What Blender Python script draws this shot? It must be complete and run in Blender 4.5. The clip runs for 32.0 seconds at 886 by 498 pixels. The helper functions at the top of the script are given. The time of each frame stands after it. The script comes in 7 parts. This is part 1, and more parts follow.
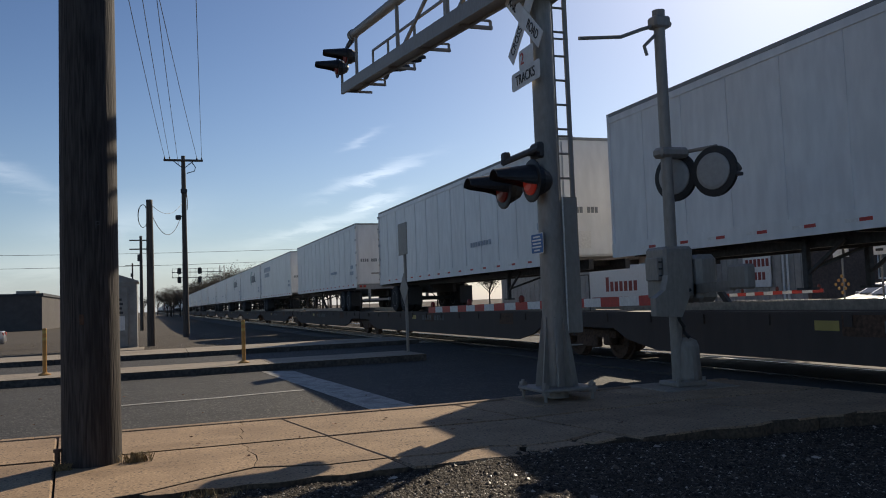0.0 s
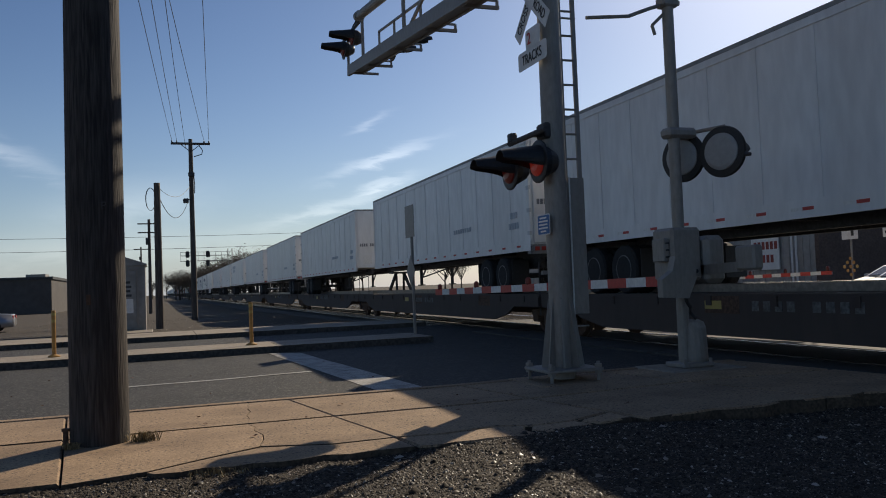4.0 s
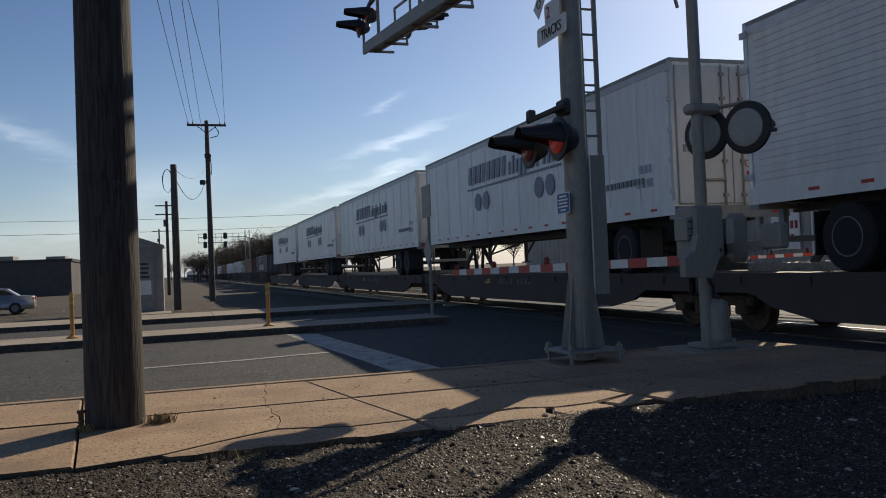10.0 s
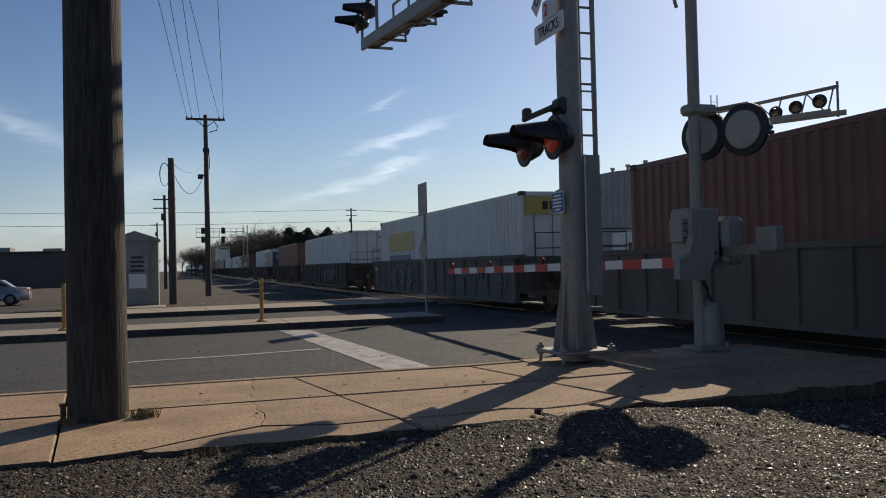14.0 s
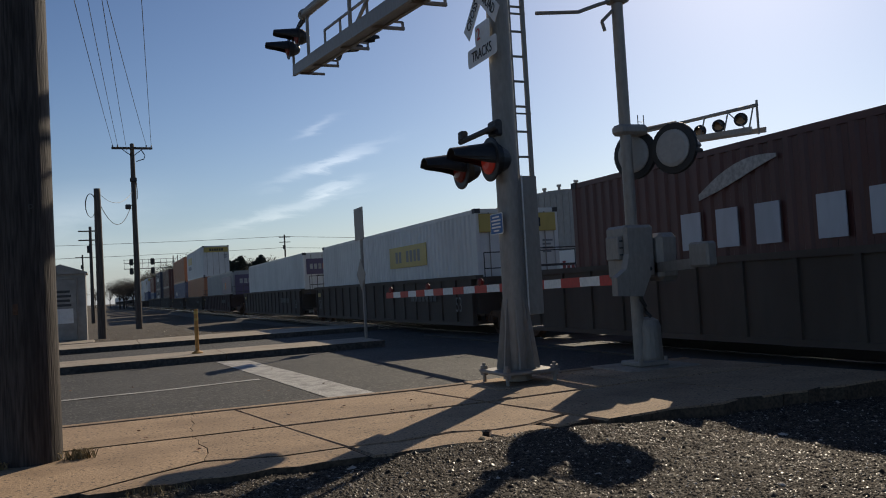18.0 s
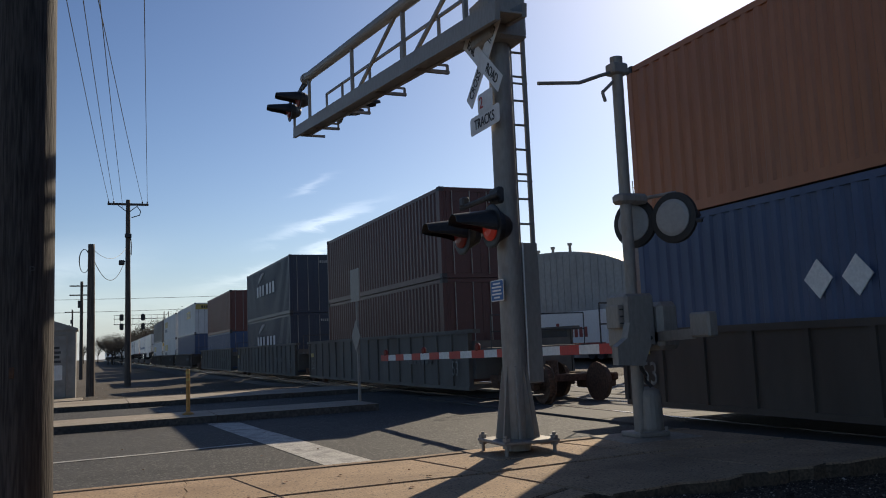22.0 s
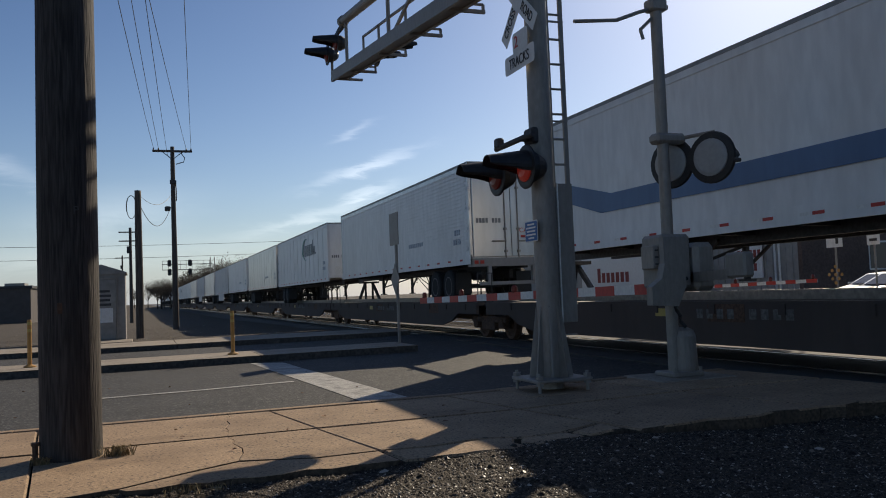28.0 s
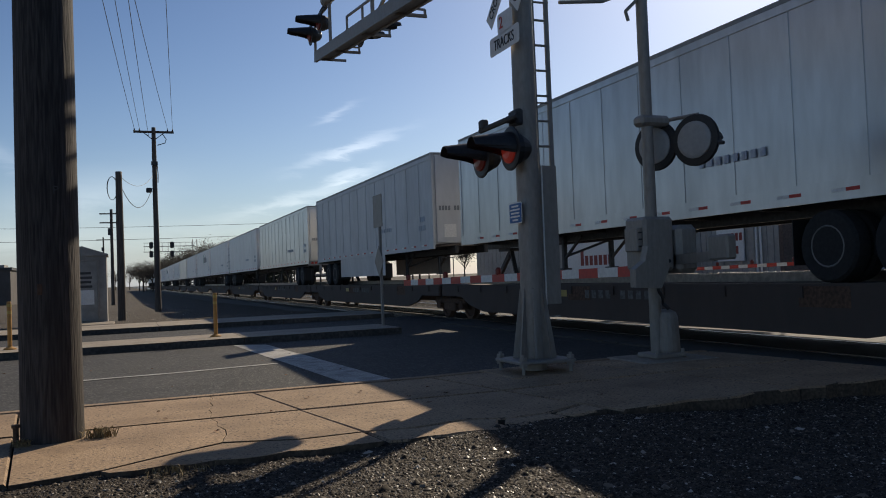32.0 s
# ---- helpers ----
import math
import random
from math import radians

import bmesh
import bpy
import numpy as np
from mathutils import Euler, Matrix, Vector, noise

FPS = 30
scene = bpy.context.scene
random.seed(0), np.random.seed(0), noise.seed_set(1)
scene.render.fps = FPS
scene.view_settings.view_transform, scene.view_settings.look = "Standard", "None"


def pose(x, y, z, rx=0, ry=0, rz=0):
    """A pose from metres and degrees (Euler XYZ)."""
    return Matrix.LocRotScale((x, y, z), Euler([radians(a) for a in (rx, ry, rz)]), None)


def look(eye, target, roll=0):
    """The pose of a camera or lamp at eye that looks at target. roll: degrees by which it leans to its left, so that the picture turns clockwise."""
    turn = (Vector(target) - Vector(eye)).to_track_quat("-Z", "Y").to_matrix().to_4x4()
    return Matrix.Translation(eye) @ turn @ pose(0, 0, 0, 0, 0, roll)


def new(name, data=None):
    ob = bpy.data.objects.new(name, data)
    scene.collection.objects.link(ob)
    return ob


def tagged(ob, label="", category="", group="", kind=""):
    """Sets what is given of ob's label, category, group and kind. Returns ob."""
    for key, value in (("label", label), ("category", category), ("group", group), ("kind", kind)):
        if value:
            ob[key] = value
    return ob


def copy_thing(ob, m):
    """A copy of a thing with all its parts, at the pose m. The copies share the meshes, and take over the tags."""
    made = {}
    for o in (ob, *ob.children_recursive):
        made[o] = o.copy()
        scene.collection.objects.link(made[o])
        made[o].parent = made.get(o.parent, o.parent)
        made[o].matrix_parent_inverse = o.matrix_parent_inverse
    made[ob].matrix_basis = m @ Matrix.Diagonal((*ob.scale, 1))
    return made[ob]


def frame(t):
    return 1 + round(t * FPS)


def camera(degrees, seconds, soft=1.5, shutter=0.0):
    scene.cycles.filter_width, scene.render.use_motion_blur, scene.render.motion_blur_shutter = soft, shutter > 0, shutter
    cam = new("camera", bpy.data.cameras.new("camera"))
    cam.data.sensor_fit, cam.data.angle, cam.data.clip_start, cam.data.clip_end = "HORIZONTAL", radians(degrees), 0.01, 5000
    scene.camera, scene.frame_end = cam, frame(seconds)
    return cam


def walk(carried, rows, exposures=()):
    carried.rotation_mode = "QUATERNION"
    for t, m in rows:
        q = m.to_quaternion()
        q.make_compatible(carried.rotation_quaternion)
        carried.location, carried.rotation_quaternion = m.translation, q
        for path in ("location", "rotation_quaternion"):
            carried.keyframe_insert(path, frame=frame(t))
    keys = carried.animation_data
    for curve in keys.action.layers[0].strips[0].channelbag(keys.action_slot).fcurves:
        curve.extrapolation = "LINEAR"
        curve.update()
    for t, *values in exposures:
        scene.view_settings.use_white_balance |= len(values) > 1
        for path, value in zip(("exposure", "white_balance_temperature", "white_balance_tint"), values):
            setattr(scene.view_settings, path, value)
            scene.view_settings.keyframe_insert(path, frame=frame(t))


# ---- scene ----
cam = camera(56.0, 32.0, 1.0)
# seconds, place, yaw, pitch, roll
PATH_ROWS = [
    (0.0, -0.061, -0.161, 1.022, -19.31, 3.52, 2.17),
    (0.5, -0.081, -0.133, 1.009, -20.80, 3.73, 1.19),
    (1.0, -0.081, -0.137, 1.001, -20.45, 3.68, 0.63),
    (1.5, -0.083, -0.130, 1.002, -18.43, 3.65, 1.22),
    (2.0, -0.075, -0.132, 1.006, -18.77, 4.43, 1.65),
    (2.5, -0.075, -0.139, 1.006, -19.41, 4.07, 1.98),
    (3.0, -0.076, -0.144, 1.003, -19.07, 3.00, 2.34),
    (3.5, -0.071, -0.154, 1.003, -18.56, 2.72, 2.41),
    (5.5, 0.041, -0.081, 0.987, -20.83, 1.09, 1.98),
    (6.0, -0.018, -0.017, 1.001, -21.55, 1.43, 2.79),
    (6.5, -0.059, 0.032, 1.006, -22.52, 0.76, 2.41),
    (7.0, -0.031, 0.029, 0.999, -20.61, 0.59, 1.30),
    (7.5, 0.025, -0.002, 0.993, -18.20, 0.81, 1.78),
    (8.0, 0.025, -0.012, 0.991, -17.58, 1.18, 2.58),
    (8.5, 0.020, -0.017, 0.994, -17.62, 1.17, 2.25),
    (9.0, 0.000, -0.012, 0.990, -17.32, 0.67, 1.75),
    (9.5, -0.010, -0.028, 0.989, -17.19, 0.75, 1.84),
    (10.0, -0.017, -0.026, 0.992, -17.66, 1.13, 2.37),
    (10.5, -0.017, -0.020, 1.000, -18.50, 1.86, 2.30),
    (11.0, -0.022, -0.023, 1.000, -19.56, 2.67, 1.83),
    (11.5, -0.013, -0.019, 0.996, -19.89, 2.10, 2.15),
    (12.0, -0.020, 0.008, 0.990, -19.55, 0.99, 1.81),
    (12.5, -0.008, 0.025, 0.992, -18.39, 0.41, 1.96),
    (13.0, 0.010, 0.030, 0.998, -17.77, 0.24, 2.44),
    (13.5, 0.044, 0.028, 0.991, -18.28, 0.51, 1.93),
    (14.0, 0.058, 0.025, 0.983, -17.79, 1.04, 1.39),
    (14.5, -0.006, 0.055, 0.991, -17.06, 1.56, 2.00),
    (16.5, -0.018, 0.051, 0.989, -17.04, 1.98, 2.34),
    (17.0, -0.006, 0.063, 0.983, -19.00, 1.09, 2.96),
    (17.5, 0.020, 0.066, 0.985, -22.02, 1.18, 3.98),
    (18.0, 0.013, 0.054, 0.988, -22.20, 2.46, 3.23),
    (18.5, 0.006, 0.057, 0.980, -21.84, 2.45, 2.35),
    (19.0, 0.013, 0.059, 0.982, -21.15, 2.38, 2.50),
    (19.5, 0.024, 0.075, 0.986, -20.10, 2.04, 2.11),
    (20.0, 0.034, 0.076, 0.988, -17.82, 0.86, 1.61),
    (20.5, 0.071, 0.082, 0.983, -16.42, -0.22, 1.24),
    (21.0, 0.061, 0.097, 0.980, -17.10, -0.65, 0.98),
    (21.5, -0.004, 0.092, 1.037, -19.60, 2.16, 2.65),
    (22.0, -0.048, 0.101, 1.050, -22.78, 6.55, 2.34),
    (22.5, -0.047, 0.089, 1.021, -24.29, 6.18, 1.24),
    (23.0, -0.026, 0.071, 1.018, -23.84, 4.34, 0.97),
    (23.5, 0.021, 0.034, 1.012, -22.19, 3.63, 0.82),
    (24.0, 0.056, 0.017, 1.020, -19.77, 2.41, 1.31),
    (24.5, 0.077, 0.006, 1.015, -18.02, 1.25, 1.78),
    (25.0, 0.065, -0.010, 0.995, -18.78, 1.55, 1.36),
    (25.5, 0.037, 0.007, 0.999, -19.32, 3.35, 1.65),
    (27.5, -0.020, 0.018, 0.992, -18.98, 3.45, 1.94),
    (28.0, -0.004, 0.023, 0.992, -19.90, 2.96, 2.25),
    (28.5, 0.028, 0.005, 0.992, -19.95, 2.82, 2.12),
    (29.0, 0.071, -0.008, 0.988, -20.15, 2.66, 2.77),
    (29.5, 0.091, -0.019, 0.987, -21.48, 2.19, 3.20),
    (30.0, 0.076, -0.006, 0.992, -22.69, 1.89, 3.38),
    (30.5, 0.044, -0.000, 0.989, -22.35, 1.13, 3.53),
    (31.0, 0.021, 0.011, 0.994, -21.45, 1.19, 2.98),
    (31.5, 0.005, 0.013, 0.989, -21.13, 1.38, 2.41),
    (32.0, -0.003, 0.039, 0.985, -21.03, 1.72, 2.18),
]
# seconds, stops, kelvin, tint
EXPOSURES = [(t, stops, 6430, 10) for t, stops in (
    (0, 0.05), (0.5, -0.1), (1, -0.28), (1.5, -0.15), (2, -0.05), (3.5, -0.1), (6, 0.0), (11, 0.0), (13, -0.04), (17, -0.15), (19, -0.2), (20, -0.25), (20.5, 0.12), (21, 0.42),
    (22, 0.15), (22.4, -0.45), (22.7, -0.38), (23, -0.25), (24, -0.05), (25, 0.25), (26.5, 0.1), (28, 0.0), (32, 0.0))]
# the near side of the street is drawn in units of NEAR_UNIT metres and brought to true size at the end;
# the train, the tracks and what lies beyond the street are drawn in metres, from a datum LIFT below
NEAR_UNIT = 1.26
LIFT = NEAR_UNIT - 1.0
walk(cam, [(t, pose(x * NEAR_UNIT, y * NEAR_UNIT, z * NEAR_UNIT, 90 + pitch, roll, yaw)) for t, x, y, z, yaw, pitch, roll in PATH_ROWS],
     exposures=EXPOSURES)

# ---- world, sun ----
SUN_AZ, SUN_EL = 44.5, 29.0          # degrees from +y towards +x, and above the horizon
world = bpy.data.worlds.new("sky")
scene.world = world
world.use_nodes = True
wn, wl = world.node_tree.nodes, world.node_tree.links
sky = wn.new("ShaderNodeTexSky")
sky.sky_type = "NISHITA"
sky.sun_disc = False
sky.sun_elevation = radians(SUN_EL)
sky.sun_rotation = radians(SUN_AZ)
sky.altitude = 500
sky.air_density = 1.0
sky.dust_density = 0.8
sky.ozone_density = 2.2
# thin cirrus: streaks from one azimuth and elevation to another, in degrees, with half width and density
CIRRUS = [(12.3, 7.9, 17.4, 9.5, 0.32, 0.8), (13.2, 6.4, 16.4, 7.3, 0.26, 0.8), (7.6, 4.6, 14.8, 6.3, 0.34, 0.55), (13.1, 10.7, 15.2, 11.6, 0.25, 0.4),
          (-12.0, 10.3, -6.3, 8.0, 0.55, 0.45), (-6.0, 5.0, 2.0, 6.3, 1.5, 0.4), (36.5, 4.9, 48.5, 8.3, 0.42, 1.1), (36.5, 4.3, 45.5, 5.5, 0.4, 0.8),
          (20.0, 2.6, 31.0, 4.4, 0.5, 0.5), (-16.0, 2.6, 5.0, 3.4, 1.0, 0.35), (49.0, 6.0, 66.0, 9.5, 0.6, 0.9), (-34.0, 6.0, -20.0, 9.0, 0.8, 0.5)]


def wmath(op, a, b=None, clamp=False):
    n = wn.new("ShaderNodeMath")
    n.operation, n.use_clamp = op, clamp
    for i, v in enumerate((a, b)):
        if v is None:
            continue
        if isinstance(v, (int, float)):
            n.inputs[i].default_value = v
        else:
            wl.new(v, n.inputs[i])
    return n.outputs[0]


tc = wn.new("ShaderNodeTexCoord")
sep = wn.new("ShaderNodeSeparateXYZ")
wl.new(tc.outputs["Generated"], sep.inputs[0])
az = wmath("MULTIPLY", wmath("ARCTAN2", sep.outputs[0], sep.outputs[1]), 57.2958)
el = wmath("MULTIPLY", wmath("ARCSINE", sep.outputs[2]), 57.2958)
comb = wn.new("ShaderNodeCombineXYZ")
wl.new(wmath("MULTIPLY", az, 0.22), comb.inputs[0])
wl.new(wmath("MULTIPLY", el, 0.9), comb.inputs[1])
wisp = wn.new("ShaderNodeTexNoise")
wisp.inputs["Scale"].default_value = 1.3
wisp.inputs["Detail"].default_value = 7
wisp.inputs["Roughness"].default_value = 0.62
wisp.inputs["Distortion"].default_value = 0.5
wl.new(comb.outputs[0], wisp.inputs[0])
warp = wmath("MULTIPLY", wmath("SUBTRACT", wisp.outputs[0], 0.5), 2.2)
el_w = wmath("ADD", el, warp)
total = None
for a0, e0, a1, e1, half, dense in CIRRUS:
    length = math.hypot(a1 - a0, e1 - e0)
    ux, uy = (a1 - a0) / length, (e1 - e0) / length
    dx, dy = wmath("SUBTRACT", az, (a0 + a1) / 2), wmath("SUBTRACT", el_w, (e0 + e1) / 2)
    along = wmath("ADD", wmath("MULTIPLY", dx, ux * 1.7 / length), wmath("MULTIPLY", dy, uy * 1.7 / length))
    across = wmath("ADD", wmath("MULTIPLY", dx, -uy / half), wmath("MULTIPLY", dy, ux / half))
    fall = wmath("ADD", wmath("MULTIPLY", along, along), wmath("MULTIPLY", across, across))
    puff = wmath("MULTIPLY", wmath("EXPONENT", wmath("MULTIPLY", fall, -1.0)), dense)
    total = puff if total is None else wmath("ADD", total, puff)
cover = wmath("MULTIPLY", total, wmath("ADD", wmath("MULTIPLY", wisp.outputs[0], 1.6), 0.05), True)
mixc = wn.new("ShaderNodeMix")
mixc.data_type = "RGBA"
wl.new(cover, mixc.inputs[0])
# a clear dry sky: deeper away from the sun
deep = wn.new("ShaderNodeGamma")
deep.inputs[1].default_value = 1.3
wl.new(sky.outputs[0], deep.inputs[0])
tint = wn.new("ShaderNodeMix")
tint.data_type, tint.blend_type = "RGBA", "MULTIPLY"
tint.inputs[0].default_value = 1.0
wl.new(deep.outputs[0], tint.inputs[6])
tint.inputs[7].default_value = (0.98, 0.985, 1.03, 1)
wl.new(tint.outputs[2], mixc.inputs[6])
lit = wn.new("ShaderNodeVectorMath")
lit.operation = "MULTIPLY_ADD"
wl.new(tint.outputs[2], lit.inputs[0])
lit.inputs[1].default_value = (0.95, 0.93, 0.9)
lit.inputs[2].default_value = (12.0, 11.6, 11.1)
wl.new(lit.outputs[0], mixc.inputs[7])
# pale blue haze low over the horizon
haze = wmath("MULTIPLY", wmath("EXPONENT", wmath("MULTIPLY", wmath("MAXIMUM", el, 0.0), -0.19)), 0.62)
mixh = wn.new("ShaderNodeMix")
mixh.data_type = "RGBA"
wl.new(haze, mixh.inputs[0])
wl.new(mixc.outputs[2], mixh.inputs[6])
mixh.inputs[7].default_value = (11.3, 13.3, 15.9, 1)
wl.new(mixh.outputs[2], wn["Background"].inputs[0])
wn["Background"].inputs[1].default_value = 0.0415
sun = new("sun", bpy.data.lights.new("sun", "SUN"))
sun.data.energy = 4.2
sun.data.angle = radians(0.5)
sun.data.color = (1.0, 0.85, 0.64)
ce = math.cos(radians(SUN_EL))
SUN_DIR = Vector((math.sin(radians(SUN_AZ)) * ce, math.cos(radians(SUN_AZ)) * ce, math.sin(radians(SUN_EL))))
sun.matrix_world = look((0, 0, 60), Vector((0, 0, 60)) - SUN_DIR)
scene.view_settings.exposure = 0.0


# ---- materials ----
def material(name, color, rough=0.6, metal=0.0, grain=0.0, scale=8.0, stain=0.0, stain_scale=0.6, bump=0.0, bump_scale=60.0,
             second=None, per_object=0.0, coat=0.0, stretch=(1, 1, 1), space="Object",
             fleck=None, streak=None):
    """A surface with grain and stains at two scales, fine relief and, where wanted, a tint that differs from piece to piece."""
    m = bpy.data.materials.new(name)
    m.use_nodes = True
    n, l = m.node_tree.nodes, m.node_tree.links
    b = n["Principled BSDF"]
    b.inputs["Roughness"].default_value = rough
    b.inputs["Metallic"].default_value = metal
    b.inputs["Coat Weight"].default_value = coat
    tc = n.new("ShaderNodeTexCoord")
    mp = n.new("ShaderNodeMapping")
    mp.inputs["Scale"].default_value = stretch
    l.new(tc.outputs[space], mp.inputs[0])
    base = n.new("ShaderNodeRGB")
    base.outputs[0].default_value = (*color, 1)
    out = base.outputs[0]

    def mixed(kind, fac, a, c):
        x = n.new("ShaderNodeMix")
        x.data_type, x.blend_type = "RGBA", kind
        if isinstance(fac, float):
            x.inputs[0].default_value = fac
        else:
            l.new(fac, x.inputs[0])
        l.new(a, x.inputs[6])
        if isinstance(c, tuple):
            x.inputs[7].default_value = (*c, 1)
        else:
            l.new(c, x.inputs[7])
        return x.outputs[2]

    def noised(s, detail, lo, hi):
        t = n.new("ShaderNodeTexNoise")
        t.inputs["Scale"].default_value = s
        t.inputs["Detail"].default_value = detail
        l.new(mp.outputs[0], t.inputs[0])
        r = n.new("ShaderNodeMapRange")
        r.inputs[1].default_value, r.inputs[2].default_value = lo, hi
        l.new(t.outputs[0], r.inputs[0])
        return r.outputs[0], t.outputs[0]

    if grain:
        f, raw = noised(scale, 6, 0.35, 0.65)
        g = n.new("ShaderNodeMapRange")
        g.inputs[3].default_value, g.inputs[4].default_value = 1 - grain, 1 + grain
        l.new(f, g.inputs[0])
        v = n.new("ShaderNodeVectorMath")
        v.operation = "SCALE"
        l.new(out, v.inputs[0])
        l.new(g.outputs[0], v.inputs[3])
        out = v.outputs[0]
    if stain:
        f, raw = noised(stain_scale, 8, 0.45, 0.72)
        k = n.new("ShaderNodeMath")
        k.operation = "MULTIPLY"
        k.inputs[1].default_value = stain
        l.new(f, k.inputs[0])
        out = mixed("MIX", k.outputs[0], out, second or tuple(c * 0.45 for c in color))
    if streak:
        # worn bands that run along x: strength, colour
        ms = n.new("ShaderNodeMapping")
        ms.inputs["Scale"].default_value = (0.06, 1.3, 1)
        l.new(tc.outputs[space], ms.inputs[0])
        t = n.new("ShaderNodeTexNoise")
        t.inputs["Scale"].default_value, t.inputs["Detail"].default_value = 1.6, 7
        l.new(ms.outputs[0], t.inputs[0])
        r = n.new("ShaderNodeMapRange")
        r.inputs[1].default_value, r.inputs[2].default_value, r.inputs[4].default_value = 0.42, 0.66, streak[0]
        l.new(t.outputs[0], r.inputs[0])
        out = mixed("MIX", r.outputs[0], out, streak[1])
    if fleck:
        # single grains of another colour: share, cells to the metre, colour
        vo = n.new("ShaderNodeTexVoronoi")
        vo.inputs["Scale"].default_value = fleck[1]
        l.new(mp.outputs[0], vo.inputs["Vector"])
        sp = n.new("ShaderNodeSeparateColor")
        l.new(vo.outputs["Color"], sp.inputs[0])
        r = n.new("ShaderNodeMapRange")
        r.inputs[1].default_value, r.inputs[2].default_value = 1 - fleck[0], 1 - fleck[0] * 0.4
        l.new(sp.outputs[0], r.inputs[0])
        out = mixed("MIX", r.outputs[0], out, fleck[2])
    if per_object:
        oi = n.new("ShaderNodeObjectInfo")
        g = n.new("ShaderNodeMapRange")
        g.inputs[3].default_value, g.inputs[4].default_value = 1 - per_object, 1 + per_object
        l.new(oi.outputs["Random"], g.inputs[0])
        v = n.new("ShaderNodeVectorMath")
        v.operation = "SCALE"
        l.new(out, v.inputs[0])
        l.new(g.outputs[0], v.inputs[3])
        out = v.outputs[0]
    l.new(out, b.inputs["Base Color"])
    if bump:
        f, raw = noised(bump_scale, 5, 0.0, 1.0)
        bp = n.new("ShaderNodeBump")
        bp.inputs["Strength"].default_value = bump
        bp.inputs["Distance"].default_value = 0.01
        l.new(raw, bp.inputs["Height"])
        l.new(bp.outputs[0], b.inputs["Normal"])
    return m


def glowing(name, color, strength, base=(0.3, 0.02, 0.01)):
    m = material(name, base, 0.3)
    b = m.node_tree.nodes["Principled BSDF"]
    b.inputs["Emission Color"].default_value = (*color, 1)
    b.inputs["Emission Strength"].default_value = strength
    return m


M_ASPHALT = material("asphalt", (0.029, 0.0285, 0.0285), 0.82, grain=0.45, scale=60, stain=0.45, stain_scale=0.6, second=(0.062, 0.06, 0.057), bump=0.9, bump_scale=90,
                     fleck=(0.16, 40.0, (0.12, 0.115, 0.105)), streak=(0.6, (0.021, 0.021, 0.022)))
M_CONCRETE = material("pavement_concrete", (0.39, 0.268, 0.163), 0.88, grain=0.3, scale=42, stain=0.8, stain_scale=1.3, second=(0.21, 0.138, 0.082), bump=0.5, bump_scale=70, per_object=0.08,
                      fleck=(0.1, 55.0, (0.13, 0.095, 0.065)), streak=(0.35, (0.2, 0.135, 0.085)))
# kerb fronts: tyre marks, with the shade of the upright face added to the colour
M_KERB_DARK = material("tyre_marked_shaded_kerb", (0.085, 0.078, 0.07), 0.9, grain=0.35, scale=14, stain=0.6, stain_scale=1.3, second=(0.035, 0.033, 0.03), bump=0.4, bump_scale=50)
# slab sides: soil on the concrete, and the edge's shade, in one dark colour
M_SLAB_SIDE = material("dirty_shaded_concrete_edge", (0.1, 0.075, 0.052), 0.95, grain=0.4, scale=30, stain=0.6, stain_scale=4, second=(0.04, 0.03, 0.022), bump=0.6, bump_scale=50)
M_SOIL = material("joint_soil", (0.04, 0.03, 0.022), 0.98, grain=0.5, scale=40, bump=0.8, bump_scale=60)
M_KERB = material("kerb_concrete", (0.33, 0.28, 0.22), 0.85, grain=0.2, scale=18, stain=0.5, stain_scale=1.1, bump=0.3, bump_scale=70)
M_GRAVEL = material("gravel_ground", (0.058, 0.044, 0.03), 0.95, grain=0.6, scale=70, stain=0.8, stain_scale=0.33, second=(0.075, 0.053, 0.033), bump=1.0, bump_scale=55,
                    fleck=(0.18, 24.0, (0.11, 0.088, 0.062)), streak=(0.6, (0.03, 0.024, 0.019)))
M_BALLAST = material("ballast", (0.09, 0.082, 0.074), 0.95, grain=0.5, scale=40, bump=1.0, bump_scale=40)
M_PEBBLE = material("pebble", (0.17, 0.145, 0.12), 0.85, grain=0.3, scale=40)
pn, pl = M_PEBBLE.node_tree.nodes, M_PEBBLE.node_tree.links
geo = pn.new("ShaderNodeNewGeometry")
ramp = pn.new("ShaderNodeValToRGB")
for k, c in ((0.0, (0.014, 0.0105, 0.0075)), (0.45, (0.04, 0.03, 0.021)), (0.82, (0.085, 0.064, 0.044)), (0.94, (0.21, 0.168, 0.124)), (1.0, (0.6, 0.54, 0.46))):
    e = ramp.color_ramp.elements[0] if k == 0 else ramp.color_ramp.elements[-1] if k == 1 else ramp.color_ramp.elements.new(k)
    e.position, e.color = k, (*c, 1)
pl.new(geo.outputs["Random Per Island"], ramp.inputs[0])
pl.new(ramp.outputs[0], pn["Principled BSDF"].inputs["Base Color"])
gloss = pn.new("ShaderNodeMath")
gloss.operation = "MULTIPLY"
gloss.inputs[1].default_value = 7.0
frac = pn.new("ShaderNodeMath")
frac.operation = "FRACT"
dull = pn.new("ShaderNodeMapRange")
for k, v in ((1, 0.03), (2, 0.32), (3, 0.38), (4, 0.88)):
    dull.inputs[k].default_value = v
pl.new(geo.outputs["Random Per Island"], gloss.inputs[0])
pl.new(gloss.outputs[0], frac.inputs[0])
pl.new(frac.outputs[0], dull.inputs[0])
pl.new(dull.outputs[0], pn["Principled BSDF"].inputs["Roughness"])
pn["Principled BSDF"].inputs["Specular IOR Level"].default_value = 0.35
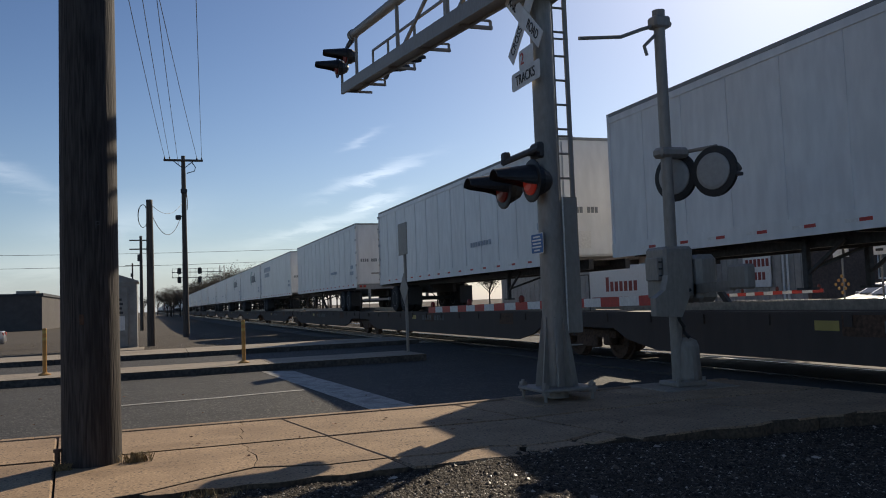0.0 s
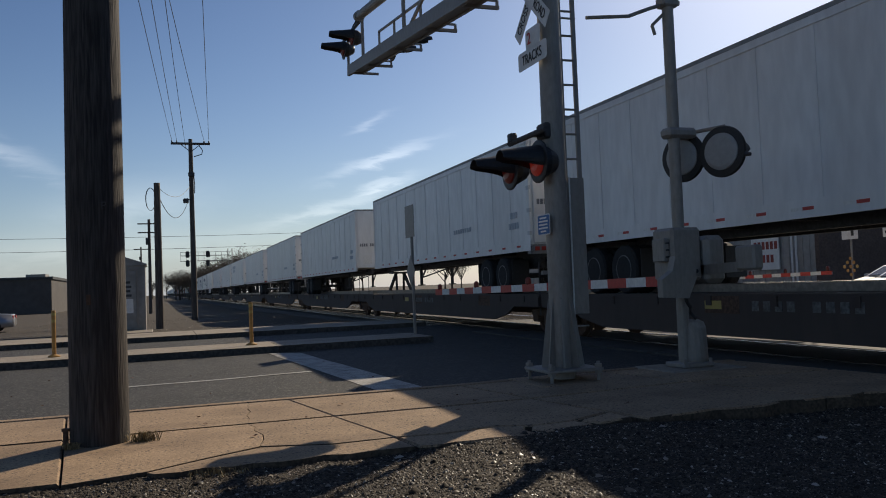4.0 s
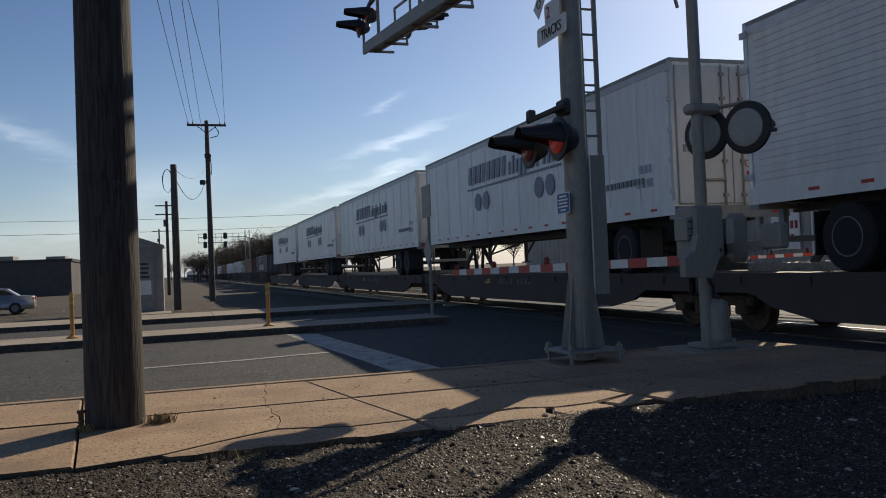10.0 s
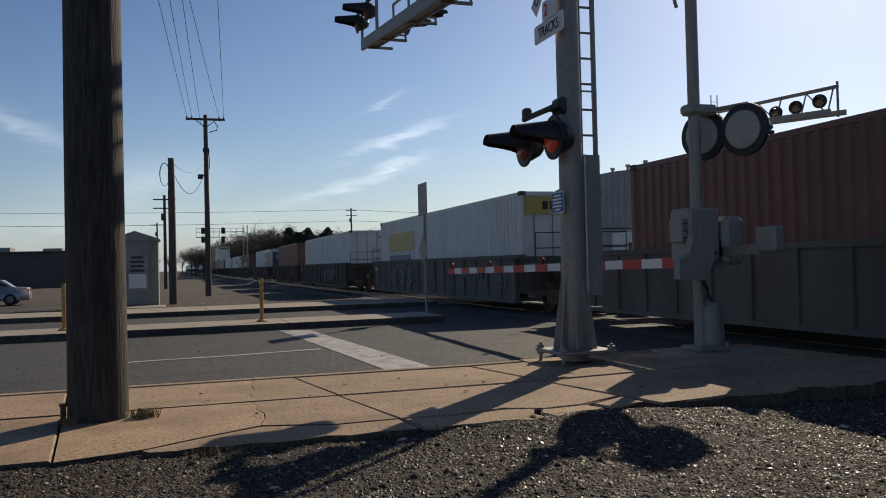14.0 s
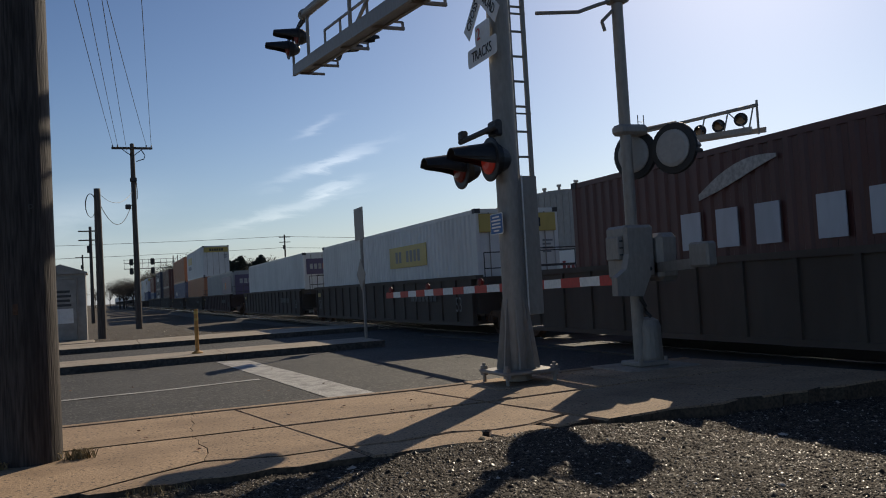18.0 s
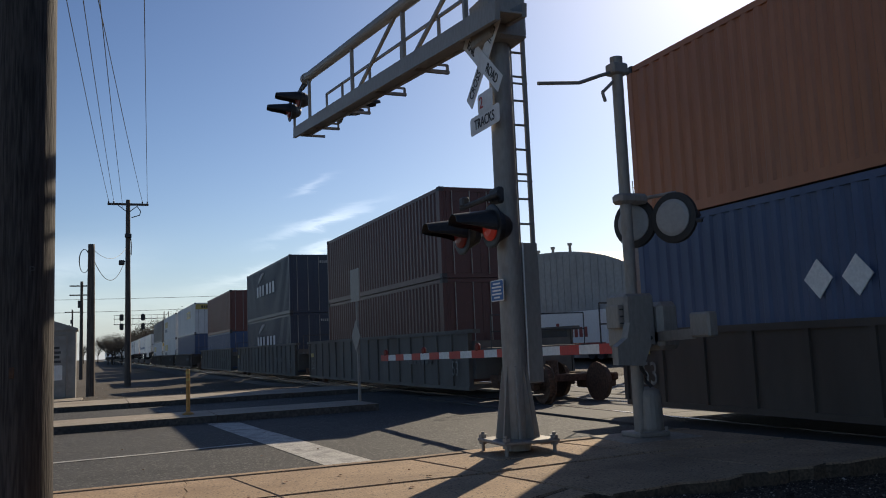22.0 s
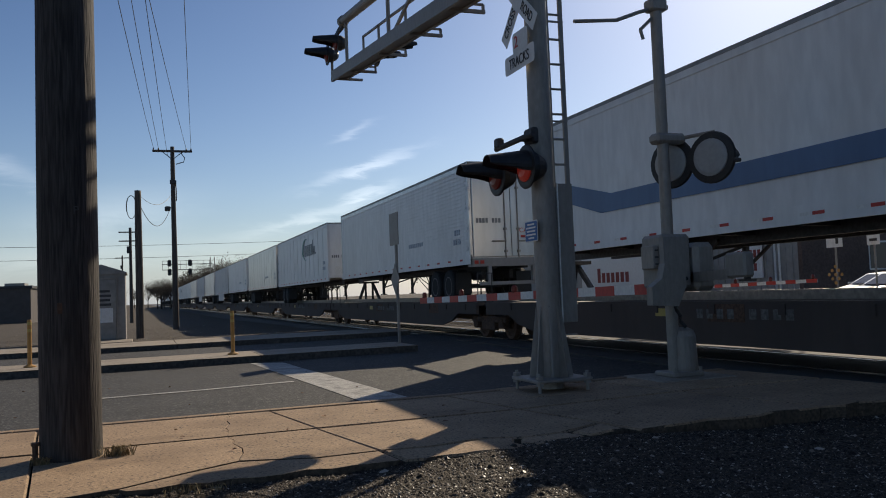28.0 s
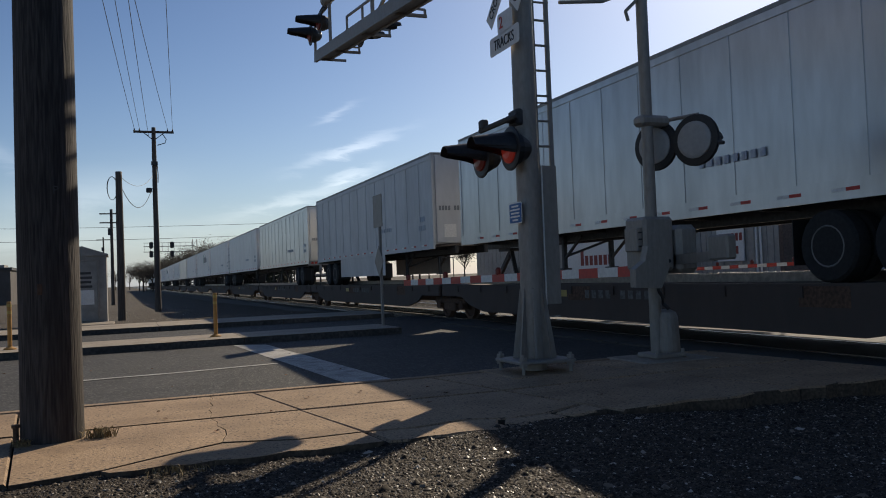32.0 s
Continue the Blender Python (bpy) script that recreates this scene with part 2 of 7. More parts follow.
M_PAINT_WHITE = material("road_paint", (0.4, 0.39, 0.365), 0.75, grain=0.35, scale=40, stain=0.9, stain_scale=4, second=(0.16, 0.155, 0.15))
M_POLE = material("creosoted_wood", (0.05, 0.043, 0.039), 0.85, grain=0.6, scale=12, stain=0.7, stain_scale=2.4, second=(0.024, 0.02, 0.018), bump=1.0, bump_scale=13, stretch=(5, 5, 0.3))
M_POLE_FAR = material("weathered_pole_wood", (0.1, 0.082, 0.068), 0.85, grain=0.4, scale=6, stretch=(5, 5, 0.3))
M_GALV = material("galvanised_steel", (0.3, 0.278, 0.25), 0.55, 0.25, grain=0.09, scale=24, stain=0.4, stain_scale=0.8, second=(0.23, 0.205, 0.18), stretch=(1, 1, 0.35))
M_DARKMETAL = material("dark_steel", (0.06, 0.06, 0.062), 0.6, 0.3, grain=0.25, scale=12)
M_BLACK = material("black_paint", (0.02, 0.02, 0.021), 0.5, grain=0.2, scale=20)
M_RUST = material("rusty_steel", (0.12, 0.07, 0.045), 0.85, 0.1, grain=0.35, scale=18, stain=0.5, stain_scale=3)
M_RAIL = material("polished_rail", (0.5, 0.48, 0.46), 0.25, 0.95)
M_SIGN = material("white_sign", (0.74, 0.74, 0.72), 0.5, grain=0.05, scale=20, stain=0.25, stain_scale=6, second=(0.5, 0.45, 0.38))
M_INK = material("sign_black", (0.025, 0.025, 0.025), 0.6)
M_BLUE_SIGN = material("blue_sign", (0.03, 0.13, 0.36), 0.5)
M_RED = material("reflective_red", (0.5, 0.035, 0.025), 0.45, grain=0.1, scale=20)
M_WHITE = material("reflective_white", (0.78, 0.77, 0.74), 0.45, grain=0.08, scale=20)
M_YELLOW = material("yellow_post", (0.46, 0.24, 0.06), 0.6, grain=0.15, scale=14, stain=0.5, stain_scale=5, second=(0.3, 0.18, 0.05))
M_LAMP_ON = glowing("lit_red_lens", (1.0, 0.08, 0.05), 0.07, (0.07, 0.012, 0.01))
M_LAMP_DIM = glowing("dim_red_lens", (1.0, 0.08, 0.05), 0.012, (0.05, 0.012, 0.01))
M_TYRE = material("tyre_rubber", (0.022, 0.022, 0.022), 0.85, grain=0.2, scale=20)
M_RIM = material("wheel_rim", (0.2, 0.195, 0.185), 0.55, grain=0.2, scale=9, stain=0.5, stain_scale=4)
M_GLASS = material("dark_glass", (0.02, 0.024, 0.028), 0.08)
M_CABLE = material("cable", (0.02, 0.02, 0.02), 0.6)
M_ROOF = material("metal_roof", (0.3, 0.3, 0.29), 0.6, 0.2, grain=0.1, scale=6)


# ---- building blocks ----
def part(name, bm, mat, parent=None, label="", smooth=False, kind=""):
    """Links a bmesh as one mesh object, under a thing or a part where one is given."""
    me = bpy.data.meshes.new(name)
    bmesh.ops.recalc_face_normals(bm, faces=bm.faces)
    bm.to_mesh(me)
    bm.free()
    if smooth:
        for p in me.polygons:
            p.use_smooth = True
    me.materials.append(mat)
    ob = new(name, me)
    if parent is not None:
        ob.parent = parent
    if label or kind:
        tagged(ob, label, kind=kind)
    return ob


def thing(name, m, label, category, group="", kind=""):
    ob = new(name)
    ob.empty_display_size = 0.2
    ob.matrix_world = m
    return tagged(ob, label, category, group, kind)


def box(bm, x0, x1, y0, y1, z0, z1, bevel=0.0):
    vs = [bm.verts.new((x, y, z)) for x in (x0, x1) for y in (y0, y1) for z in (z0, z1)]
    fs = [bm.faces.new([vs[i] for i in q]) for q in ((0, 1, 3, 2), (4, 6, 7, 5), (0, 4, 5, 1), (2, 3, 7, 6), (0, 2, 6, 4), (1, 5, 7, 3))]
    if bevel:
        bmesh.ops.bevel(bm, geom=list({e for f in fs for e in f.edges}), offset=bevel, segments=1, affect="EDGES")
    return bm


def rod(bm, a, b, r0, r1=None, seg=10, caps=True):
    """A round bar from a to b that may taper."""
    r1 = r0 if r1 is None else r1
    a, b = Vector(a), Vector(b)
    q = (b - a).to_track_quat("Z", "Y").to_matrix()
    rings = []
    for p, r in ((a, r0), (b, r1)):
        rings.append([bm.verts.new(p + q @ Vector((r * math.cos(2 * math.pi * i / seg), r * math.sin(2 * math.pi * i / seg), 0))) for i in range(seg)])
    for i in range(seg):
        bm.faces.new((rings[0][i], rings[0][(i + 1) % seg], rings[1][(i + 1) % seg], rings[1][i]))
    if caps:
        bm.faces.new(rings[0][::-1])
        bm.faces.new(rings[1])
    return bm


def beam(bm, a, b, w, h):
    """A bar of w by h from a to b, h upright."""
    a, b = Vector(a), Vector(b)
    d = (b - a).normalized()
    up = Vector((0, 0, 1)) if abs(d.z) < 0.95 else Vector((0, 1, 0))
    s = d.cross(up).normalized()
    u = s.cross(d)
    ends = []
    for p in (a, b):
        ends.append([bm.verts.new(p + s * (w / 2 * i) + u * (h / 2 * j)) for i, j in ((-1, -1), (1, -1), (1, 1), (-1, 1))])
    for i in range(4):
        bm.faces.new((ends[0][i], ends[0][(i + 1) % 4], ends[1][(i + 1) % 4], ends[1][i]))
    bm.faces.new(ends[0][::-1])
    bm.faces.new(ends[1])
    return bm


def turned(bm, profile, seg=16, m=Matrix()):
    """A solid of revolution about z: profile of (radius, height)."""
    rings = []
    for r, z in profile:
        rings.append([bm.verts.new(m @ Vector((r * math.cos(2 * math.pi * i / seg), r * math.sin(2 * math.pi * i / seg), z))) for i in range(seg)])
    for a, b in zip(rings, rings[1:]):
        for i in range(seg):
            bm.faces.new((a[i], a[(i + 1) % seg], b[(i + 1) % seg], b[i]))
    bm.faces.new(rings[0][::-1])
    bm.faces.new(rings[-1])
    return bm


def prism(bm, outline, h, m=Matrix()):
    """A flat outline in xy, raised by h along z."""
    lo = [bm.verts.new(m @ Vector((x, y, 0))) for x, y in outline]
    hi = [bm.verts.new(m @ Vector((x, y, h))) for x, y in outline]
    k = len(lo)
    for i in range(k):
        bm.faces.new((lo[i], lo[(i + 1) % k], hi[(i + 1) % k], hi[i]))
    bm.faces.new(lo[::-1])
    bm.faces.new(hi)
    return bm


def text_mesh(name, body, size, mat, parent, m, label="", squeeze=1.0):
    cu = bpy.data.curves.new(name, "FONT")
    cu.body, cu.size, cu.align_x, cu.align_y, cu.extrude = body, size, "CENTER", "CENTER", 0.002
    tmp = bpy.data.objects.new(name, cu)
    scene.collection.objects.link(tmp)
    dg = bpy.context.evaluated_depsgraph_get()
    me = bpy.data.meshes.new_from_object(tmp.evaluated_get(dg))
    bpy.data.objects.remove(tmp)
    me.transform(m @ Matrix.Diagonal((squeeze, 1, 1, 1)))
    me.materials.clear()
    me.materials.append(mat)
    ob = new(name, me)
    ob.parent = parent
    return tagged(ob, label) if label else ob


def smooth01(a, b, x):
    k = min(1, max(0, (x - a) / (b - a)))
    return k * k * (3 - 2 * k)


def tube(bm, pts, r, seg=6):
    """A round bar that follows the points without breaks."""
    pts = [Vector(p) for p in pts]
    rings = []
    for i, p in enumerate(pts):
        d = (pts[min(i + 1, len(pts) - 1)] - pts[max(i - 1, 0)]).normalized()
        q = d.to_track_quat("Z", "Y").to_matrix()
        rings.append([bm.verts.new(p + q @ Vector((r * math.cos(2 * math.pi * j / seg), r * math.sin(2 * math.pi * j / seg), 0))) for j in range(seg)])
    for a, b in zip(rings, rings[1:]):
        off = min(range(seg), key=lambda k: (b[k].co - a[0].co).length)
        for j in range(seg):
            bm.faces.new((a[j], a[(j + 1) % seg], b[(j + 1 + off) % seg], b[(j + off) % seg]))
    bm.faces.new(rings[0][::-1])
    bm.faces.new(rings[-1])
    return bm

# ---- ground, street, tracks ----
RAIL = -0.36                       # top of the rails, in metres
NEAR_RAIL = (RAIL + LIFT) / NEAR_UNIT   # the same height in the units of the near side
TRACKS = (10.2, 14.2)              # centres of the two tracks, which run along y


def ground_z(x, y):
    z = -0.05 + 0.03 * noise.noise((x * 0.6, y * 0.6, 3.0)) + 0.012 * noise.noise((x * 3, y * 3, 7.0)) + 0.007 * noise.noise((x * 11, y * 11, 2.0))
    z -= 0.29 * smooth01(23, 36, y) + 0.15 * smooth01(36, 72, y)
    z += 0.022 * smooth01(4.3, 4.85, y) * (1 - smooth01(5.0, 6.0, y))
    z -= 0.05 * smooth01(2.8, 4.6, x) * (1 - smooth01(5.2, 6.0, y))
    k = smooth01(5.2, 8.2, x)
    z = z * (1 - k) + min(z, NEAR_RAIL - 0.17) * k
    return z


def sheet(name, xs, ys, height, mat, label, category):
    vs = [(x, y, height(x, y)) for x in xs for y in ys]
    w = len(ys)
    fs = [(i * w + j, (i + 1) * w + j, (i + 1) * w + j + 1, i * w + j + 1) for i in range(len(xs) - 1) for j in range(w - 1)]
    me = bpy.data.meshes.new(name)
    me.from_pydata(vs, [], fs)
    for p in me.polygons:
        p.use_smooth = True
    me.materials.append(mat)
    return tagged(new(name, me), label, category, kind="structure")


def steps(*spans):
    out = []
    for a, b, n in spans:
        out += [a + (b - a) * i / n for i in range(n)]
    return out + [spans[-1][1]]


NEAR_KERB, FAR_KERB = 7.7, 15.15       # the near lane lies between them
MEDIAN_BACK, BACK_KERB = 16.7, 21.2
ROAD_Z = -0.13


def yard_z(x, y):
    if 4.6 < y < 25.0:
        # under the street and its pavements
        inner = min(smooth01(5.15, 5.5, y), 1 - smooth01(24.6, 25.0, y))
        return ground_z(x, y) - 0.45 * inner * (1 - 0.6 * smooth01(30, 40, abs(x)))
    return ground_z(x, y)


sheet("ground", steps((-1500, -200, 5), (-200, -20, 8), (-20, -3, 12), (-3, 7, 200), (7, 30, 16), (30, 200, 10), (200, 1500, 5)),
      steps((-900, -60, 6), (-60, -3, 12), (-3, 1.8, 16), (1.8, 5, 90), (5, 30, 30), (30, 80, 24), (80, 300, 12), (300, 1800, 6)),
      yard_z, M_GRAVEL, "brown gravel lot and bare dirt stretching to the horizon", "ground")


def road_z(x, y):
    k = smooth01(5.0, 9.0, x)
    return ROAD_Z * (1 - k) + (NEAR_RAIL - 0.012) * k + 0.006 * noise.noise((x * 0.8, y * 0.8, 1.0))


sheet("road", steps((-140, -12, 12), (-12, 12, 60), (12, 140, 20)), steps((NEAR_KERB - 0.2, BACK_KERB + 0.2, 34)), road_z, M_ASPHALT,
      "worn grey asphalt street that crosses the railway", "road")


def walk_z(x, y=0):
    return 0.03 * smooth01(2.6, 4.8, x) - 0.1 * smooth01(6.0, 8.4, x)


def slab(name, outline, mat, parent, thick=0.26, joint=0.009, top=walk_z, label=""):
    """One concrete slab, edges rounded, its outline drawn in by half a joint."""
    cx = sum(p[0] for p in outline) / len(outline)
    cy = sum(p[1] for p in outline) / len(outline)
    bm = bmesh.new()
    rings = []
    worn = 0.012 if joint > 0.005 else 0.002
    for inset, dz in ((joint, -thick), (joint, -1.2 * worn), (joint + worn, 0.0)):
        ring = []
        for x, y in outline:
            d = math.hypot(x - cx, y - cy)
            k = 1 - inset * 1.3 / d
            px, py = cx + (x - cx) * k, cy + (y - cy) * k
            ring.append(bm.verts.new((px, py, top(px, py) + dz)))
        rings.append(ring)
    k = len(outline)
    for a, b in zip(rings, rings[1:]):
        for i in range(k):
            bm.faces.new((a[i], a[(i + 1) % k], b[(i + 1) % k], b[i]))
    bm.faces.new(rings[-1])
    bm.faces.new(rings[0][::-1])
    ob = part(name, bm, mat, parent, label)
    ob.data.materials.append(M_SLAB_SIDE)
    # upright and under faces take the colour that holds dirt and painted shade
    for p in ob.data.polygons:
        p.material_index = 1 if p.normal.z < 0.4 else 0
    return ob


def ragged(a, b, n, amp, seed):
    """Points of a broken edge from a towards b, without b."""
    rng = random.Random(seed)
    out = []
    for i in range(n):
        k = i / n
        j = 0 if i == 0 else amp * rng.uniform(-1, 1)
        dx, dy = b[0] - a[0], b[1] - a[1]
        d = math.hypot(dx, dy)
        out.append((a[0] + dx * k - dy / d * j, a[1] + dy * k + dx / d * j))
    return out


pavement = thing("pavement", Matrix(), "cracked tan concrete pavement of two rows of slabs beside the street", "pavement", kind="structure")
# front row (next to the kerb) and back row; joints lean a little
MID, SEAM = 6.36, 0.022
joints = [(-14.6, -14.5), (-11.2, -11.1), (-7.9, -7.8), (-4.3, -4.2), (-0.8, -0.57), (1.04, 1.45), (2.72, 3.18), (4.3, 4.75), (6.0, 6.3)]
for (f0, b0), (f1, b1) in zip(joints, joints[1:]):
    def at(y, f, b):
        return f + (b - f) * (7.58 - y) / 2.8
    front = [(at(MID, f0, b0), MID + SEAM), (at(MID, f1, b1), MID + SEAM), (f1, 7.55), (f0, 7.55)]
    rear = [(at(MID, f0, b0), MID - SEAM), (at(MID, f1, b1), MID - SEAM)]
    back_y0, back_y1 = 4.78, 4.85
    crooked = [(-0.14, 4.93), (0.19, 5.16), (0.54, 5.37), (0.81, 5.29), (1.0, 5.22), (1.4, 5.24), (1.72, 5.2), (2.15, 5.28), (2.42, 5.16), (2.71, 5.2), (3.09, 5.39)]
    if f0 == -0.8:
        # this bay is cracked across and along
        back_crack = [(0.57, MID - SEAM), (0.6, 6.18), (0.58, 6.02), (0.615, 5.82), (0.6, 5.62), (0.57, 5.5), (0.55, 5.38)]
        front_crack = [(0.57, MID + SEAM), (0.605, 6.62), (0.6, 6.8), (0.65, 7.0), (0.645, 7.2), (0.69, 7.4), (0.69, 7.55)]
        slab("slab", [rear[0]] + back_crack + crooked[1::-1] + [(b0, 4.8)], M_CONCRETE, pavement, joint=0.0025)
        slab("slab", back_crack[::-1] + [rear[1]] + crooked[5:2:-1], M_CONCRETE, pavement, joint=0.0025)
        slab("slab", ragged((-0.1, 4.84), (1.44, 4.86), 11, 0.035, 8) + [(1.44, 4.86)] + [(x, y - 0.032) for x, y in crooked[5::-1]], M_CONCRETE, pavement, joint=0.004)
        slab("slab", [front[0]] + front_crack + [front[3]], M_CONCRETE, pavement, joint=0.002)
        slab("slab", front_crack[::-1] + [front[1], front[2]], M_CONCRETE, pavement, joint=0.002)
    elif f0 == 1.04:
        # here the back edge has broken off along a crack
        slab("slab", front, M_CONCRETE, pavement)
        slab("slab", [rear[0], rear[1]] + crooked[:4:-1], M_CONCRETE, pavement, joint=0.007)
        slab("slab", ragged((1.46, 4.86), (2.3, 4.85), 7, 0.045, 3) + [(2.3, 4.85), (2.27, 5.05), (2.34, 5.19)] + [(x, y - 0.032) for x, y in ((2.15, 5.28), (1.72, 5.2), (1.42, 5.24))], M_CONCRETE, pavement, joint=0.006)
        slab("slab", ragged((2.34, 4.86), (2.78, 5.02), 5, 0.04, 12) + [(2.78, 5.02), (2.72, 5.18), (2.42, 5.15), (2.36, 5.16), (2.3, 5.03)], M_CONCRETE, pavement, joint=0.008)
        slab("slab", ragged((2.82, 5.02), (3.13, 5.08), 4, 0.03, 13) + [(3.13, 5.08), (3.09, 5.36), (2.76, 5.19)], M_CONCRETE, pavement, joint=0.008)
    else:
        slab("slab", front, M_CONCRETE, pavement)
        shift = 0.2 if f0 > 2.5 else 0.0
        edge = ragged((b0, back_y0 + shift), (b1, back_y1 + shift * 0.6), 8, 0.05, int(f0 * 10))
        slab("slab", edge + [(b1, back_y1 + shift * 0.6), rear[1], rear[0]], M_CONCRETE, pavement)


def soil_z(x, y):
    return walk_z(x, y) - 0.045


bm = bmesh.new()
rows = [[bm.verts.new((x, y, soil_z(x, y))) for y in (5.2, 6.4, 7.66)] for x in steps((-14.5, 2.5, 17), (2.5, 6.1, 12))]
for p, q in zip(rows, rows[1:]):
    for i in range(2):
        bm.faces.new((p[i], q[i], q[i + 1], p[i + 1]))
part("joint_soil", bm, M_SOIL, pavement, "dark soil that fills the joints")


def kerb_run(name, x0, x1, y0, y1, length, label, z=walk_z, top=0.0, skew=0.0):
    """A row of kerb stones along x."""
    root = thing(name, Matrix(), label, "kerb", kind="structure")
    x = x0
    while x < x1 - 0.1:
        e = min(x + length, x1)
        bm = bmesh.new()
        vs = []
        n = 4
        prof = [(y0, -0.4), (y0, -0.03), (y0 + 0.03, 0.0), (y1, 0.0), (y1, -0.4)]
        for i in range(n + 1):
            px = x + 0.004 + (e - x - 0.008) * i / n
            vs.append([bm.verts.new((px, py + skew * px, z(px) + top + pz)) for py, pz in prof])
        for a, b in zip(vs, vs[1:]):
            for i in range(len(prof) - 1):
                bm.faces.new((a[i], b[i], b[i + 1], a[i + 1]))
        bm.faces.new(vs[0])
        bm.faces.new(vs[-1][::-1])
        part("kerb_stone", bm, M_CONCRETE, root)
        x = e
    return root


kerb_run("kerb_near", -40, 6.0, 7.6, 7.73, 3.0, "worn concrete kerb along the near pavement")


def flat0(x, y=0):
    return -0.01 - 0.1 * smooth01(6.5, 8.6, x)


median = thing("median", Matrix(), "raised concrete median with yellow delineator posts on it", "median", kind="structure")
MED_SKEW = 0.045
for i in range(14):
    a, b = -34 + i * 3, -31 + i * 3
    if b > 6.5:
        break
    for y0, y1 in ((FAR_KERB, FAR_KERB + 0.2), (FAR_KERB + 0.2, MEDIAN_BACK - 0.2), (MEDIAN_BACK - 0.2, MEDIAN_BACK)):
        slab("slab", [(a, y0 + MED_SKEW * a), (b, y0 + MED_SKEW * b), (b, y1 + MED_SKEW * b), (a, y1 + MED_SKEW * a)], M_KERB, median, 0.35, 0.004, flat0)
for i in range(14):
    a, b = -34 + i * 3, -31 + i * 3
    if b > 6.5:
        break
    for root, y0 in ((median, FAR_KERB), ):
        # thin dark plate on the front: rubber marks plus shade as colour
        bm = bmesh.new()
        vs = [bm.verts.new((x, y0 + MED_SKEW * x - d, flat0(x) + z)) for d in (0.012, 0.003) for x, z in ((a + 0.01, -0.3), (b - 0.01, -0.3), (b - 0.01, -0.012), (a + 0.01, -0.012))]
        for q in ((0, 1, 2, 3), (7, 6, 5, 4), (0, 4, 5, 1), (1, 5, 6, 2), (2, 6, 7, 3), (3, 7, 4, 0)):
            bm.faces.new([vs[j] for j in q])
        part("kerb_face", bm, M_KERB_DARK, root, "kerb face darkened by tyre marks and painted shade")
far_pavement = thing("pavement_far", Matrix(), "pale concrete pavement and kerb on the far side of the street", "pavement", kind="structure")
for i in range(14):
    a, b = -35.2 + i * 3, -32.2 + i * 3
    if b > 7.0:
        break
    for y0, y1 in ((BACK_KERB, BACK_KERB + 0.18), (BACK_KERB + 0.18, BACK_KERB + 2.6)):
        slab("slab", [(a, y0 + MED_SKEW * a), (b, y0 + MED_SKEW * b), (b, y1 + MED_SKEW * b), (a, y1 + MED_SKEW * a)], M_KERB, far_pavement, 0.35, 0.005, flat0)
    # the far kerb's front gets the same plate of tyre marks and painted shade
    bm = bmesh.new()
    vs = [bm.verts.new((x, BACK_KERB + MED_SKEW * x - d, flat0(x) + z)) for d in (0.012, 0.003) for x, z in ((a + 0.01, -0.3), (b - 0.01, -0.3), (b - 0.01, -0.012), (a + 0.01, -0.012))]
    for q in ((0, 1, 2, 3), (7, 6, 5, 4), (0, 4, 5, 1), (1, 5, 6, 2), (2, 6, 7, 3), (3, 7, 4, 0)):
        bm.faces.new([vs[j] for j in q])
    part("kerb_face", bm, M_KERB_DARK, far_pavement, "kerb face darkened by tyre marks and painted shade")


def paint_strip(name, pts, label):
    """Worn paint laid on the asphalt."""
    bm = bmesh.new()
    (x0, y0), (x1, y1), (x2, y2), (x3, y3) = pts
    n = 14
    rows = []
    for i in range(n + 1):
        k = i / n
        rows.append([bm.verts.new((x, y, road_z(x, y) + 0.006)) for x, y in ((x0 + (x3 - x0) * k, y0 + (y3 - y0) * k), (x1 + (x2 - x1) * k, y1 + (y2 - y1) * k))])
    for a, b in zip(rows, rows[1:]):
        bm.faces.new((a[0], a[1], b[1], b[0]))
    ob = part(name, bm, M_PAINT_WHITE, None)
    return tagged(ob, label, "road marking", kind="structure")


paint_strip("stop_line", [(2.2, 8.15), (2.72, 8.1), (2.3, 14.75), (1.78, 15.0)], "worn white stop line across the asphalt lane")
paint_strip("lane_line", [(-0.55, 10.85), (-0.55, 10.97), (1.9, 11.35), (1.9, 11.23)], "thin faded white lane line on asphalt")


def track_bed(name, cx):
    root = thing(name, Matrix(), "railway track of steel rails on timber sleepers in ballast", "railway track", kind="structure")
    bm = bmesh.new()
    prof = [(-2.3, -0.62), (-1.5, -0.2), (1.5, -0.2), (2.3, -0.62)]
    ys = steps((-400, 0, 8), (0, 60, 30), (60, 1000, 24))
    rows = [[bm.verts.new((cx + x, y, RAIL + z + 0.02 * noise.noise((x, y, 0)))) for x, z in prof] for y in ys]
    for a, b in zip(rows, rows[1:]):
        for i in range(3):
            bm.faces.new((a[i], a[i + 1], b[i + 1], b[i]))
    part("ballast_bed", bm, M_BALLAST, root)
    for s in (-0.7525, 0.7525):
        bm = bmesh.new()
        pr = [(-0.07, -0.17), (-0.07, -0.155), (-0.01, -0.13), (-0.01, -0.045), (-0.036, -0.035), (-0.036, -0.004), (-0.03, 0), (0.03, 0), (0.036, -0.004), (0.036, -0.035), (0.01, -0.045), (0.01, -0.13), (0.07, -0.155), (0.07, -0.17)]
        e = [[bm.verts.new((cx + s + x, y, RAIL + z)) for x, z in pr] for y in (-400, 1000)]
        for i in range(len(pr)):
            bm.faces.new((e[0][i], e[0][(i + 1) % len(pr)], e[1][(i + 1) % len(pr)], e[1][i]))
        part("rail", bm, M_RAIL, root, "polished steel rail")
    return root


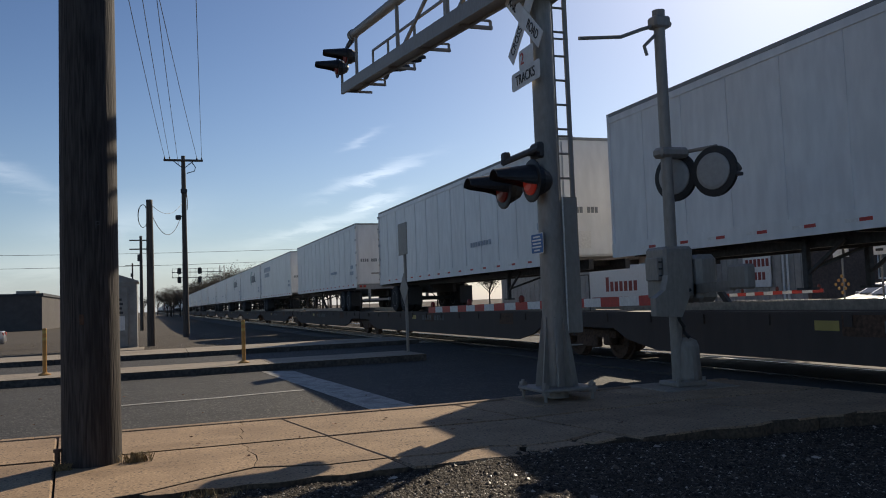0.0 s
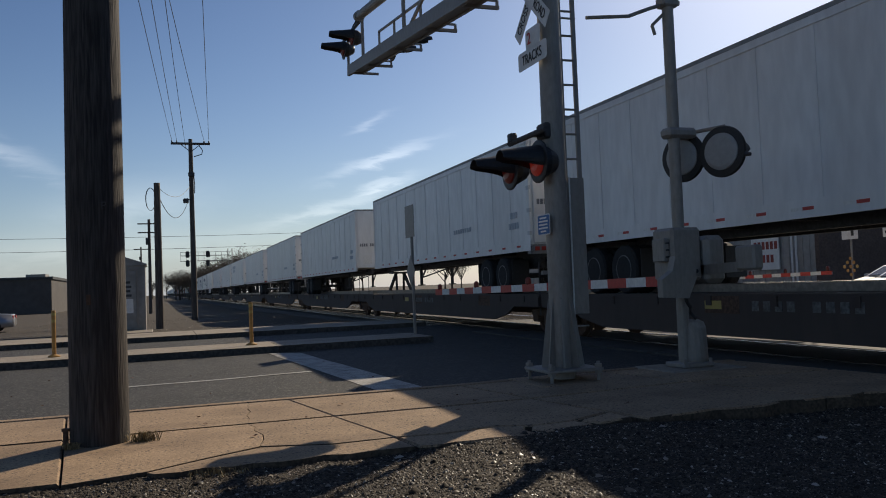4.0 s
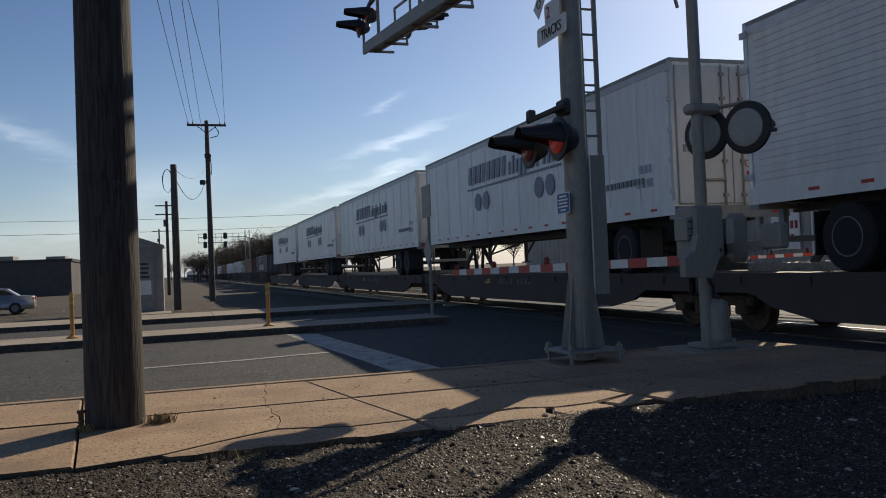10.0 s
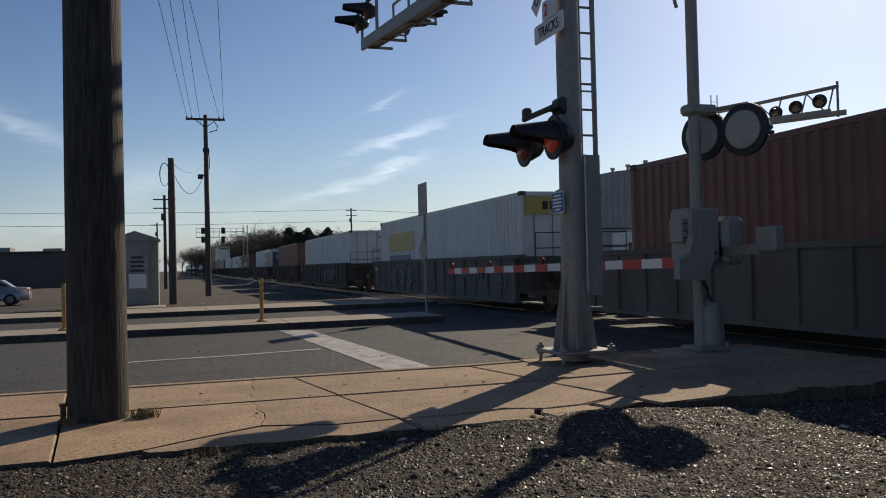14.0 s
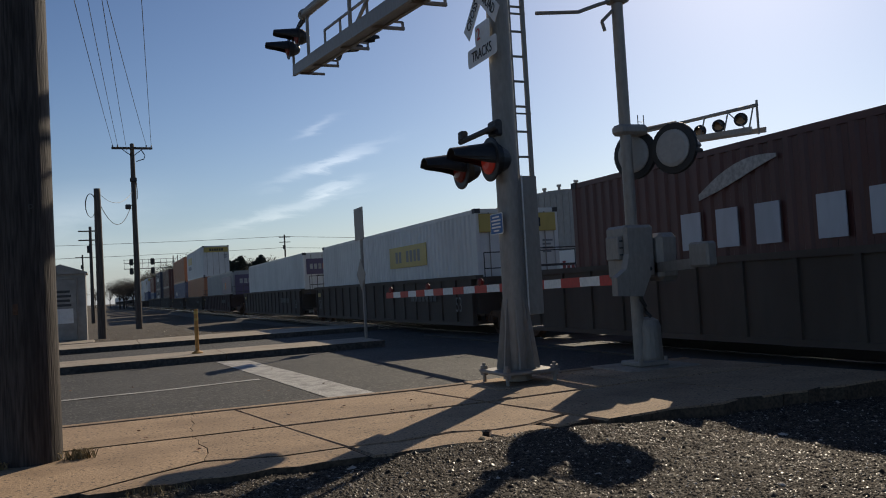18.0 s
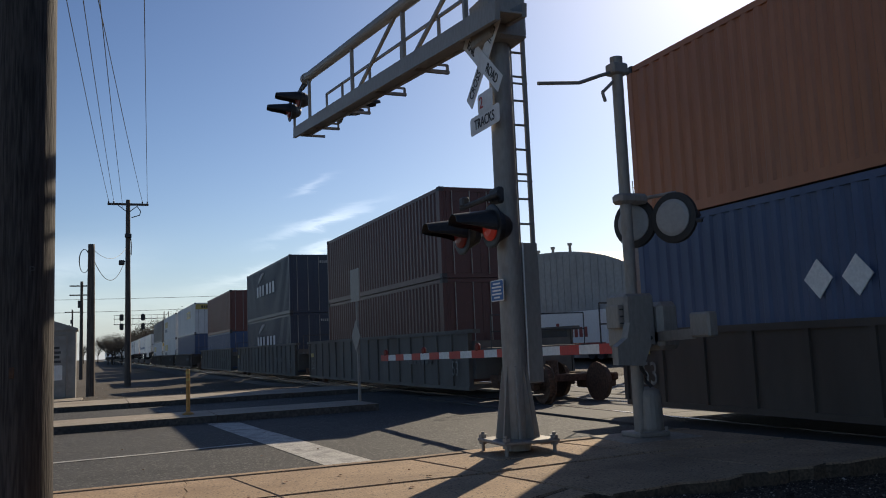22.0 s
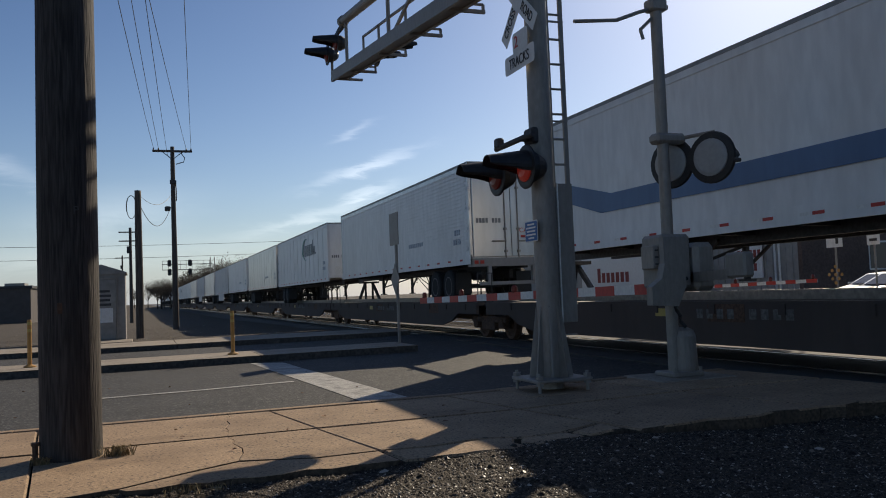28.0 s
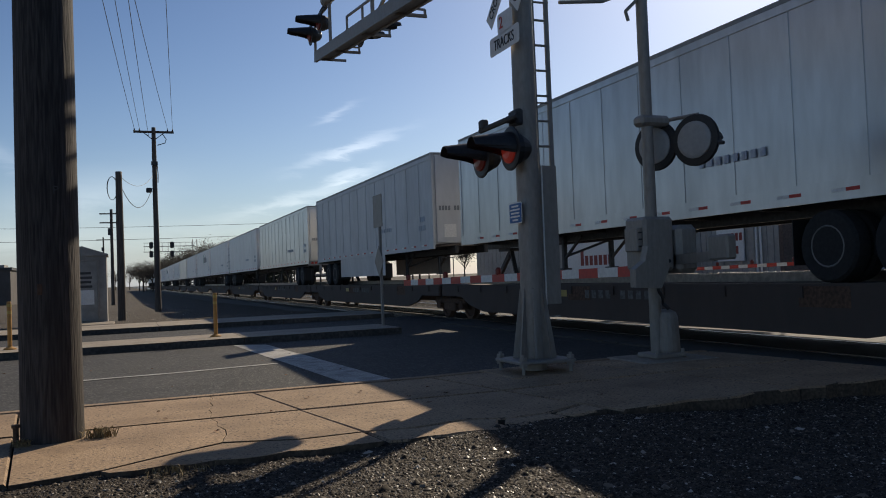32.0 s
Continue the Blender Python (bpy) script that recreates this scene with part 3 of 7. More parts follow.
for i, cx in enumerate(TRACKS):
    track_bed("track_%d" % (i + 1), cx)
# crossing panels between the rails
M_PANEL = material("tyre_blackened_panel", (0.05, 0.048, 0.045), 0.85, grain=0.35, scale=22, stain=0.5, stain_scale=1.2, second=(0.03, 0.029, 0.028), bump=0.4, bump_scale=60)
crossing = thing("crossing_deck", Matrix(), "dark worn crossing panels between the rails", "level crossing", kind="structure")
for cx in TRACKS:
    for x0, x1 in ((cx - 1.9, cx - 0.83), (cx - 0.66, cx + 0.66), (cx + 0.83, cx + 1.9)):
        for j in range(5):
            y0 = 7.0 + j * 3.0
            part("panel", box(bmesh.new(), x0, x1, y0 + 0.01, y0 + 2.99, RAIL - 0.18, RAIL - 0.005, 0.01), M_PANEL, crossing)

# ---- poles, wires ----
def wood_pole(x, y, z, h, r0, r1, label, mat=None, seg=24):
    root = thing("utility_pole", pose(x, y, z), label, "utility pole")
    b = bmesh.new()
    n = 26
    rings = []
    for i in range(n + 1):
        k = i / n
        hh = -0.3 + (h + 0.3) * k
        r = r0 + (r1 - r0) * k
        ring = []
        for j in range(seg):
            an = 2 * math.pi * j / seg
            rr = r + 0.011 * noise.noise((math.cos(an) * 1.5, math.sin(an) * 1.5, hh * 0.5 + x)) + 0.006 * noise.noise((math.cos(an) * 5, math.sin(an) * 5, hh * 0.25))
            ring.append(b.verts.new((rr * math.cos(an), rr * math.sin(an), hh)))
        rings.append(ring)
    for a, c in zip(rings, rings[1:]):
        for j in range(seg):
            b.faces.new((a[j], a[(j + 1) % seg], c[(j + 1) % seg], c[j]))
    b.faces.new(rings[-1])
    part("pole", b, mat or M_POLE, root, smooth=True)
    return root


near_pole = wood_pole(-0.452, 6.12, 0.0, 12.0, 0.196, 0.15, "thick dark creosoted wooden utility pole standing in the pavement")
text_mesh("painted_letter", "P", 0.075, M_DARKMETAL, near_pole, Matrix.Translation((0.06, -0.187, 1.62)) @ Matrix.Rotation(radians(90), 4, "X"), "pale painted letter P")
bm = bmesh.new()
box(bm, -0.06, -0.03, -0.2, -0.188, 0.95, 1.02, 0.004)
part("tag", bm, M_RUST, near_pole, "small rusty tag")
bm = bmesh.new()
rod(bm, (-0.215, -0.05, -0.02), (-0.215, -0.05, 0.1), 0.018, seg=8)
rod(bm, (-0.215, -0.05, 0.1), (-0.215, -0.05, 0.12), 0.026, seg=8)
part("ground_rod", bm, M_RUST, near_pole, "short rusty ground rod beside the pole")

pole_two = wood_pole(-0.05, 42.0, -0.6, 6.98, 0.19, 0.15, "bare weathered wooden pole with a coil of cable", M_POLE_FAR, 14)
bm = tube(bmesh.new(), [(-0.3 + (0.24 - 0.02 * i / 18) * math.cos(i * math.pi / 9), 0.004 * i, 6.2 + 0.55 * math.sin(i * math.pi / 9)) for i in range(37)], 0.014, 5)
part("cable_coil", bm, M_CABLE, pole_two, "loop of black cable at the top")

pole_far = wood_pole(2.08, 56.0, -0.72, 11.75, 0.2, 0.13, "tall weathered utility pole with timber crossarm and floodlight", M_POLE_FAR, 14)
part("crossarm", box(bmesh.new(), -1.22, 1.22, -0.19, -0.07, 11.37, 11.51, 0.01), M_POLE_FAR, pole_far)
for s in (-1, 1):
    bm = bmesh.new()
    beam(bm, (0.62 * s, -0.1, 11.4), (0.0, -0.14, 10.9), 0.02, 0.05)
    part("brace", bm, M_DARKMETAL, pole_far)
for x in (-1.15, -0.85, 0.85, 1.15):
    bm = turned(bmesh.new(), [(0.02, 0), (0.05, 0.03), (0.035, 0.07), (0.05, 0.1), (0.02, 0.15)], 8, Matrix.Translation((x, -0.13, 11.5)))
    part("insulator", bm, M_DARKMETAL, pole_far)
bm = bmesh.new()
box(bm, -0.55, -0.2, -0.45, -0.15, 7.55, 7.85, 0.05)
rod(bm, (-0.25, -0.2, 7.75), (0.0, 0.0, 7.9), 0.03, seg=6)
part("floodlight", bm, M_DARKMETAL, pole_far, "dark floodlight on a short arm")
part("junction_box", box(bmesh.new(), -0.2, 0.2, -0.3, -0.12, 9.3, 9.55, 0.02), M_DARKMETAL, pole_far)
part("drop_wire", tube(bmesh.new(), [(0.55, -0.13, 11.3), (0.75, -0.13, 11.0), (0.68, -0.13, 10.75), (0.2, -0.1, 10.6)], 0.03, 6), M_CABLE, pole_far)
part("drop_wire", tube(bmesh.new(), [(0.16, 0, 9.4), (0.2, -0.1, 8.8), (0.18, -0.16, 8.2)], 0.03, 6), M_CABLE, pole_far)


def wire(name, a, b, sag, r=0.012, label="thin overhead wire strung between poles", n=24):
    a, b = Vector(a), Vector(b)
    bm = bmesh.new()
    prev = None
    pts = []
    for i in range(n + 1):
        k = i / n
        p = a.lerp(b, k)
        p.z -= sag * 4 * k * (1 - k)
        pts.append(p)
    tube(bm, pts, r, 5)
    return tagged(part(name, bm, M_CABLE), label, "wire", "overhead wires")


for k, (x0, x1) in enumerate(((-1.15, -3.15), (-0.85, -2.6), (-0.3, -2.35), (0.85, -4.25), (1.15, -1.9))):
    wire("wire", (2.08 + x0, 55.87, 10.92 if k != 2 else 10.4), (x1, -28.0, 11.6), 1.0, 0.012)
wire("wire", (-0.15, 42.0, 6.2), (1.85, 55.9, 7.0), 1.3, 0.018, "slack black cable hanging between two poles")
wire("wire", (2.0, 56.0, 8.0), (0.0, 42.1, 6.2), 0.6, 0.012)
for z, x1 in ((10.2, 170), (8.2, 170)):
    wire("wire", (-120, 118.0, z + 2), (30, 148.0, z + 1.0), 1.6, 0.03)
    wire("wire", (30, 148.0, z + 1.0), (190, 180.0, z + 2), 1.6, 0.03)
for x, y, h, w in ((-0.9, 90.0, 9.6, 2.2), (-3.2, 170.0, 11.2, 2.6), (30.8, 150.0, 12.5, 2.0), (-6.0, 230.0, 11.0, 2.4)):
    p = wood_pole(x, y, -0.85, h, 0.19, 0.13, "distant utility pole with crossarms", M_POLE_FAR, 8)
    for dz in (0.4, 1.3) if x > -3 else (0.4,):
        part("crossarm", box(bmesh.new(), -w / 2, w / 2, -0.2, -0.08, h - dz - 0.12, h - dz, 0.0), M_POLE_FAR, p)
    bm = bmesh.new()
    box(bm, -0.35, -0.1, -0.2, 0.1, h - 2.6, h - 1.9, 0.02)
    part("transformer", bm, M_DARKMETAL, p)

# ---- crossing signals ----
M_PALE = material("pale_grey_paint", (0.38, 0.375, 0.36), 0.6, grain=0.06, scale=16, stain=0.25, stain_scale=3)
FACE_WEST = Matrix.Rotation(radians(-90), 4, "Y")       # turned solids whose z then points to -x


def flasher(parent, x, y, z, m, lit=True, plain=False, size=1.0, hood=0.31):
    """A round-backed flashing light with a long hood; it faces along m's z. A plain one shows its pale flat back."""
    base = Matrix.Translation((x, y, z)) @ m @ Matrix.Diagonal((size, size, 1, 1))
    bm = turned(bmesh.new(), [(0.2, -0.012), (0.222, -0.008), (0.222, 0.006), (0.2, 0.012)], 30, base)
    back = part("light_background", bm, M_BLACK, parent, "black round background plate")
    if plain:
        bm = turned(bmesh.new(), [(0.05, -0.062), (0.13, -0.058), (0.158, -0.045), (0.162, -0.012)], 28, base)
        part("lamp_housing", bm, M_PALE, back, "pale grey round lamp cover")
        bm = turned(bmesh.new(), [(0.168, -0.03), (0.215, -0.024), (0.218, -0.012), (0.168, -0.012)], 30, base)
        part("cover_ring", bm, M_BLACK, back, "dark ring round the cover")
        bm = rod(bmesh.new(), base @ Vector((0.215, 0.05, -0.01)), base @ Vector((0.262, 0.06, -0.01)), 0.026, 0.018, 8)
        part("clamp", bm, M_DARKMETAL, back)
    else:
        bm = turned(bmesh.new(), [(0.06, -0.2), (0.1, -0.17), (0.155, -0.08), (0.16, -0.012)], 20, base)
        part("lamp_housing", bm, M_BLACK, back, "black lamp housing")
    bm = turned(bmesh.new(), [(0.15, 0.012), (0.148, 0.03), (0.1, 0.05), (0.04, 0.058)], 22, base)
    part("lens", bm, M_LAMP_ON if lit else M_LAMP_DIM, back, "red glass lens")
    # the hood: the upper half of a tube, longest on top
    bm = bmesh.new()
    seg = 20
    inner, outer = [], []
    up = base.to_3x3().inverted() @ Vector((0, 0, 1))
    a0 = math.atan2(up.y, up.x)
    for i in range(seg + 1):
        off = radians(-112 + 224 * i / seg)
        an = a0 + off
        reach = 0.1 + hood * (1 - smooth01(80, 112, abs(math.degrees(off))))
        for lst, r in ((outer, 0.172), (inner, 0.164)):
            # the far rim closes in a little
            lst.append([bm.verts.new(base @ Vector((r * f * math.cos(an), r * f * math.sin(an), zz))) for zz, f in ((0.0, 1.0), (reach, 0.66))])
    for i in range(seg):
        for lst in (outer, inner):
            bm.faces.new((lst[i][0], lst[i + 1][0], lst[i + 1][1], lst[i][1]))
        bm.faces.new((outer[i][1], outer[i + 1][1], inner[i + 1][1], inner[i][1]))
    part("hood", bm, M_BLACK, back, "black sun hood")


MX, MY, MZ = 3.70, 7.28, 0.03
mast = thing("cantilever_signal", pose(MX, MY, MZ), "grey galvanised cantilever mast with red crossing lights", "crossing signal")
bm = turned(bmesh.new(), [(0.118, 0.0), (0.114, 0.02), (0.108, 5.45), (0.1, 5.5)], 26)
part("mast", bm, M_GALV, mast, smooth=False)
part("base_plate", box(bmesh.new(), -0.29, 0.29, -0.29, 0.29, 0.08, 0.112, 0.008), M_GALV, mast)
for k in range(8):
    an = radians(22.5 + 45 * k)
    bm = bmesh.new()
    c, s = math.cos(an), math.sin(an)
    vs = []
    for off in (-0.008, 0.008):
        for r, z in ((0.1, 0.115), (0.21, 0.115), (0.205, 0.16), (0.12, 0.78), (0.1, 0.8)):
            vs.append(bm.verts.new((c * r - s * off, s * r + c * off, z)))
    for i in range(5):
        bm.faces.new((vs[i], vs[(i + 1) % 5], vs[5 + (i + 1) % 5], vs[5 + i]))
    bm.faces.new(vs[:5][::-1])
    bm.faces.new(vs[5:])
    part("gusset", bm, M_GALV, mast)
for sx in (-0.25, 0.25):
    for sy in (-0.25, 0.25):
        bm = bmesh.new()
        rod(bm, (sx, sy, -0.06), (sx, sy, 0.17), 0.018, seg=8)
        for z in (0.055, 0.115):
            rod(bm, (sx, sy, z), (sx, sy, z + 0.032), 0.04, seg=6)
        part("anchor_bolt", bm, M_GALV, mast)
foundation = part("foundation", box(bmesh.new(), -0.42, 0.42, -0.4, 0.42, -0.4, -0.012, 0.01), M_CONCRETE, mast, "concrete footing level with the pavement")
# ladder with a locked guard over its lower part
bm = bmesh.new()
for x in (0.115, 0.275):
    box(bm, x - 0.022, x + 0.022, -0.012, 0.012, 1.95, 5.9)
part("ladder_rail", bm, M_GALV, mast)
for i in range(15):
    bm = rod(bmesh.new(), (0.115, 0, 2.17 + i * 0.25), (0.275, 0, 2.17 + i * 0.25), 0.012, seg=6)
    part("rung", bm, M_GALV, mast)
part("climb_guard", box(bmesh.new(), 0.1, 0.31, -0.02, 0.012, 0.62, 1.98, 0.006), M_GALV, mast, "flat steel guard over the lower ladder")
for z in (0.5, 0.9, 1.3, 1.7, 2.6, 3.6, 4.6):
    bm = bmesh.new()
    beam(bm, (0.1, 0, z), (0.3, 0, z), 0.03, 0.012)
    part("stand_off", bm, M_GALV, mast)
bm = bmesh.new()
rod(bm, (0.125, -0.05, 0.15), (0.13, -0.05, 1.98), 0.008, seg=6)
part("conduit", bm, M_WHITE, mast, "thin pale conduit")
# pair of lights across the mast
bm = bmesh.new()
rod(bm, (-0.2, -0.25, 2.42), (-0.2, 0.62, 2.42), 0.03, seg=8)
rod(bm, (0.0, 0.0, 2.42), (-0.2, 0.0, 2.42), 0.035, seg=8)
box(bm, -0.14, -0.06, -0.1, 0.1, 2.36, 2.52, 0.02)
box(bm, -0.24, -0.16, 0.5, 0.6, 2.42, 2.52, 0.015)
part("crossarm", bm, M_DARKMETAL, mast, "dark cross arm and junction box")
flasher(mast, -0.22, -0.1, 2.125, FACE_WEST, True, size=0.95)
flasher(mast, -0.25, 0.52, 2.13, FACE_WEST, False, size=0.95)

# crossed boards, track plate, blue plate; they face the traffic from -x
SIGN_X = -0.17


def yz_plate(name, pts, x, thick, mat, parent, label=""):
    m = Matrix.Translation((x, 0, 0)) @ Matrix(((0, 0, 1, 0), (1, 0, 0, 0), (0, 1, 0, 0), (0, 0, 0, 1)))
    return part(name, prism(bmesh.new(), pts, thick, m), mat, parent, label)


def west_text(body, size, y, z, x, turn, parent, mat, squeeze=1.0):
    """Writing that is read from -x."""
    m = Matrix.Translation((x, y, z)) @ Matrix(((0, 0, -1, 0), (-1, 0, 0, 0), (0, 1, 0, 0), (0, 0, 0, 1))) @ Matrix.Rotation(radians(turn), 4, "Z")
    return text_mesh("lettering", body, size, mat, parent, m, squeeze=squeeze)


def blade(turn, words, x):
    c, s = math.cos(radians(turn)), math.sin(radians(turn))
    cy, cz = 7.30 - MY, 3.83 - MZ
    pts = [(cy + c * u - s * v, cz + s * u + c * v) for u, v in ((-0.5, -0.085), (0.5, -0.085), (0.5, 0.085), (-0.5, 0.085))]
    ob = yz_plate("crossing_board", pts, x, 0.006, M_SIGN, mast, "white reflective crossing board with black words")
    for word, u in words:
        west_text(word, 0.135, cy + c * u, cz + s * u, x - 0.004, -turn, ob, M_INK, 0.78)


blade(43, (("RAIL", 0.3), ("ROAD", -0.28)), SIGN_X - 0.012)
blade(-43, (("CROSS", 0.27), ("ING", -0.3)), SIGN_X)
y0 = 7.33 - MY


def rounded(cx, cy, w, h, r, n=5):
    out = []
    for sx, sy, a in ((1, 1, 0), (-1, 1, 90), (-1, -1, 180), (1, -1, 270)):
        for i in range(n + 1):
            an = radians(a + 90 * i / n)
            out.append((cx + sx * (w / 2 - r) + r * math.cos(an), cy + sy * (h / 2 - r) + r * math.sin(an)))
    return out


tracks_plate = yz_plate("track_plate", rounded(y0, 3.24 - MZ, 0.66, 0.185, 0.035), SIGN_X, 0.005, M_SIGN, mast, "white plate with the words 2 TRACKS")
yz_plate("number_plate", rounded(y0 - 0.03, 3.425 - MZ, 0.33, 0.2, 0.035), SIGN_X, 0.005, M_SIGN, tracks_plate)
west_text("TRACKS", 0.145, y0, 3.235 - MZ, SIGN_X - 0.004, 0, tracks_plate, M_INK, 0.85)
west_text("2", 0.17, y0 + 0.05, 3.425 - MZ, SIGN_X - 0.004, 0, tracks_plate, M_RED)
blue_plate = yz_plate("notice_plate", rounded(7.28 - MY, 1.545 - MZ, 0.27, 0.205, 0.02), -0.145, 0.004, M_SIGN, mast, "small blue notice plate with white lines")
yz_plate("blue_field", rounded(7.28 - MY, 1.545 - MZ, 0.25, 0.185, 0.015), -0.148, 0.003, M_BLUE_SIGN, blue_plate, "blue field")
for i in range(5):
    z = 1.61 - MZ - i * 0.033
    w = (0.15, 0.2, 0.18, 0.2, 0.12)[i]
    yz_plate("printed_line", [(-w / 2, z - 0.008), (w / 2, z - 0.008), (w / 2, z + 0.008), (-w / 2, z + 0.008)], -0.151, 0.002, M_WHITE, blue_plate)

# the cantilever arm over the lane: a narrow walkway on two beams, with a round tube above its near beam
ARM_Y0, ARM_Y1 = 0.0, 14.98 - MY
ARM_Z0, ARM_Z1 = 4.27 - MZ, 5.14 - MZ          # top of the beams
NEAR_X, FAR_X = -0.3, -0.02


def on_arm(y):
    return ARM_Z0 + (ARM_Z1 - ARM_Z0) * (y - ARM_Y0) / (ARM_Y1 - ARM_Y0)


def on_tube(y):
    return 4.9 - MZ + 0.13 * y


for x, h in ((NEAR_X, 0.19), (FAR_X, 0.13)):
    bm = bmesh.new()
    beam(bm, (x, ARM_Y0 - 0.6, on_arm(-0.6) - h / 2), (x, ARM_Y1, ARM_Z1 - h / 2), 0.05, h)
    part("arm_beam", bm, M_GALV, mast)
bm = bmesh.new()
beam(bm, (-0.16, ARM_Y0 - 0.6, on_arm(-0.6) - 0.1), (-0.16, ARM_Y1, ARM_Z1 - 0.1), 0.23, 0.02)
part("walkway", bm, M_GALV, mast, "steel grating walkway")
bm = bmesh.new()
rod(bm, (NEAR_X, -0.3, on_tube(-0.3)), (NEAR_X, 6.7, on_tube(6.7)), 0.078, seg=16)
part("top_tube", bm, M_GALV, mast)
part("tube_cap", rod(bmesh.new(), (NEAR_X, 6.66, on_tube(6.66)), (NEAR_X, 6.78, on_tube(6.78)), 0.095, seg=16), M_GALV, mast)
for y in (0.1, 1.88, 4.0, 6.52):
    part("upright", beam(bmesh.new(), (NEAR_X, y, on_arm(y) - 0.04), (NEAR_X, y, on_tube(y) - 0.05), 0.045, 0.05), M_GALV, mast)
for y0_, y1_ in ((3.8, 2.16), (1.59, 0.2)):
    part("diagonal", beam(bmesh.new(), (NEAR_X + 0.01, y0_, on_arm(y0_) - 0.04), (NEAR_X + 0.01, y1_, on_tube(y1_) - 0.05), 0.035, 0.045), M_GALV, mast)
for y in (0.86, 2.04, 3.29, 4.62, 5.52):
    part("rail_post", beam(bmesh.new(), (NEAR_X + 0.03, y, on_arm(y) - 0.03), (NEAR_X + 0.03, y, on_arm(y) + 0.24), 0.03, 0.035), M_GALV, mast)
part("handrail", beam(bmesh.new(), (NEAR_X + 0.03, 0.1, on_arm(0.1) + 0.24), (NEAR_X + 0.03, 5.53, on_arm(5.53) + 0.24), 0.03, 0.03), M_GALV, mast)
for y in (0.45, 1.85, 3.35, 4.95, 6.7, ARM_Y1 - 0.02):
    bm = bmesh.new()
    z = on_arm(y) - 0.13
    beam(bm, (NEAR_X, y, z), (0.27, y, z), 0.045, 0.04)
    if y < ARM_Y1 - 0.1:
        beam(bm, (0.25, y, z), (0.25, y, z + 0.09), 0.03, 0.03)
        beam(bm, (0.25, y, z + 0.09), (FAR_X, y, z + 0.09), 0.03, 0.025)
    part("bracket", bm, M_GALV, mast)
bm = bmesh.new()
beam(bm, (NEAR_X, ARM_Y1 - 0.02, ARM_Z1 - 0.1), (NEAR_X, ARM_Y1 - 0.02, ARM_Z1 + 0.62), 0.04, 0.04)
part("end_frame", bm, M_GALV, mast)
bm = bmesh.new()
rod(bm, (-0.34, ARM_Y1 - 1.1, 5.62 - MZ), (-0.34, ARM_Y1 + 0.1, 5.66 - MZ), 0.03, seg=8)
rod(bm, (-0.3, 6.6, on_tube(6.6)), (-0.34, ARM_Y1 - 0.7, 5.66 - MZ), 0.03, seg=8)
part("light_bar", bm, M_DARKMETAL, mast)
for y, lit in ((ARM_Y1 - 0.1, False), (ARM_Y1 - 0.85, False)):
    flasher(mast, -0.4, y, 5.42 - MZ, FACE_WEST, lit, size=0.85)
FACE_EAST = Matrix.Rotation(radians(90), 4, "Y")
for y in (ARM_Y1 - 1.3, ARM_Y1 - 2.2):
    flasher(mast, 0.2, y, on_arm(y) + 0.12, FACE_EAST @ Matrix.Rotation(radians(-5), 4, "X"), False, size=0.9)
    part("lamp_stem", rod(bmesh.new(), (FAR_X, y, on_arm(y) - 0.05), (0.12, y, on_arm(y) + 0.1), 0.025, seg=8), M_DARKMETAL, mast)
# bracket work at the mast head
part("mast_collar", box(bmesh.new(), -0.2, 0.2, -0.25, 0.25, 4.0 - MZ, 4.45, 0.03), M_GALV, mast)
part("mast_collar", box(bmesh.new(), -0.16, 0.16, -0.2, 0.2, 5.05, 5.4, 0.03), M_GALV, mast)

GX, GY, GZ = 5.14, 7.33, 0.04
gate = thing("crossing_gate", pose(GX, GY, GZ), "lowered crossing gate with striped arm and round signal lights", "crossing gate")
part("mast", turned(bmesh.new(), [(0.062, 0.0), (0.06, 3.9), (0.068, 3.92), (0.068, 4.0)], 18), M_GALV, gate, smooth=False)
bm = bmesh.new()
turned(bm, [(0.13, 0.03), (0.14, 0.08), (0.13, 0.4), (0.11, 0.46), (0.05, 0.49)], 18, Matrix.Translation((0.12, 0.0, 0.0)))
box(bm, -0.13, 0.24, -0.17, 0.17, 0.0, 0.05, 0.01)
base = part("junction_base", bm, M_GALV, gate, "cast junction box base")
for sx in (-0.1, 0.21):
    part("bolt", rod(bmesh.new(), (sx, -0.145, 0.05), (sx, -0.145, 0.09), 0.02, seg=6), M_GALV, base)
part("foundation", box(bmesh.new(), -0.4, 0.5, -0.4, 0.4, -0.45, 0.0, 0.03), M_KERB, gate, "concrete footing")
bm = bmesh.new()
box(bm, -0.2, 0.16, -0.16, 0.2, 0.9, 1.45, 0.03)
box(bm, 0.165, 0.42, -0.22, 0.18, 0.86, 1.36, 0.05)
mech = part("mechanism", bm, M_GALV, gate, "grey gate mechanism housing")
part("bolt_plate", box(bmesh.new(), -0.27, -0.2, -0.12, 0.1, 1.1, 1.34, 0.01), M_GALV, mech)
for dz in (1.15, 1.22, 1.29):
    for dx in (-0.245, -0.225):
        part("bolt", rod(bmesh.new(), (dx, -0.125, dz), (dx, -0.14, dz), 0.009, seg=6), M_DARKMETAL, mech)
bm = bmesh.new()
prism(bm, [(-0.42, 0.74), (-0.12, 0.72), (-0.02, 0.92), (-0.02, 1.15), (-0.26, 1.15), (-0.3, 1.0), (-0.42, 0.92)], 0.1, Matrix.Translation((0, -0.2, 0)) @ Matrix(((1, 0, 0, 0), (0, 0, -1, 0), (0, 1, 0, 0), (0, 0, 0, 1))))
part("arm_support", bm, M_GALV, gate, "cast support arm")
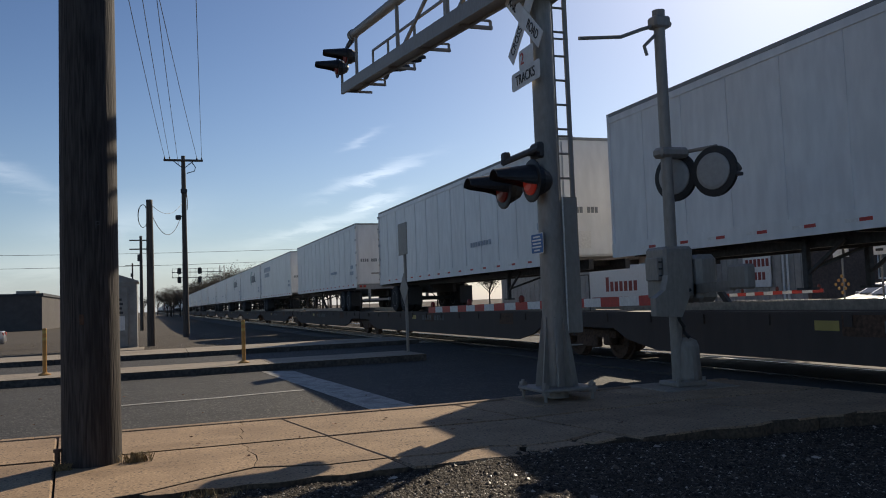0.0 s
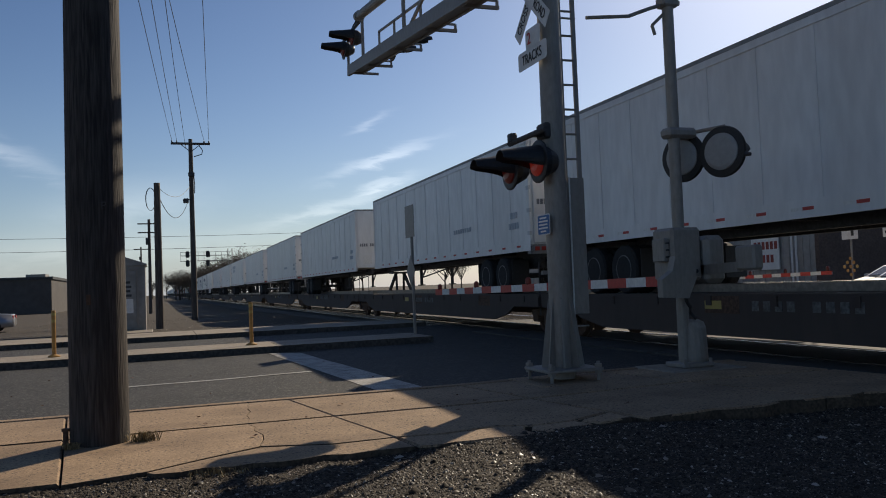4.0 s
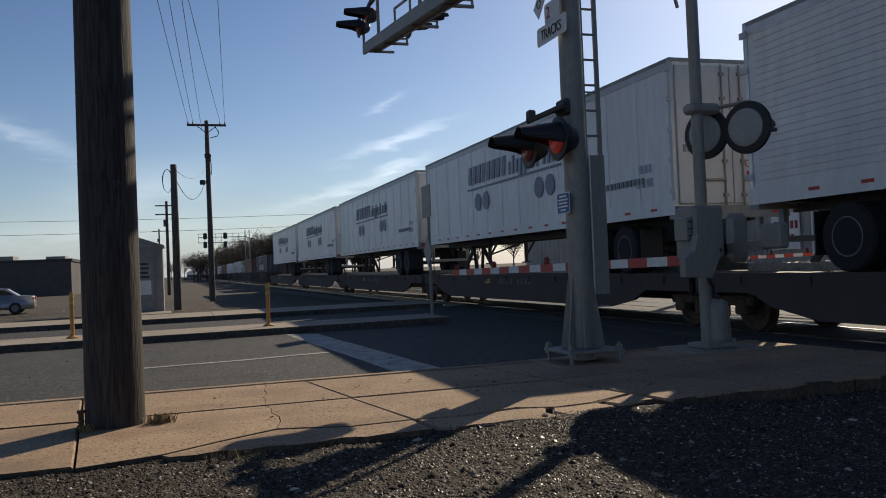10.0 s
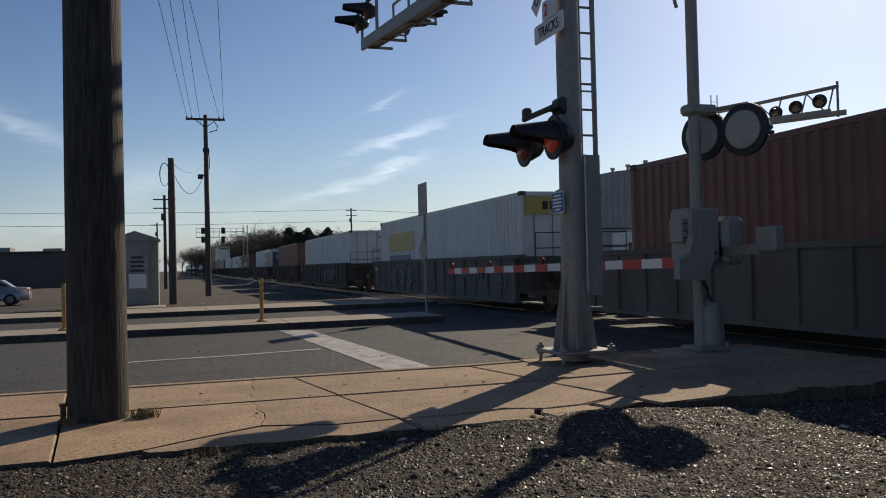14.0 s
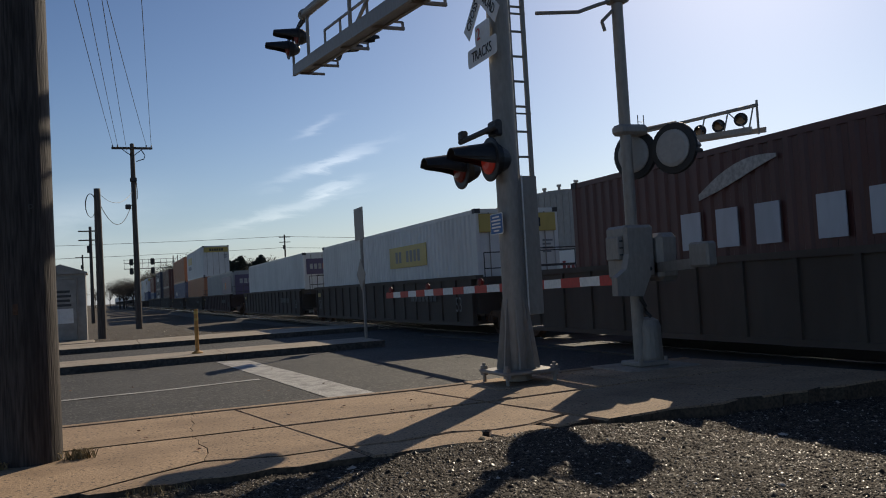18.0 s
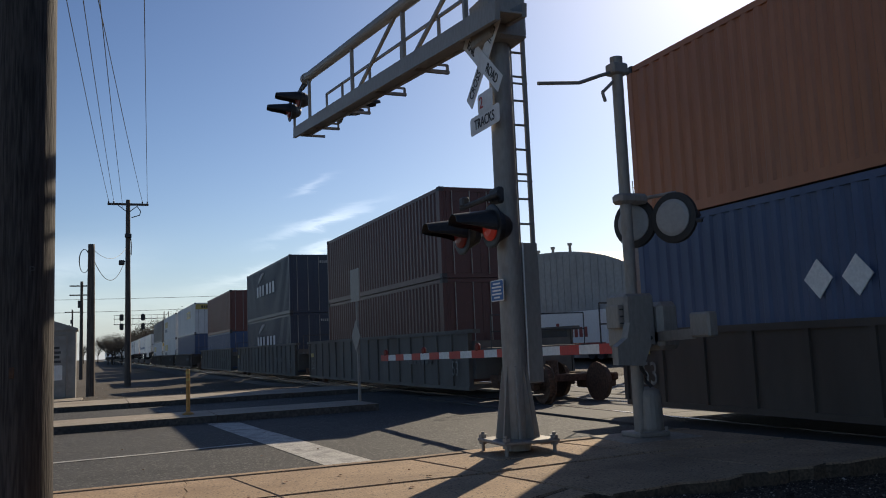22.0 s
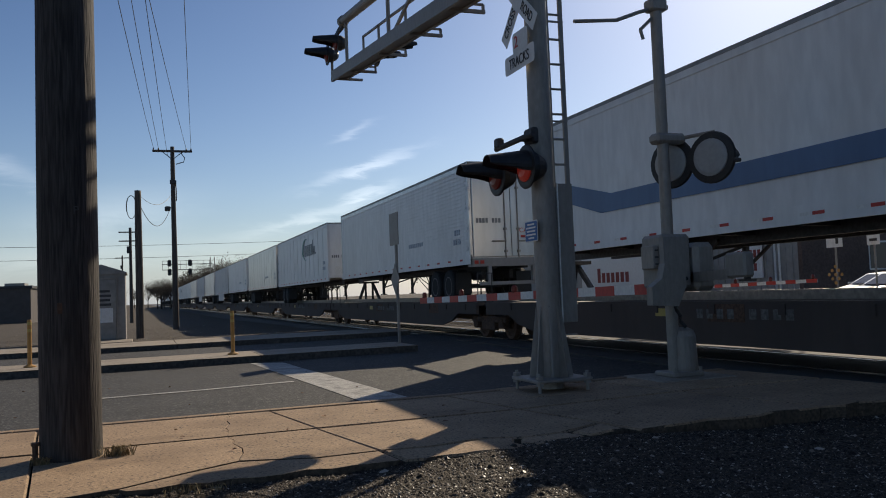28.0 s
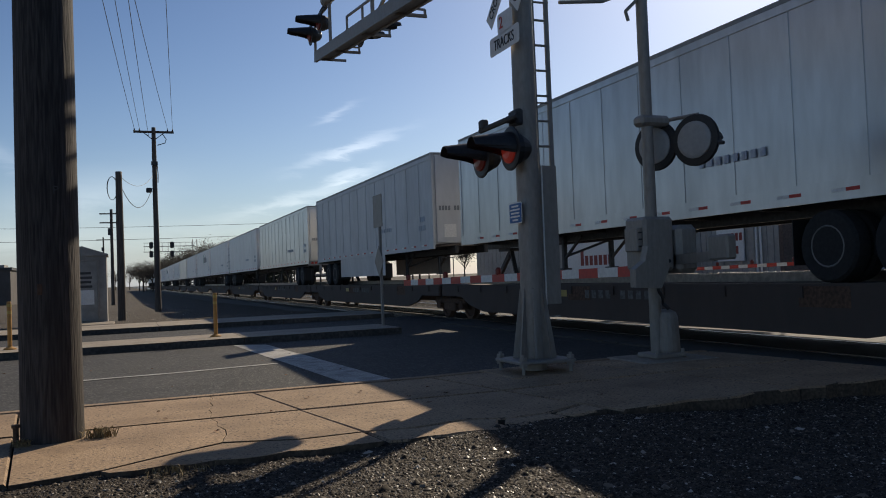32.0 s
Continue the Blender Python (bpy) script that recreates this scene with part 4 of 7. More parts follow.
bm = tube(bmesh.new(), [(0.1 + 0.2 * math.cos(radians(100 + 18 * i)), -0.2, 0.78 + 0.22 * math.sin(radians(100 + 18 * i))) for i in range(8)] + [(0.0, -0.14, 0.56), (0.05, -0.16, 0.5)], 0.02, 6)
part("cable_loop", bm, M_BLACK, gate, "black cable loop")
# arm in red and white bands
ARM_LEN, band = 8.1, 0.41
a, b_ = Vector((-0.08, 0.1, 0.9)), Vector((-0.03, ARM_LEN, 0.8))
n = int(ARM_LEN / band)
arm = part("arm", beam(bmesh.new(), a, b_, 0.03, 0.105), M_WHITE, gate, "white gate arm")
for i in range(0, n, 2):
    bm = beam(bmesh.new(), a.lerp(b_, i / n), a.lerp(b_, (i + 1) / n), 0.036, 0.112)
    part("red_band", bm, M_RED, arm)
for k in (0.45, 0.72, 0.97):
    p = a.lerp(b_, k)
    bm = turned(bmesh.new(), [(0.03, 0), (0.045, 0.02), (0.045, 0.08), (0.02, 0.11)], 10, Matrix.Translation(p + Vector((0, 0, 0.046))))
    part("arm_lamp", bm, M_LAMP_DIM, arm, "small red arm lamp")
for sgn in (-1, 1):
    bm = bmesh.new()
    beam(bm, (0.18 * sgn, -0.1, 1.0), (0.18 * sgn, -0.75, 1.02), 0.03, 0.1)
    box(bm, 0.18 * sgn - 0.06, 0.18 * sgn + 0.06, -1.0, -0.72, 0.98, 1.22, 0.02)
    if sgn > 0:
        part("counterweight", bm, M_GALV, gate, "grey counterweight")
    else:
        bm.free()
bm = bmesh.new()
box(bm, -0.12, 0.24, -0.09, 0.09, 2.4, 2.51, 0.03)
rod(bm, (0.18, 0.0, 2.46), (0.4, -0.33, 2.48), 0.02, seg=8)
rod(bm, (0.18, 0.0, 2.45), (0.26, 0.2, 2.44), 0.02, seg=8)
part("crossarm", bm, M_GALV, gate)
FACE_FAR = Matrix.Rotation(radians(-70), 4, "Z") @ Matrix.Rotation(radians(-90), 4, "X")
for x, y, z in ((0.2, 0.13, 2.22), (0.34, -0.35, 2.21)):
    flasher(gate, x, y, z, FACE_FAR, False, True, 1.2, 0.2)
# bent tube and hook left on top of the mast
bm = bmesh.new()
pts = [(0.02, 0, 3.86), (-0.22, 0, 3.78), (-0.48, 0, 3.68), (-0.98, 0, 3.63)]
for p, q in zip(pts, pts[1:]):
    rod(bm, p, q, 0.02, seg=8)
part("bent_tube", bm, M_GALV, gate, "bent steel tube stub")
bm = bmesh.new()
for p, q in (((0, 0, 3.78), (-0.2, 0, 3.6)), ((-0.2, 0, 3.6), (-0.17, 0, 3.5))):
    rod(bm, p, q, 0.018, seg=8)
part("hook", bm, M_GALV, gate)
bm = bmesh.new()
box(bm, -0.1, 0.1, -0.08, 0.08, 3.8, 3.93, 0.02)
rod(bm, (0.1, 0, 3.86), (0.14, 0, 3.86), 0.03, seg=8)
part("top_fitting", bm, M_GALV, gate)

# ---- median posts and sign ----
def delineator(x, y, z=-0.01):
    root = thing("delineator_post", pose(x, y, z), "yellow plastic delineator post bolted to the median", "bollard", "posts on the median")
    bm = turned(bmesh.new(), [(0.036, 0.03), (0.036, 0.79), (0.03, 0.81)], 14)
    part("post", bm, M_YELLOW, root)
    bm = turned(bmesh.new(), [(0.1, 0.0), (0.1, 0.02), (0.05, 0.045), (0.04, 0.05)], 14)
    part("base", bm, M_YELLOW, root, "flat yellow base")
    for z1 in (0.6, 0.72):
        part("reflector_band", turned(bmesh.new(), [(0.0375, z1), (0.0375, z1 + 0.05)], 14), material("worn_band", (0.5, 0.36, 0.1), 0.5), root)
    return root


delineator(1.58, 15.95)
delineator(-1.8, 15.82)
sign = thing("traffic_sign", pose(4.93, 16.37, -0.01), "traffic sign on a steel post at the end of the median", "road sign")
part("post", box(bmesh.new(), -0.025, 0.025, -0.03, 0.03, -0.2, 2.62, 0.004), M_GALV, sign)
part("sign_panel", box(bmesh.new(), -0.045, -0.028, -0.3, 0.3, 2.0, 2.66, 0.004), M_GALV, sign, "grey weathered rectangular sign panel")
yz = yz_plate("object_marker", [(0.3, 1.3), (0, 1.62), (-0.3, 1.3), (0, 0.98)], -0.045, 0.008, M_GALV, sign, "diamond-shaped marker plate")

# ---- the train: trailers on spine cars, containers in well cars ----
DROP = 0.14                        # how far the bodies ride above their drawn height
TRAIN_Z = RAIL + DROP
SPEED, NEAR_SIDE = 26.4, 8.9       # metres a second, and the plane of the trailers' near sides
MOVERS = []                        # (thing, place along the train)


def paint(name, c, rough=0.45, stain=0.35, second=None):
    return material(name, c, rough, grain=0.06, scale=5, stain=stain, stain_scale=0.7, second=second or tuple(0.62 * v for v in c), stretch=(1, 1, 0.3), bump=0.05, bump_scale=20)


P_WHITE = paint("trailer_white", (0.82, 0.82, 0.81), 0.38, stain=0.28, second=(0.58, 0.56, 0.53))
P_WHITE2 = paint("trailer_grey_white", (0.58, 0.59, 0.6))
P_SILL = paint("trailer_sill_grey", (0.28, 0.28, 0.28), 0.5, 0.5)
P_SILVER = material("trailer_aluminium", (0.55, 0.56, 0.57), 0.32, 0.75, grain=0.08, scale=4, stain=0.3, stain_scale=0.8, stretch=(1, 1, 0.25))
P_BLUEW = paint("trailer_pale_blue", (0.3, 0.38, 0.5))
P_RED = paint("container_oxide_red", (0.16, 0.055, 0.042))
P_DKRED = paint("container_dark_red", (0.095, 0.036, 0.032))
P_NAVY = paint("container_navy", (0.036, 0.047, 0.075))
P_BLUE = paint("container_blue", (0.055, 0.09, 0.18))
P_ORANGE = paint("container_orange", (0.42, 0.17, 0.08))
P_CWHITE = paint("container_white", (0.68, 0.68, 0.66))
P_GREY = paint("container_grey", (0.3, 0.31, 0.32))
P_DKGREY = paint("container_dark_grey", (0.14, 0.145, 0.15))
P_WELL = paint("well_car_brown", (0.085, 0.068, 0.055), 0.75, 0.6, (0.05, 0.035, 0.026))
P_WELLG = paint("well_car_grey", (0.135, 0.128, 0.115), 0.75, 0.6, (0.07, 0.05, 0.038))
P_WELLR = paint("well_car_red", (0.07, 0.04, 0.034), 0.75, 0.6, (0.04, 0.028, 0.024))
P_SPINE = paint("spine_car_brown", (0.08, 0.06, 0.05), 0.75)
P_GREEN = paint("logo_green", (0.2, 0.36, 0.33))
P_LOGO_GREY = paint("logo_grey", (0.2, 0.22, 0.24))
P_LOGO_BLUE = paint("logo_blue", (0.1, 0.18, 0.33))
P_LOGO_PALE = paint("logo_pale_blue", (0.46, 0.5, 0.56))
P_LOGO_SLATE = paint("logo_slate", (0.16, 0.19, 0.26))
P_LOGO_YELLOW = paint("logo_yellow", (0.5, 0.38, 0.1))
P_LOGO_PURPLE = paint("logo_purple", (0.09, 0.07, 0.14))
M_WORN = material("worn_steel", (0.22, 0.2, 0.18), 0.38, 0.7, grain=0.2, scale=12)
M_FADED = material("faded_white_paint", (0.42, 0.42, 0.4), 0.7, grain=0.25, scale=16, stain=0.6, stain_scale=3)
M_STENCIL = material("worn_stencil_white", (0.24, 0.235, 0.22), 0.8, grain=0.3, scale=14, stain=0.6, stain_scale=3)
M_DIMPAINT = material("grimy_white_paint", (0.16, 0.155, 0.145), 0.8, grain=0.35, scale=18, stain=0.7, stain_scale=3, second=(0.06, 0.055, 0.05))
M_SCRAWL = material("spray_paint_pale", (0.24, 0.24, 0.235), 0.7, grain=0.3, scale=10, stain=0.5, stain_scale=2)
P_LOGO_ORANGE = paint("logo_orange", (0.6, 0.2, 0.04))
W = 2.6


def wheel(parent, x, y, z, r=0.5, w=0.26):
    """A road wheel with its axle along x."""
    m = Matrix.Translation((x, y, z)) @ Matrix.Rotation(radians(90), 4, "Y")
    t = part("wheel", turned(bmesh.new(), [(r * 0.55, -w / 2), (r * 0.93, -w / 2), (r, -w * 0.36), (r, w * 0.36), (r * 0.93, w / 2), (r * 0.55, w / 2)], 20, m), M_TYRE, parent, "black rubber tyre")
    part("rim", turned(bmesh.new(), [(r * 0.06, -w * 0.42), (r * 0.2, -w * 0.42), (r * 0.24, -w * 0.12), (r * 0.42, -w * 0.05), (r * 0.5, -w * 0.46), (r * 0.56, -w * 0.53), (r * 0.58, -w * 0.5), (r * 0.6, w * 0.5), (r * 0.5, w * 0.52), (r * 0.2, w * 0.52), (r * 0.06, w * 0.54)], 20, m), M_RIM, t, "pale steel wheel rim")


def trailer(body_mat, end_mat, doors_lead=True, panels=True, reefer=False, skirt=False, length=16.15):
    """A 53-foot road trailer; y runs from its leading end, x from its near side, z from the rail top."""
    L, z0, z1 = length, 1.98, 4.95
    root = new("semi_trailer")
    b = bmesh.new()
    box(b, 0.02, W - 0.02, 0.02, L - 0.02, z0 + 0.16, z1 - 0.06)
    part("body", b, body_mat, root)
    b = bmesh.new()
    box(b, 0.0, W, 0.0, L, z1 - 0.07, z1)
    part("roof", b, M_ROOF, root, "pale aluminium roof")
    for x in (0, W - 0.05):
        part("top_rail", box(bmesh.new(), x, x + 0.05, 0.0, L, z1 - 0.2, z1 - 0.075), end_mat, root)
    for x in (-0.012, W - 0.05):
        b = bmesh.new()
        box(b, x, x + 0.062, 0.0, L, z0, z0 + 0.27)
        rail = part("bottom_rail", b, body_mat, root)
        b2, b3 = bmesh.new(), bmesh.new()
        y = 0.6
        while y < L - 0.6:
            for bb, o in ((b2, 0), (b3, 0.24)):
                box(bb, x - 0.004 if x < 1 else x + 0.062, x if x < 1 else x + 0.066, y + o, y + o + 0.22, z0 + 0.11, z0 + 0.16)
            y += 1.0
        part("red_reflector", b2, M_RED, rail, "red reflective tape marks", kind="stuff")
        part("white_reflector", b3, M_WHITE, rail, "white reflective tape marks", kind="stuff")
    if panels:
        b = bmesh.new()
        n = int(L / 1.24)
        for i in range(1, n):
            y = i * L / n
            for x in (0.008, W - 0.02):
                box(b, x, x + 0.012, y - 0.025, y + 0.025, z0 + 0.27, z1 - 0.2)
        part("panel_seams", b, body_mat, root, "riveted upright panel seams", kind="stuff")
    if reefer:
        b = bmesh.new()
        for i in range(22):
            z = z0 + 0.38 + i * 0.112
            for x in (0.006, W - 0.02):
                box(b, x, x + 0.014, 0.25, L - 0.25, z, z + 0.055)
        part("side_ribs", b, body_mat, root, "long horizontal corrugations", kind="stuff")
    for y in (0.0, L - 0.09):
        for x in (-0.005, W - 0.085):
            b = box(bmesh.new(), x, x + 0.09, y, y + 0.09, z0 + 0.1, z1 - 0.02, 0.01)
            part("corner_post", b, end_mat, root)
    yd, yn = (0.0, L) if doors_lead else (L, 0.0)
    s = -1 if doors_lead else 1
    for x0 in (0.1, 1.31):
        b = bmesh.new()
        ya, yb = sorted((yd - s * 0.02, yd + s * 0.035))
        box(b, x0, x0 + 1.19, ya, yb, z0 + 0.2, z1 - 0.14, 0.01)
        door = part("door", b, end_mat, root, "rear cargo door")
        for xx in ((x0 + 1.0,) if x0 < 1 else (x0 + 0.2,)):
            b = bmesh.new()
            rod(b, (xx, yd + s * 0.06, z0 + 0.15), (xx, yd + s * 0.06, z1 - 0.12), 0.018, seg=8)
            for z in (z0 + 0.35, z0 + 1.0, z0 + 2.2, z1 - 0.3):
                ya, yb = sorted((yd + s * 0.03, yd + s * 0.09))
                box(b, xx - 0.05, xx + 0.05, ya, yb, z - 0.03, z + 0.03)
            part("lock_rod", b, M_GALV, door, "galvanised lock rod with keepers")
            ya, yb = sorted((yd + s * 0.05, yd + s * 0.09))
            xa, xb = (xx - 0.42, xx + 0.02) if x0 < 1 else (xx - 0.02, xx + 0.42)
            part("door_handle", box(bmesh.new(), xa, xb, ya, yb, z0 + 0.62, z0 + 0.67, 0.01), M_GALV, door, "flat steel door handle")
    # small printed marks on the leading end and low on the near side
    b = bmesh.new()
    for i in range(8):
        if i != 4:
            box(b, 0.2 + i * 0.1, 0.27 + i * 0.1, -0.046, -0.03, z0 + 1.18, z0 + 1.32)
    part("end_stencil", b, P_LOGO_GREY, root, "small dark stencil on the end", kind="stuff")
    b = bmesh.new()
    for i in range(4):
        box(b, -0.006, 0.03, 0.75 + i * 0.16, 0.86 + i * 0.16, z0 + 0.62, z0 + 0.78)
        if i < 3:
            box(b, -0.006, 0.03, 0.8 + i * 0.16, 0.91 + i * 0.16, z0 + 0.9, z0 + 1.06)
    part("side_stencil", b, P_LOGO_PALE, root, "pale stencil near the end", kind="stuff")
    # hinges along both corner posts at the door end, and a warning on the far door
    for i in range(5):
        for xa in (-0.03, W - 0.02):
            ya, yb = sorted((yd - s * 0.1, yd + s * 0.06))
            part("hinge", box(bmesh.new(), xa, xa + 0.05, ya, yb, z0 + 0.4 + i * 0.58, z0 + 0.5 + i * 0.58), P_WHITE2, root, "pale steel door hinge")
    if doors_lead:
        m = Matrix.Translation((1.98, -0.05, z0 + 0.95)) @ Matrix.Rotation(radians(90), 4, "X")
        text_mesh("warning", "CAUTION", 0.2, M_RED, root, m, "faded red warning word", 0.95)
        part("warning_line", box(bmesh.new(), 1.6, 2.36, -0.046, -0.03, z0 + 0.74, z0 + 0.81), M_RED, root)
    # rear sill, bumper and lamps
    b = bmesh.new()
    ya, yb = sorted((yd, yd - s * 0.2))
    box(b, 0.0, W, ya, yb, z0 - 0.08, z0 + 0.16)
    ya, yb = sorted((yd + s * 0.02, yd - s * 0.1))
    box(b, 0.3, W - 0.3, ya, yb, z0 - 0.62, z0 - 0.52)
    for x in (0.55, W - 0.65):
        box(b, x, x + 0.1, ya, yb, z0 - 0.54, z0 - 0.05)
    part("rear_bumper", b, P_SILL, root)
    b = bmesh.new()
    for x in (0.12, 0.3, W - 0.42, W - 0.24):
        ya, yb = sorted((yd + s * 0.0, yd + s * 0.02))
        box(b, x, x + 0.12, ya, yb, z0, z0 + 0.1)
    part("tail_lamps", b, M_RED, root, "red tail lamps")
    if reefer:
        b = bmesh.new()
        ya, yb = sorted((yn, yn - s * 0.45))
        box(b, 0.35, W - 0.35, ya, yb, z0 + 1.0, z1 - 0.15, 0.06)
        unit = part("cooling_unit", b, P_WHITE, root, "white refrigeration unit on the nose")
        ya, yb = sorted((yn - s * 0.44, yn - s * 0.47))
        part("grille", box(bmesh.new(), 0.5, W - 0.5, ya, yb, z0 + 2.0, z1 - 0.3), M_BLACK, unit, "black radiator grille")
    else:
        b = bmesh.new()
        ya, yb = sorted((yn - s * 0.0, yn - s * 0.03))
        box(b, 0.12, W - 0.12, ya, yb, z0 + 0.2, z1 - 0.12)
        nose = part("nose_panel", b, body_mat, root)
        b = bmesh.new()
        ya, yb = sorted((yn - s * 0.03, yn - s * 0.045))
        box(b, 0.35, 0.75, ya, yb, z0 + 0.35, z0 + 0.75)
        part("document_box", b, M_WHITE, nose, "small pale document box")
    # chassis, tandem, landing gear
    b = bmesh.new()
    for x in (0.75, W - 0.87):
        box(b, x, x + 0.12, 0.1, L - 0.1, z0 - 0.14, z0 + 0.1)
    for i in range(9):
        box(b, 0.05, W - 0.05, 0.8 + i * (L - 1.6) / 8, 0.88 + i * (L - 1.6) / 8, z0 - 0.02, z0 + 0.1)
    part("underframe", b, M_DARKMETAL, root)
    base = 2.6 if doors_lead else L - 2.6
    b = bmesh.new()
    for x in (0.78, W - 0.9):
        box(b, x, x + 0.12, base - 1.5, base + 1.5, z0 - 0.42, z0 - 0.14)
    for y in (base - 0.62, base + 0.62):
        rod(b, (0.3, y, z0 - 0.62), (W - 0.3, y, z0 - 0.62), 0.07, seg=8)
    part("bogie", b, M_DARKMETAL, root)
    for y in (base - 0.62, base + 0.62):
        for x in (0.17, W - 0.17):
            wheel(root, x, y, z0 - 0.6, 0.5, 0.28)
        for x in (0.49, W - 0.49):
            wheel(root, x, y, z0 - 0.6, 0.5, 0.26)
    for y in (base - 1.25, base + 1.25):
        for x in (0.05, W - 0.55):
            part("mud_flap", box(bmesh.new(), x, x + 0.5, y, y + 0.012, z0 - 0.85, z0 - 0.2), M_BLACK, root)
    gear = L - 4.6 if doors_lead else 4.6
    b = bmesh.new()
    for x in (0.62, W - 0.72):
        box(b, x, x + 0.1, gear - 0.05, gear + 0.05, z0 - 0.75, z0, 0.01)
        box(b, x - 0.06, x + 0.16, gear - 0.12, gear + 0.12, z0 - 0.79, z0 - 0.75)
        beam(b, (x + 0.05, gear, z0 - 0.55), (x + 0.05, gear - 0.8, z0 - 0.05), 0.05, 0.05)
    beam(b, (0.65, gear, z0 - 0.5), (W - 0.65, gear, z0 - 0.1), 0.05, 0.05)
    part("landing_gear", b, M_DARKMETAL, root)
    if skirt:
        ya, yb = sorted((base + 1.8 * -s, gear + 0.6 * s))
        for x in (0.02, W - 0.04):
            part("side_skirt", box(bmesh.new(), x, x + 0.02, ya, yb, z0 - 0.75, z0 + 0.02), P_WHITE2, root, "pale side skirt")
    return root


def flat_car(length):
    """One unit of a flat car train: a deck on deep side sills, bogies between the units."""
    L = length
    root = new("flat_car")
    cx = W / 2
    part("deck", box(bmesh.new(), -0.04, W + 0.04, 0.15, L - 0.15, 0.79, 0.88), P_SPINE, root)
    for x, s in ((-0.05, 1), (W - 0.03, -1)):
        m = Matrix.Translation((x, 0, 0)) @ Matrix(((0, 0, 1, 0), (1, 0, 0, 0), (0, 1, 0, 0), (0, 0, 0, 1)))
        pts = [(0.2, 0.55), (1.7, 0.55), (2.2, 0.34), (3.2, 0.17), (L - 3.2, 0.17), (L - 2.2, 0.34), (L - 1.7, 0.55), (L - 0.2, 0.55), (L - 0.2, 0.86), (0.2, 0.86)]
        sill = part("side_sill", prism(bmesh.new(), pts, 0.08, m), P_SPINE, root, "deep dark brown side sill")
        if s > 0:
            b = bmesh.new()
            for i in range(9):
                if i != 4:
                    box(b, x - 0.006, x, L * 0.5 - 1.4 + i * 0.26, L * 0.5 - 1.24 + i * 0.26, 0.6, 0.76)
            part("lettering", b, M_DIMPAINT, sill, "faded white lettering bars", kind="stuff")
            part("marker_plate", box(bmesh.new(), x - 0.006, x, L * 0.5 + 1.6, L * 0.5 + 2.05, 0.62, 0.76), P_LOGO_YELLOW, sill, "yellow marker plate")
            for k in range(2):
                part("rust_patch", box(bmesh.new(), x - 0.004, x, 3.4 + k * 6.5, 4.3 + k * 6.5, 0.55, 0.84), M_RUST, sill, "rusty mended patch")
        for i in range(int(L / 1.6)):
            y = 1.0 + i * 1.6
            if y < L - 0.6:
                part("stake_pocket", box(bmesh.new(), x - 0.03 if s > 0 else x + 0.08, x if s > 0 else x + 0.11, y, y + 0.14, 0.68, 0.84), P_SPINE, sill)
    for x in (0.78, W - 0.82):
        part("guide_rail", box(bmesh.new(), x, x + 0.04, 0.6, L - 0.6, 0.88, 1.02), M_WORN, root, "low worn steel guide rail")
    part("centre_sill", box(bmesh.new(), cx - 0.3, cx + 0.3, 0.0, L, 0.45, 0.79), P_SPINE, root)
    b = bmesh.new()
    y = L - 2.6
    for sx in (-0.35, 0.35):
        beam(b, (cx + sx, y - 0.7, 0.88), (cx + sx * 0.5, y, 1.78), 0.1, 0.1)
        beam(b, (cx + sx, y + 0.7, 0.88), (cx + sx * 0.5, y, 1.78), 0.1, 0.1)
    box(b, cx - 0.4, cx + 0.4, y - 0.35, y + 0.35, 1.76, 1.84)
    part("hitch", b, M_DARKMETAL, root, "steel trailer hitch stand")
    b = bmesh.new()
    rod(b, (0.06, 0.3, 0.35), (0.06, 0.3, 1.7), 0.015, seg=6)
    rod(b, (0.06, 0.3, 1.7), (0.5, 0.3, 1.7), 0.015, seg=6)
    rod(b, (0.5, 0.3, 1.7), (0.5, 0.3, 0.88), 0.015, seg=6)
    part("grab_rail", b, M_DARKMETAL, root)
    truck(root, 0.0)
    return root


def truck(parent, y, cx=W / 2):
    """A two-axle bogie on the rails."""
    for ya in (y - 0.9, y + 0.9):
        for s in (-0.7525, 0.7525):
            m = Matrix.Translation((cx + s, ya, 0.42 - DROP)) @ Matrix.Rotation(radians(90 if s > 0 else -90), 4, "Y")
            part("rail_wheel", turned(bmesh.new(), [(0.12, -0.08), (0.46, -0.08), (0.46, -0.045), (0.42, -0.04), (0.41, 0.07), (0.33, 0.07), (0.3, 0.03), (0.14, 0.03), (0.12, 0.09)], 20, m), M_RUST, parent, "rusty steel rail wheel")
    for s in (-1.02, 1.02):
        b = bmesh.new()
        box(b, cx + s - 0.07, cx + s + 0.07, y - 1.2, y + 1.2, 0.45 - DROP, 0.62 - DROP, 0.03)
        box(b, cx + s - 0.08, cx + s + 0.08, y - 0.45, y + 0.45, 0.24 - DROP, 0.5 - DROP, 0.03)
        for ya in (y - 0.9, y + 0.9):
            box(b, cx + s - 0.1, cx + s + 0.1, ya - 0.15, ya + 0.15, 0.3 - DROP, 0.58 - DROP, 0.03)
        part("bogie_frame", b, M_RUST, parent)
    part("bolster", box(bmesh.new(), cx - 1.05, cx + 1.05, y - 0.2, y + 0.2, 0.42 - DROP, 0.6 - DROP, 0.02), M_RUST, parent)
    part("centre_pin", rod(bmesh.new(), (cx, y, 0.45), (cx, y, 0.8), 0.16, seg=12), M_RUST, parent)


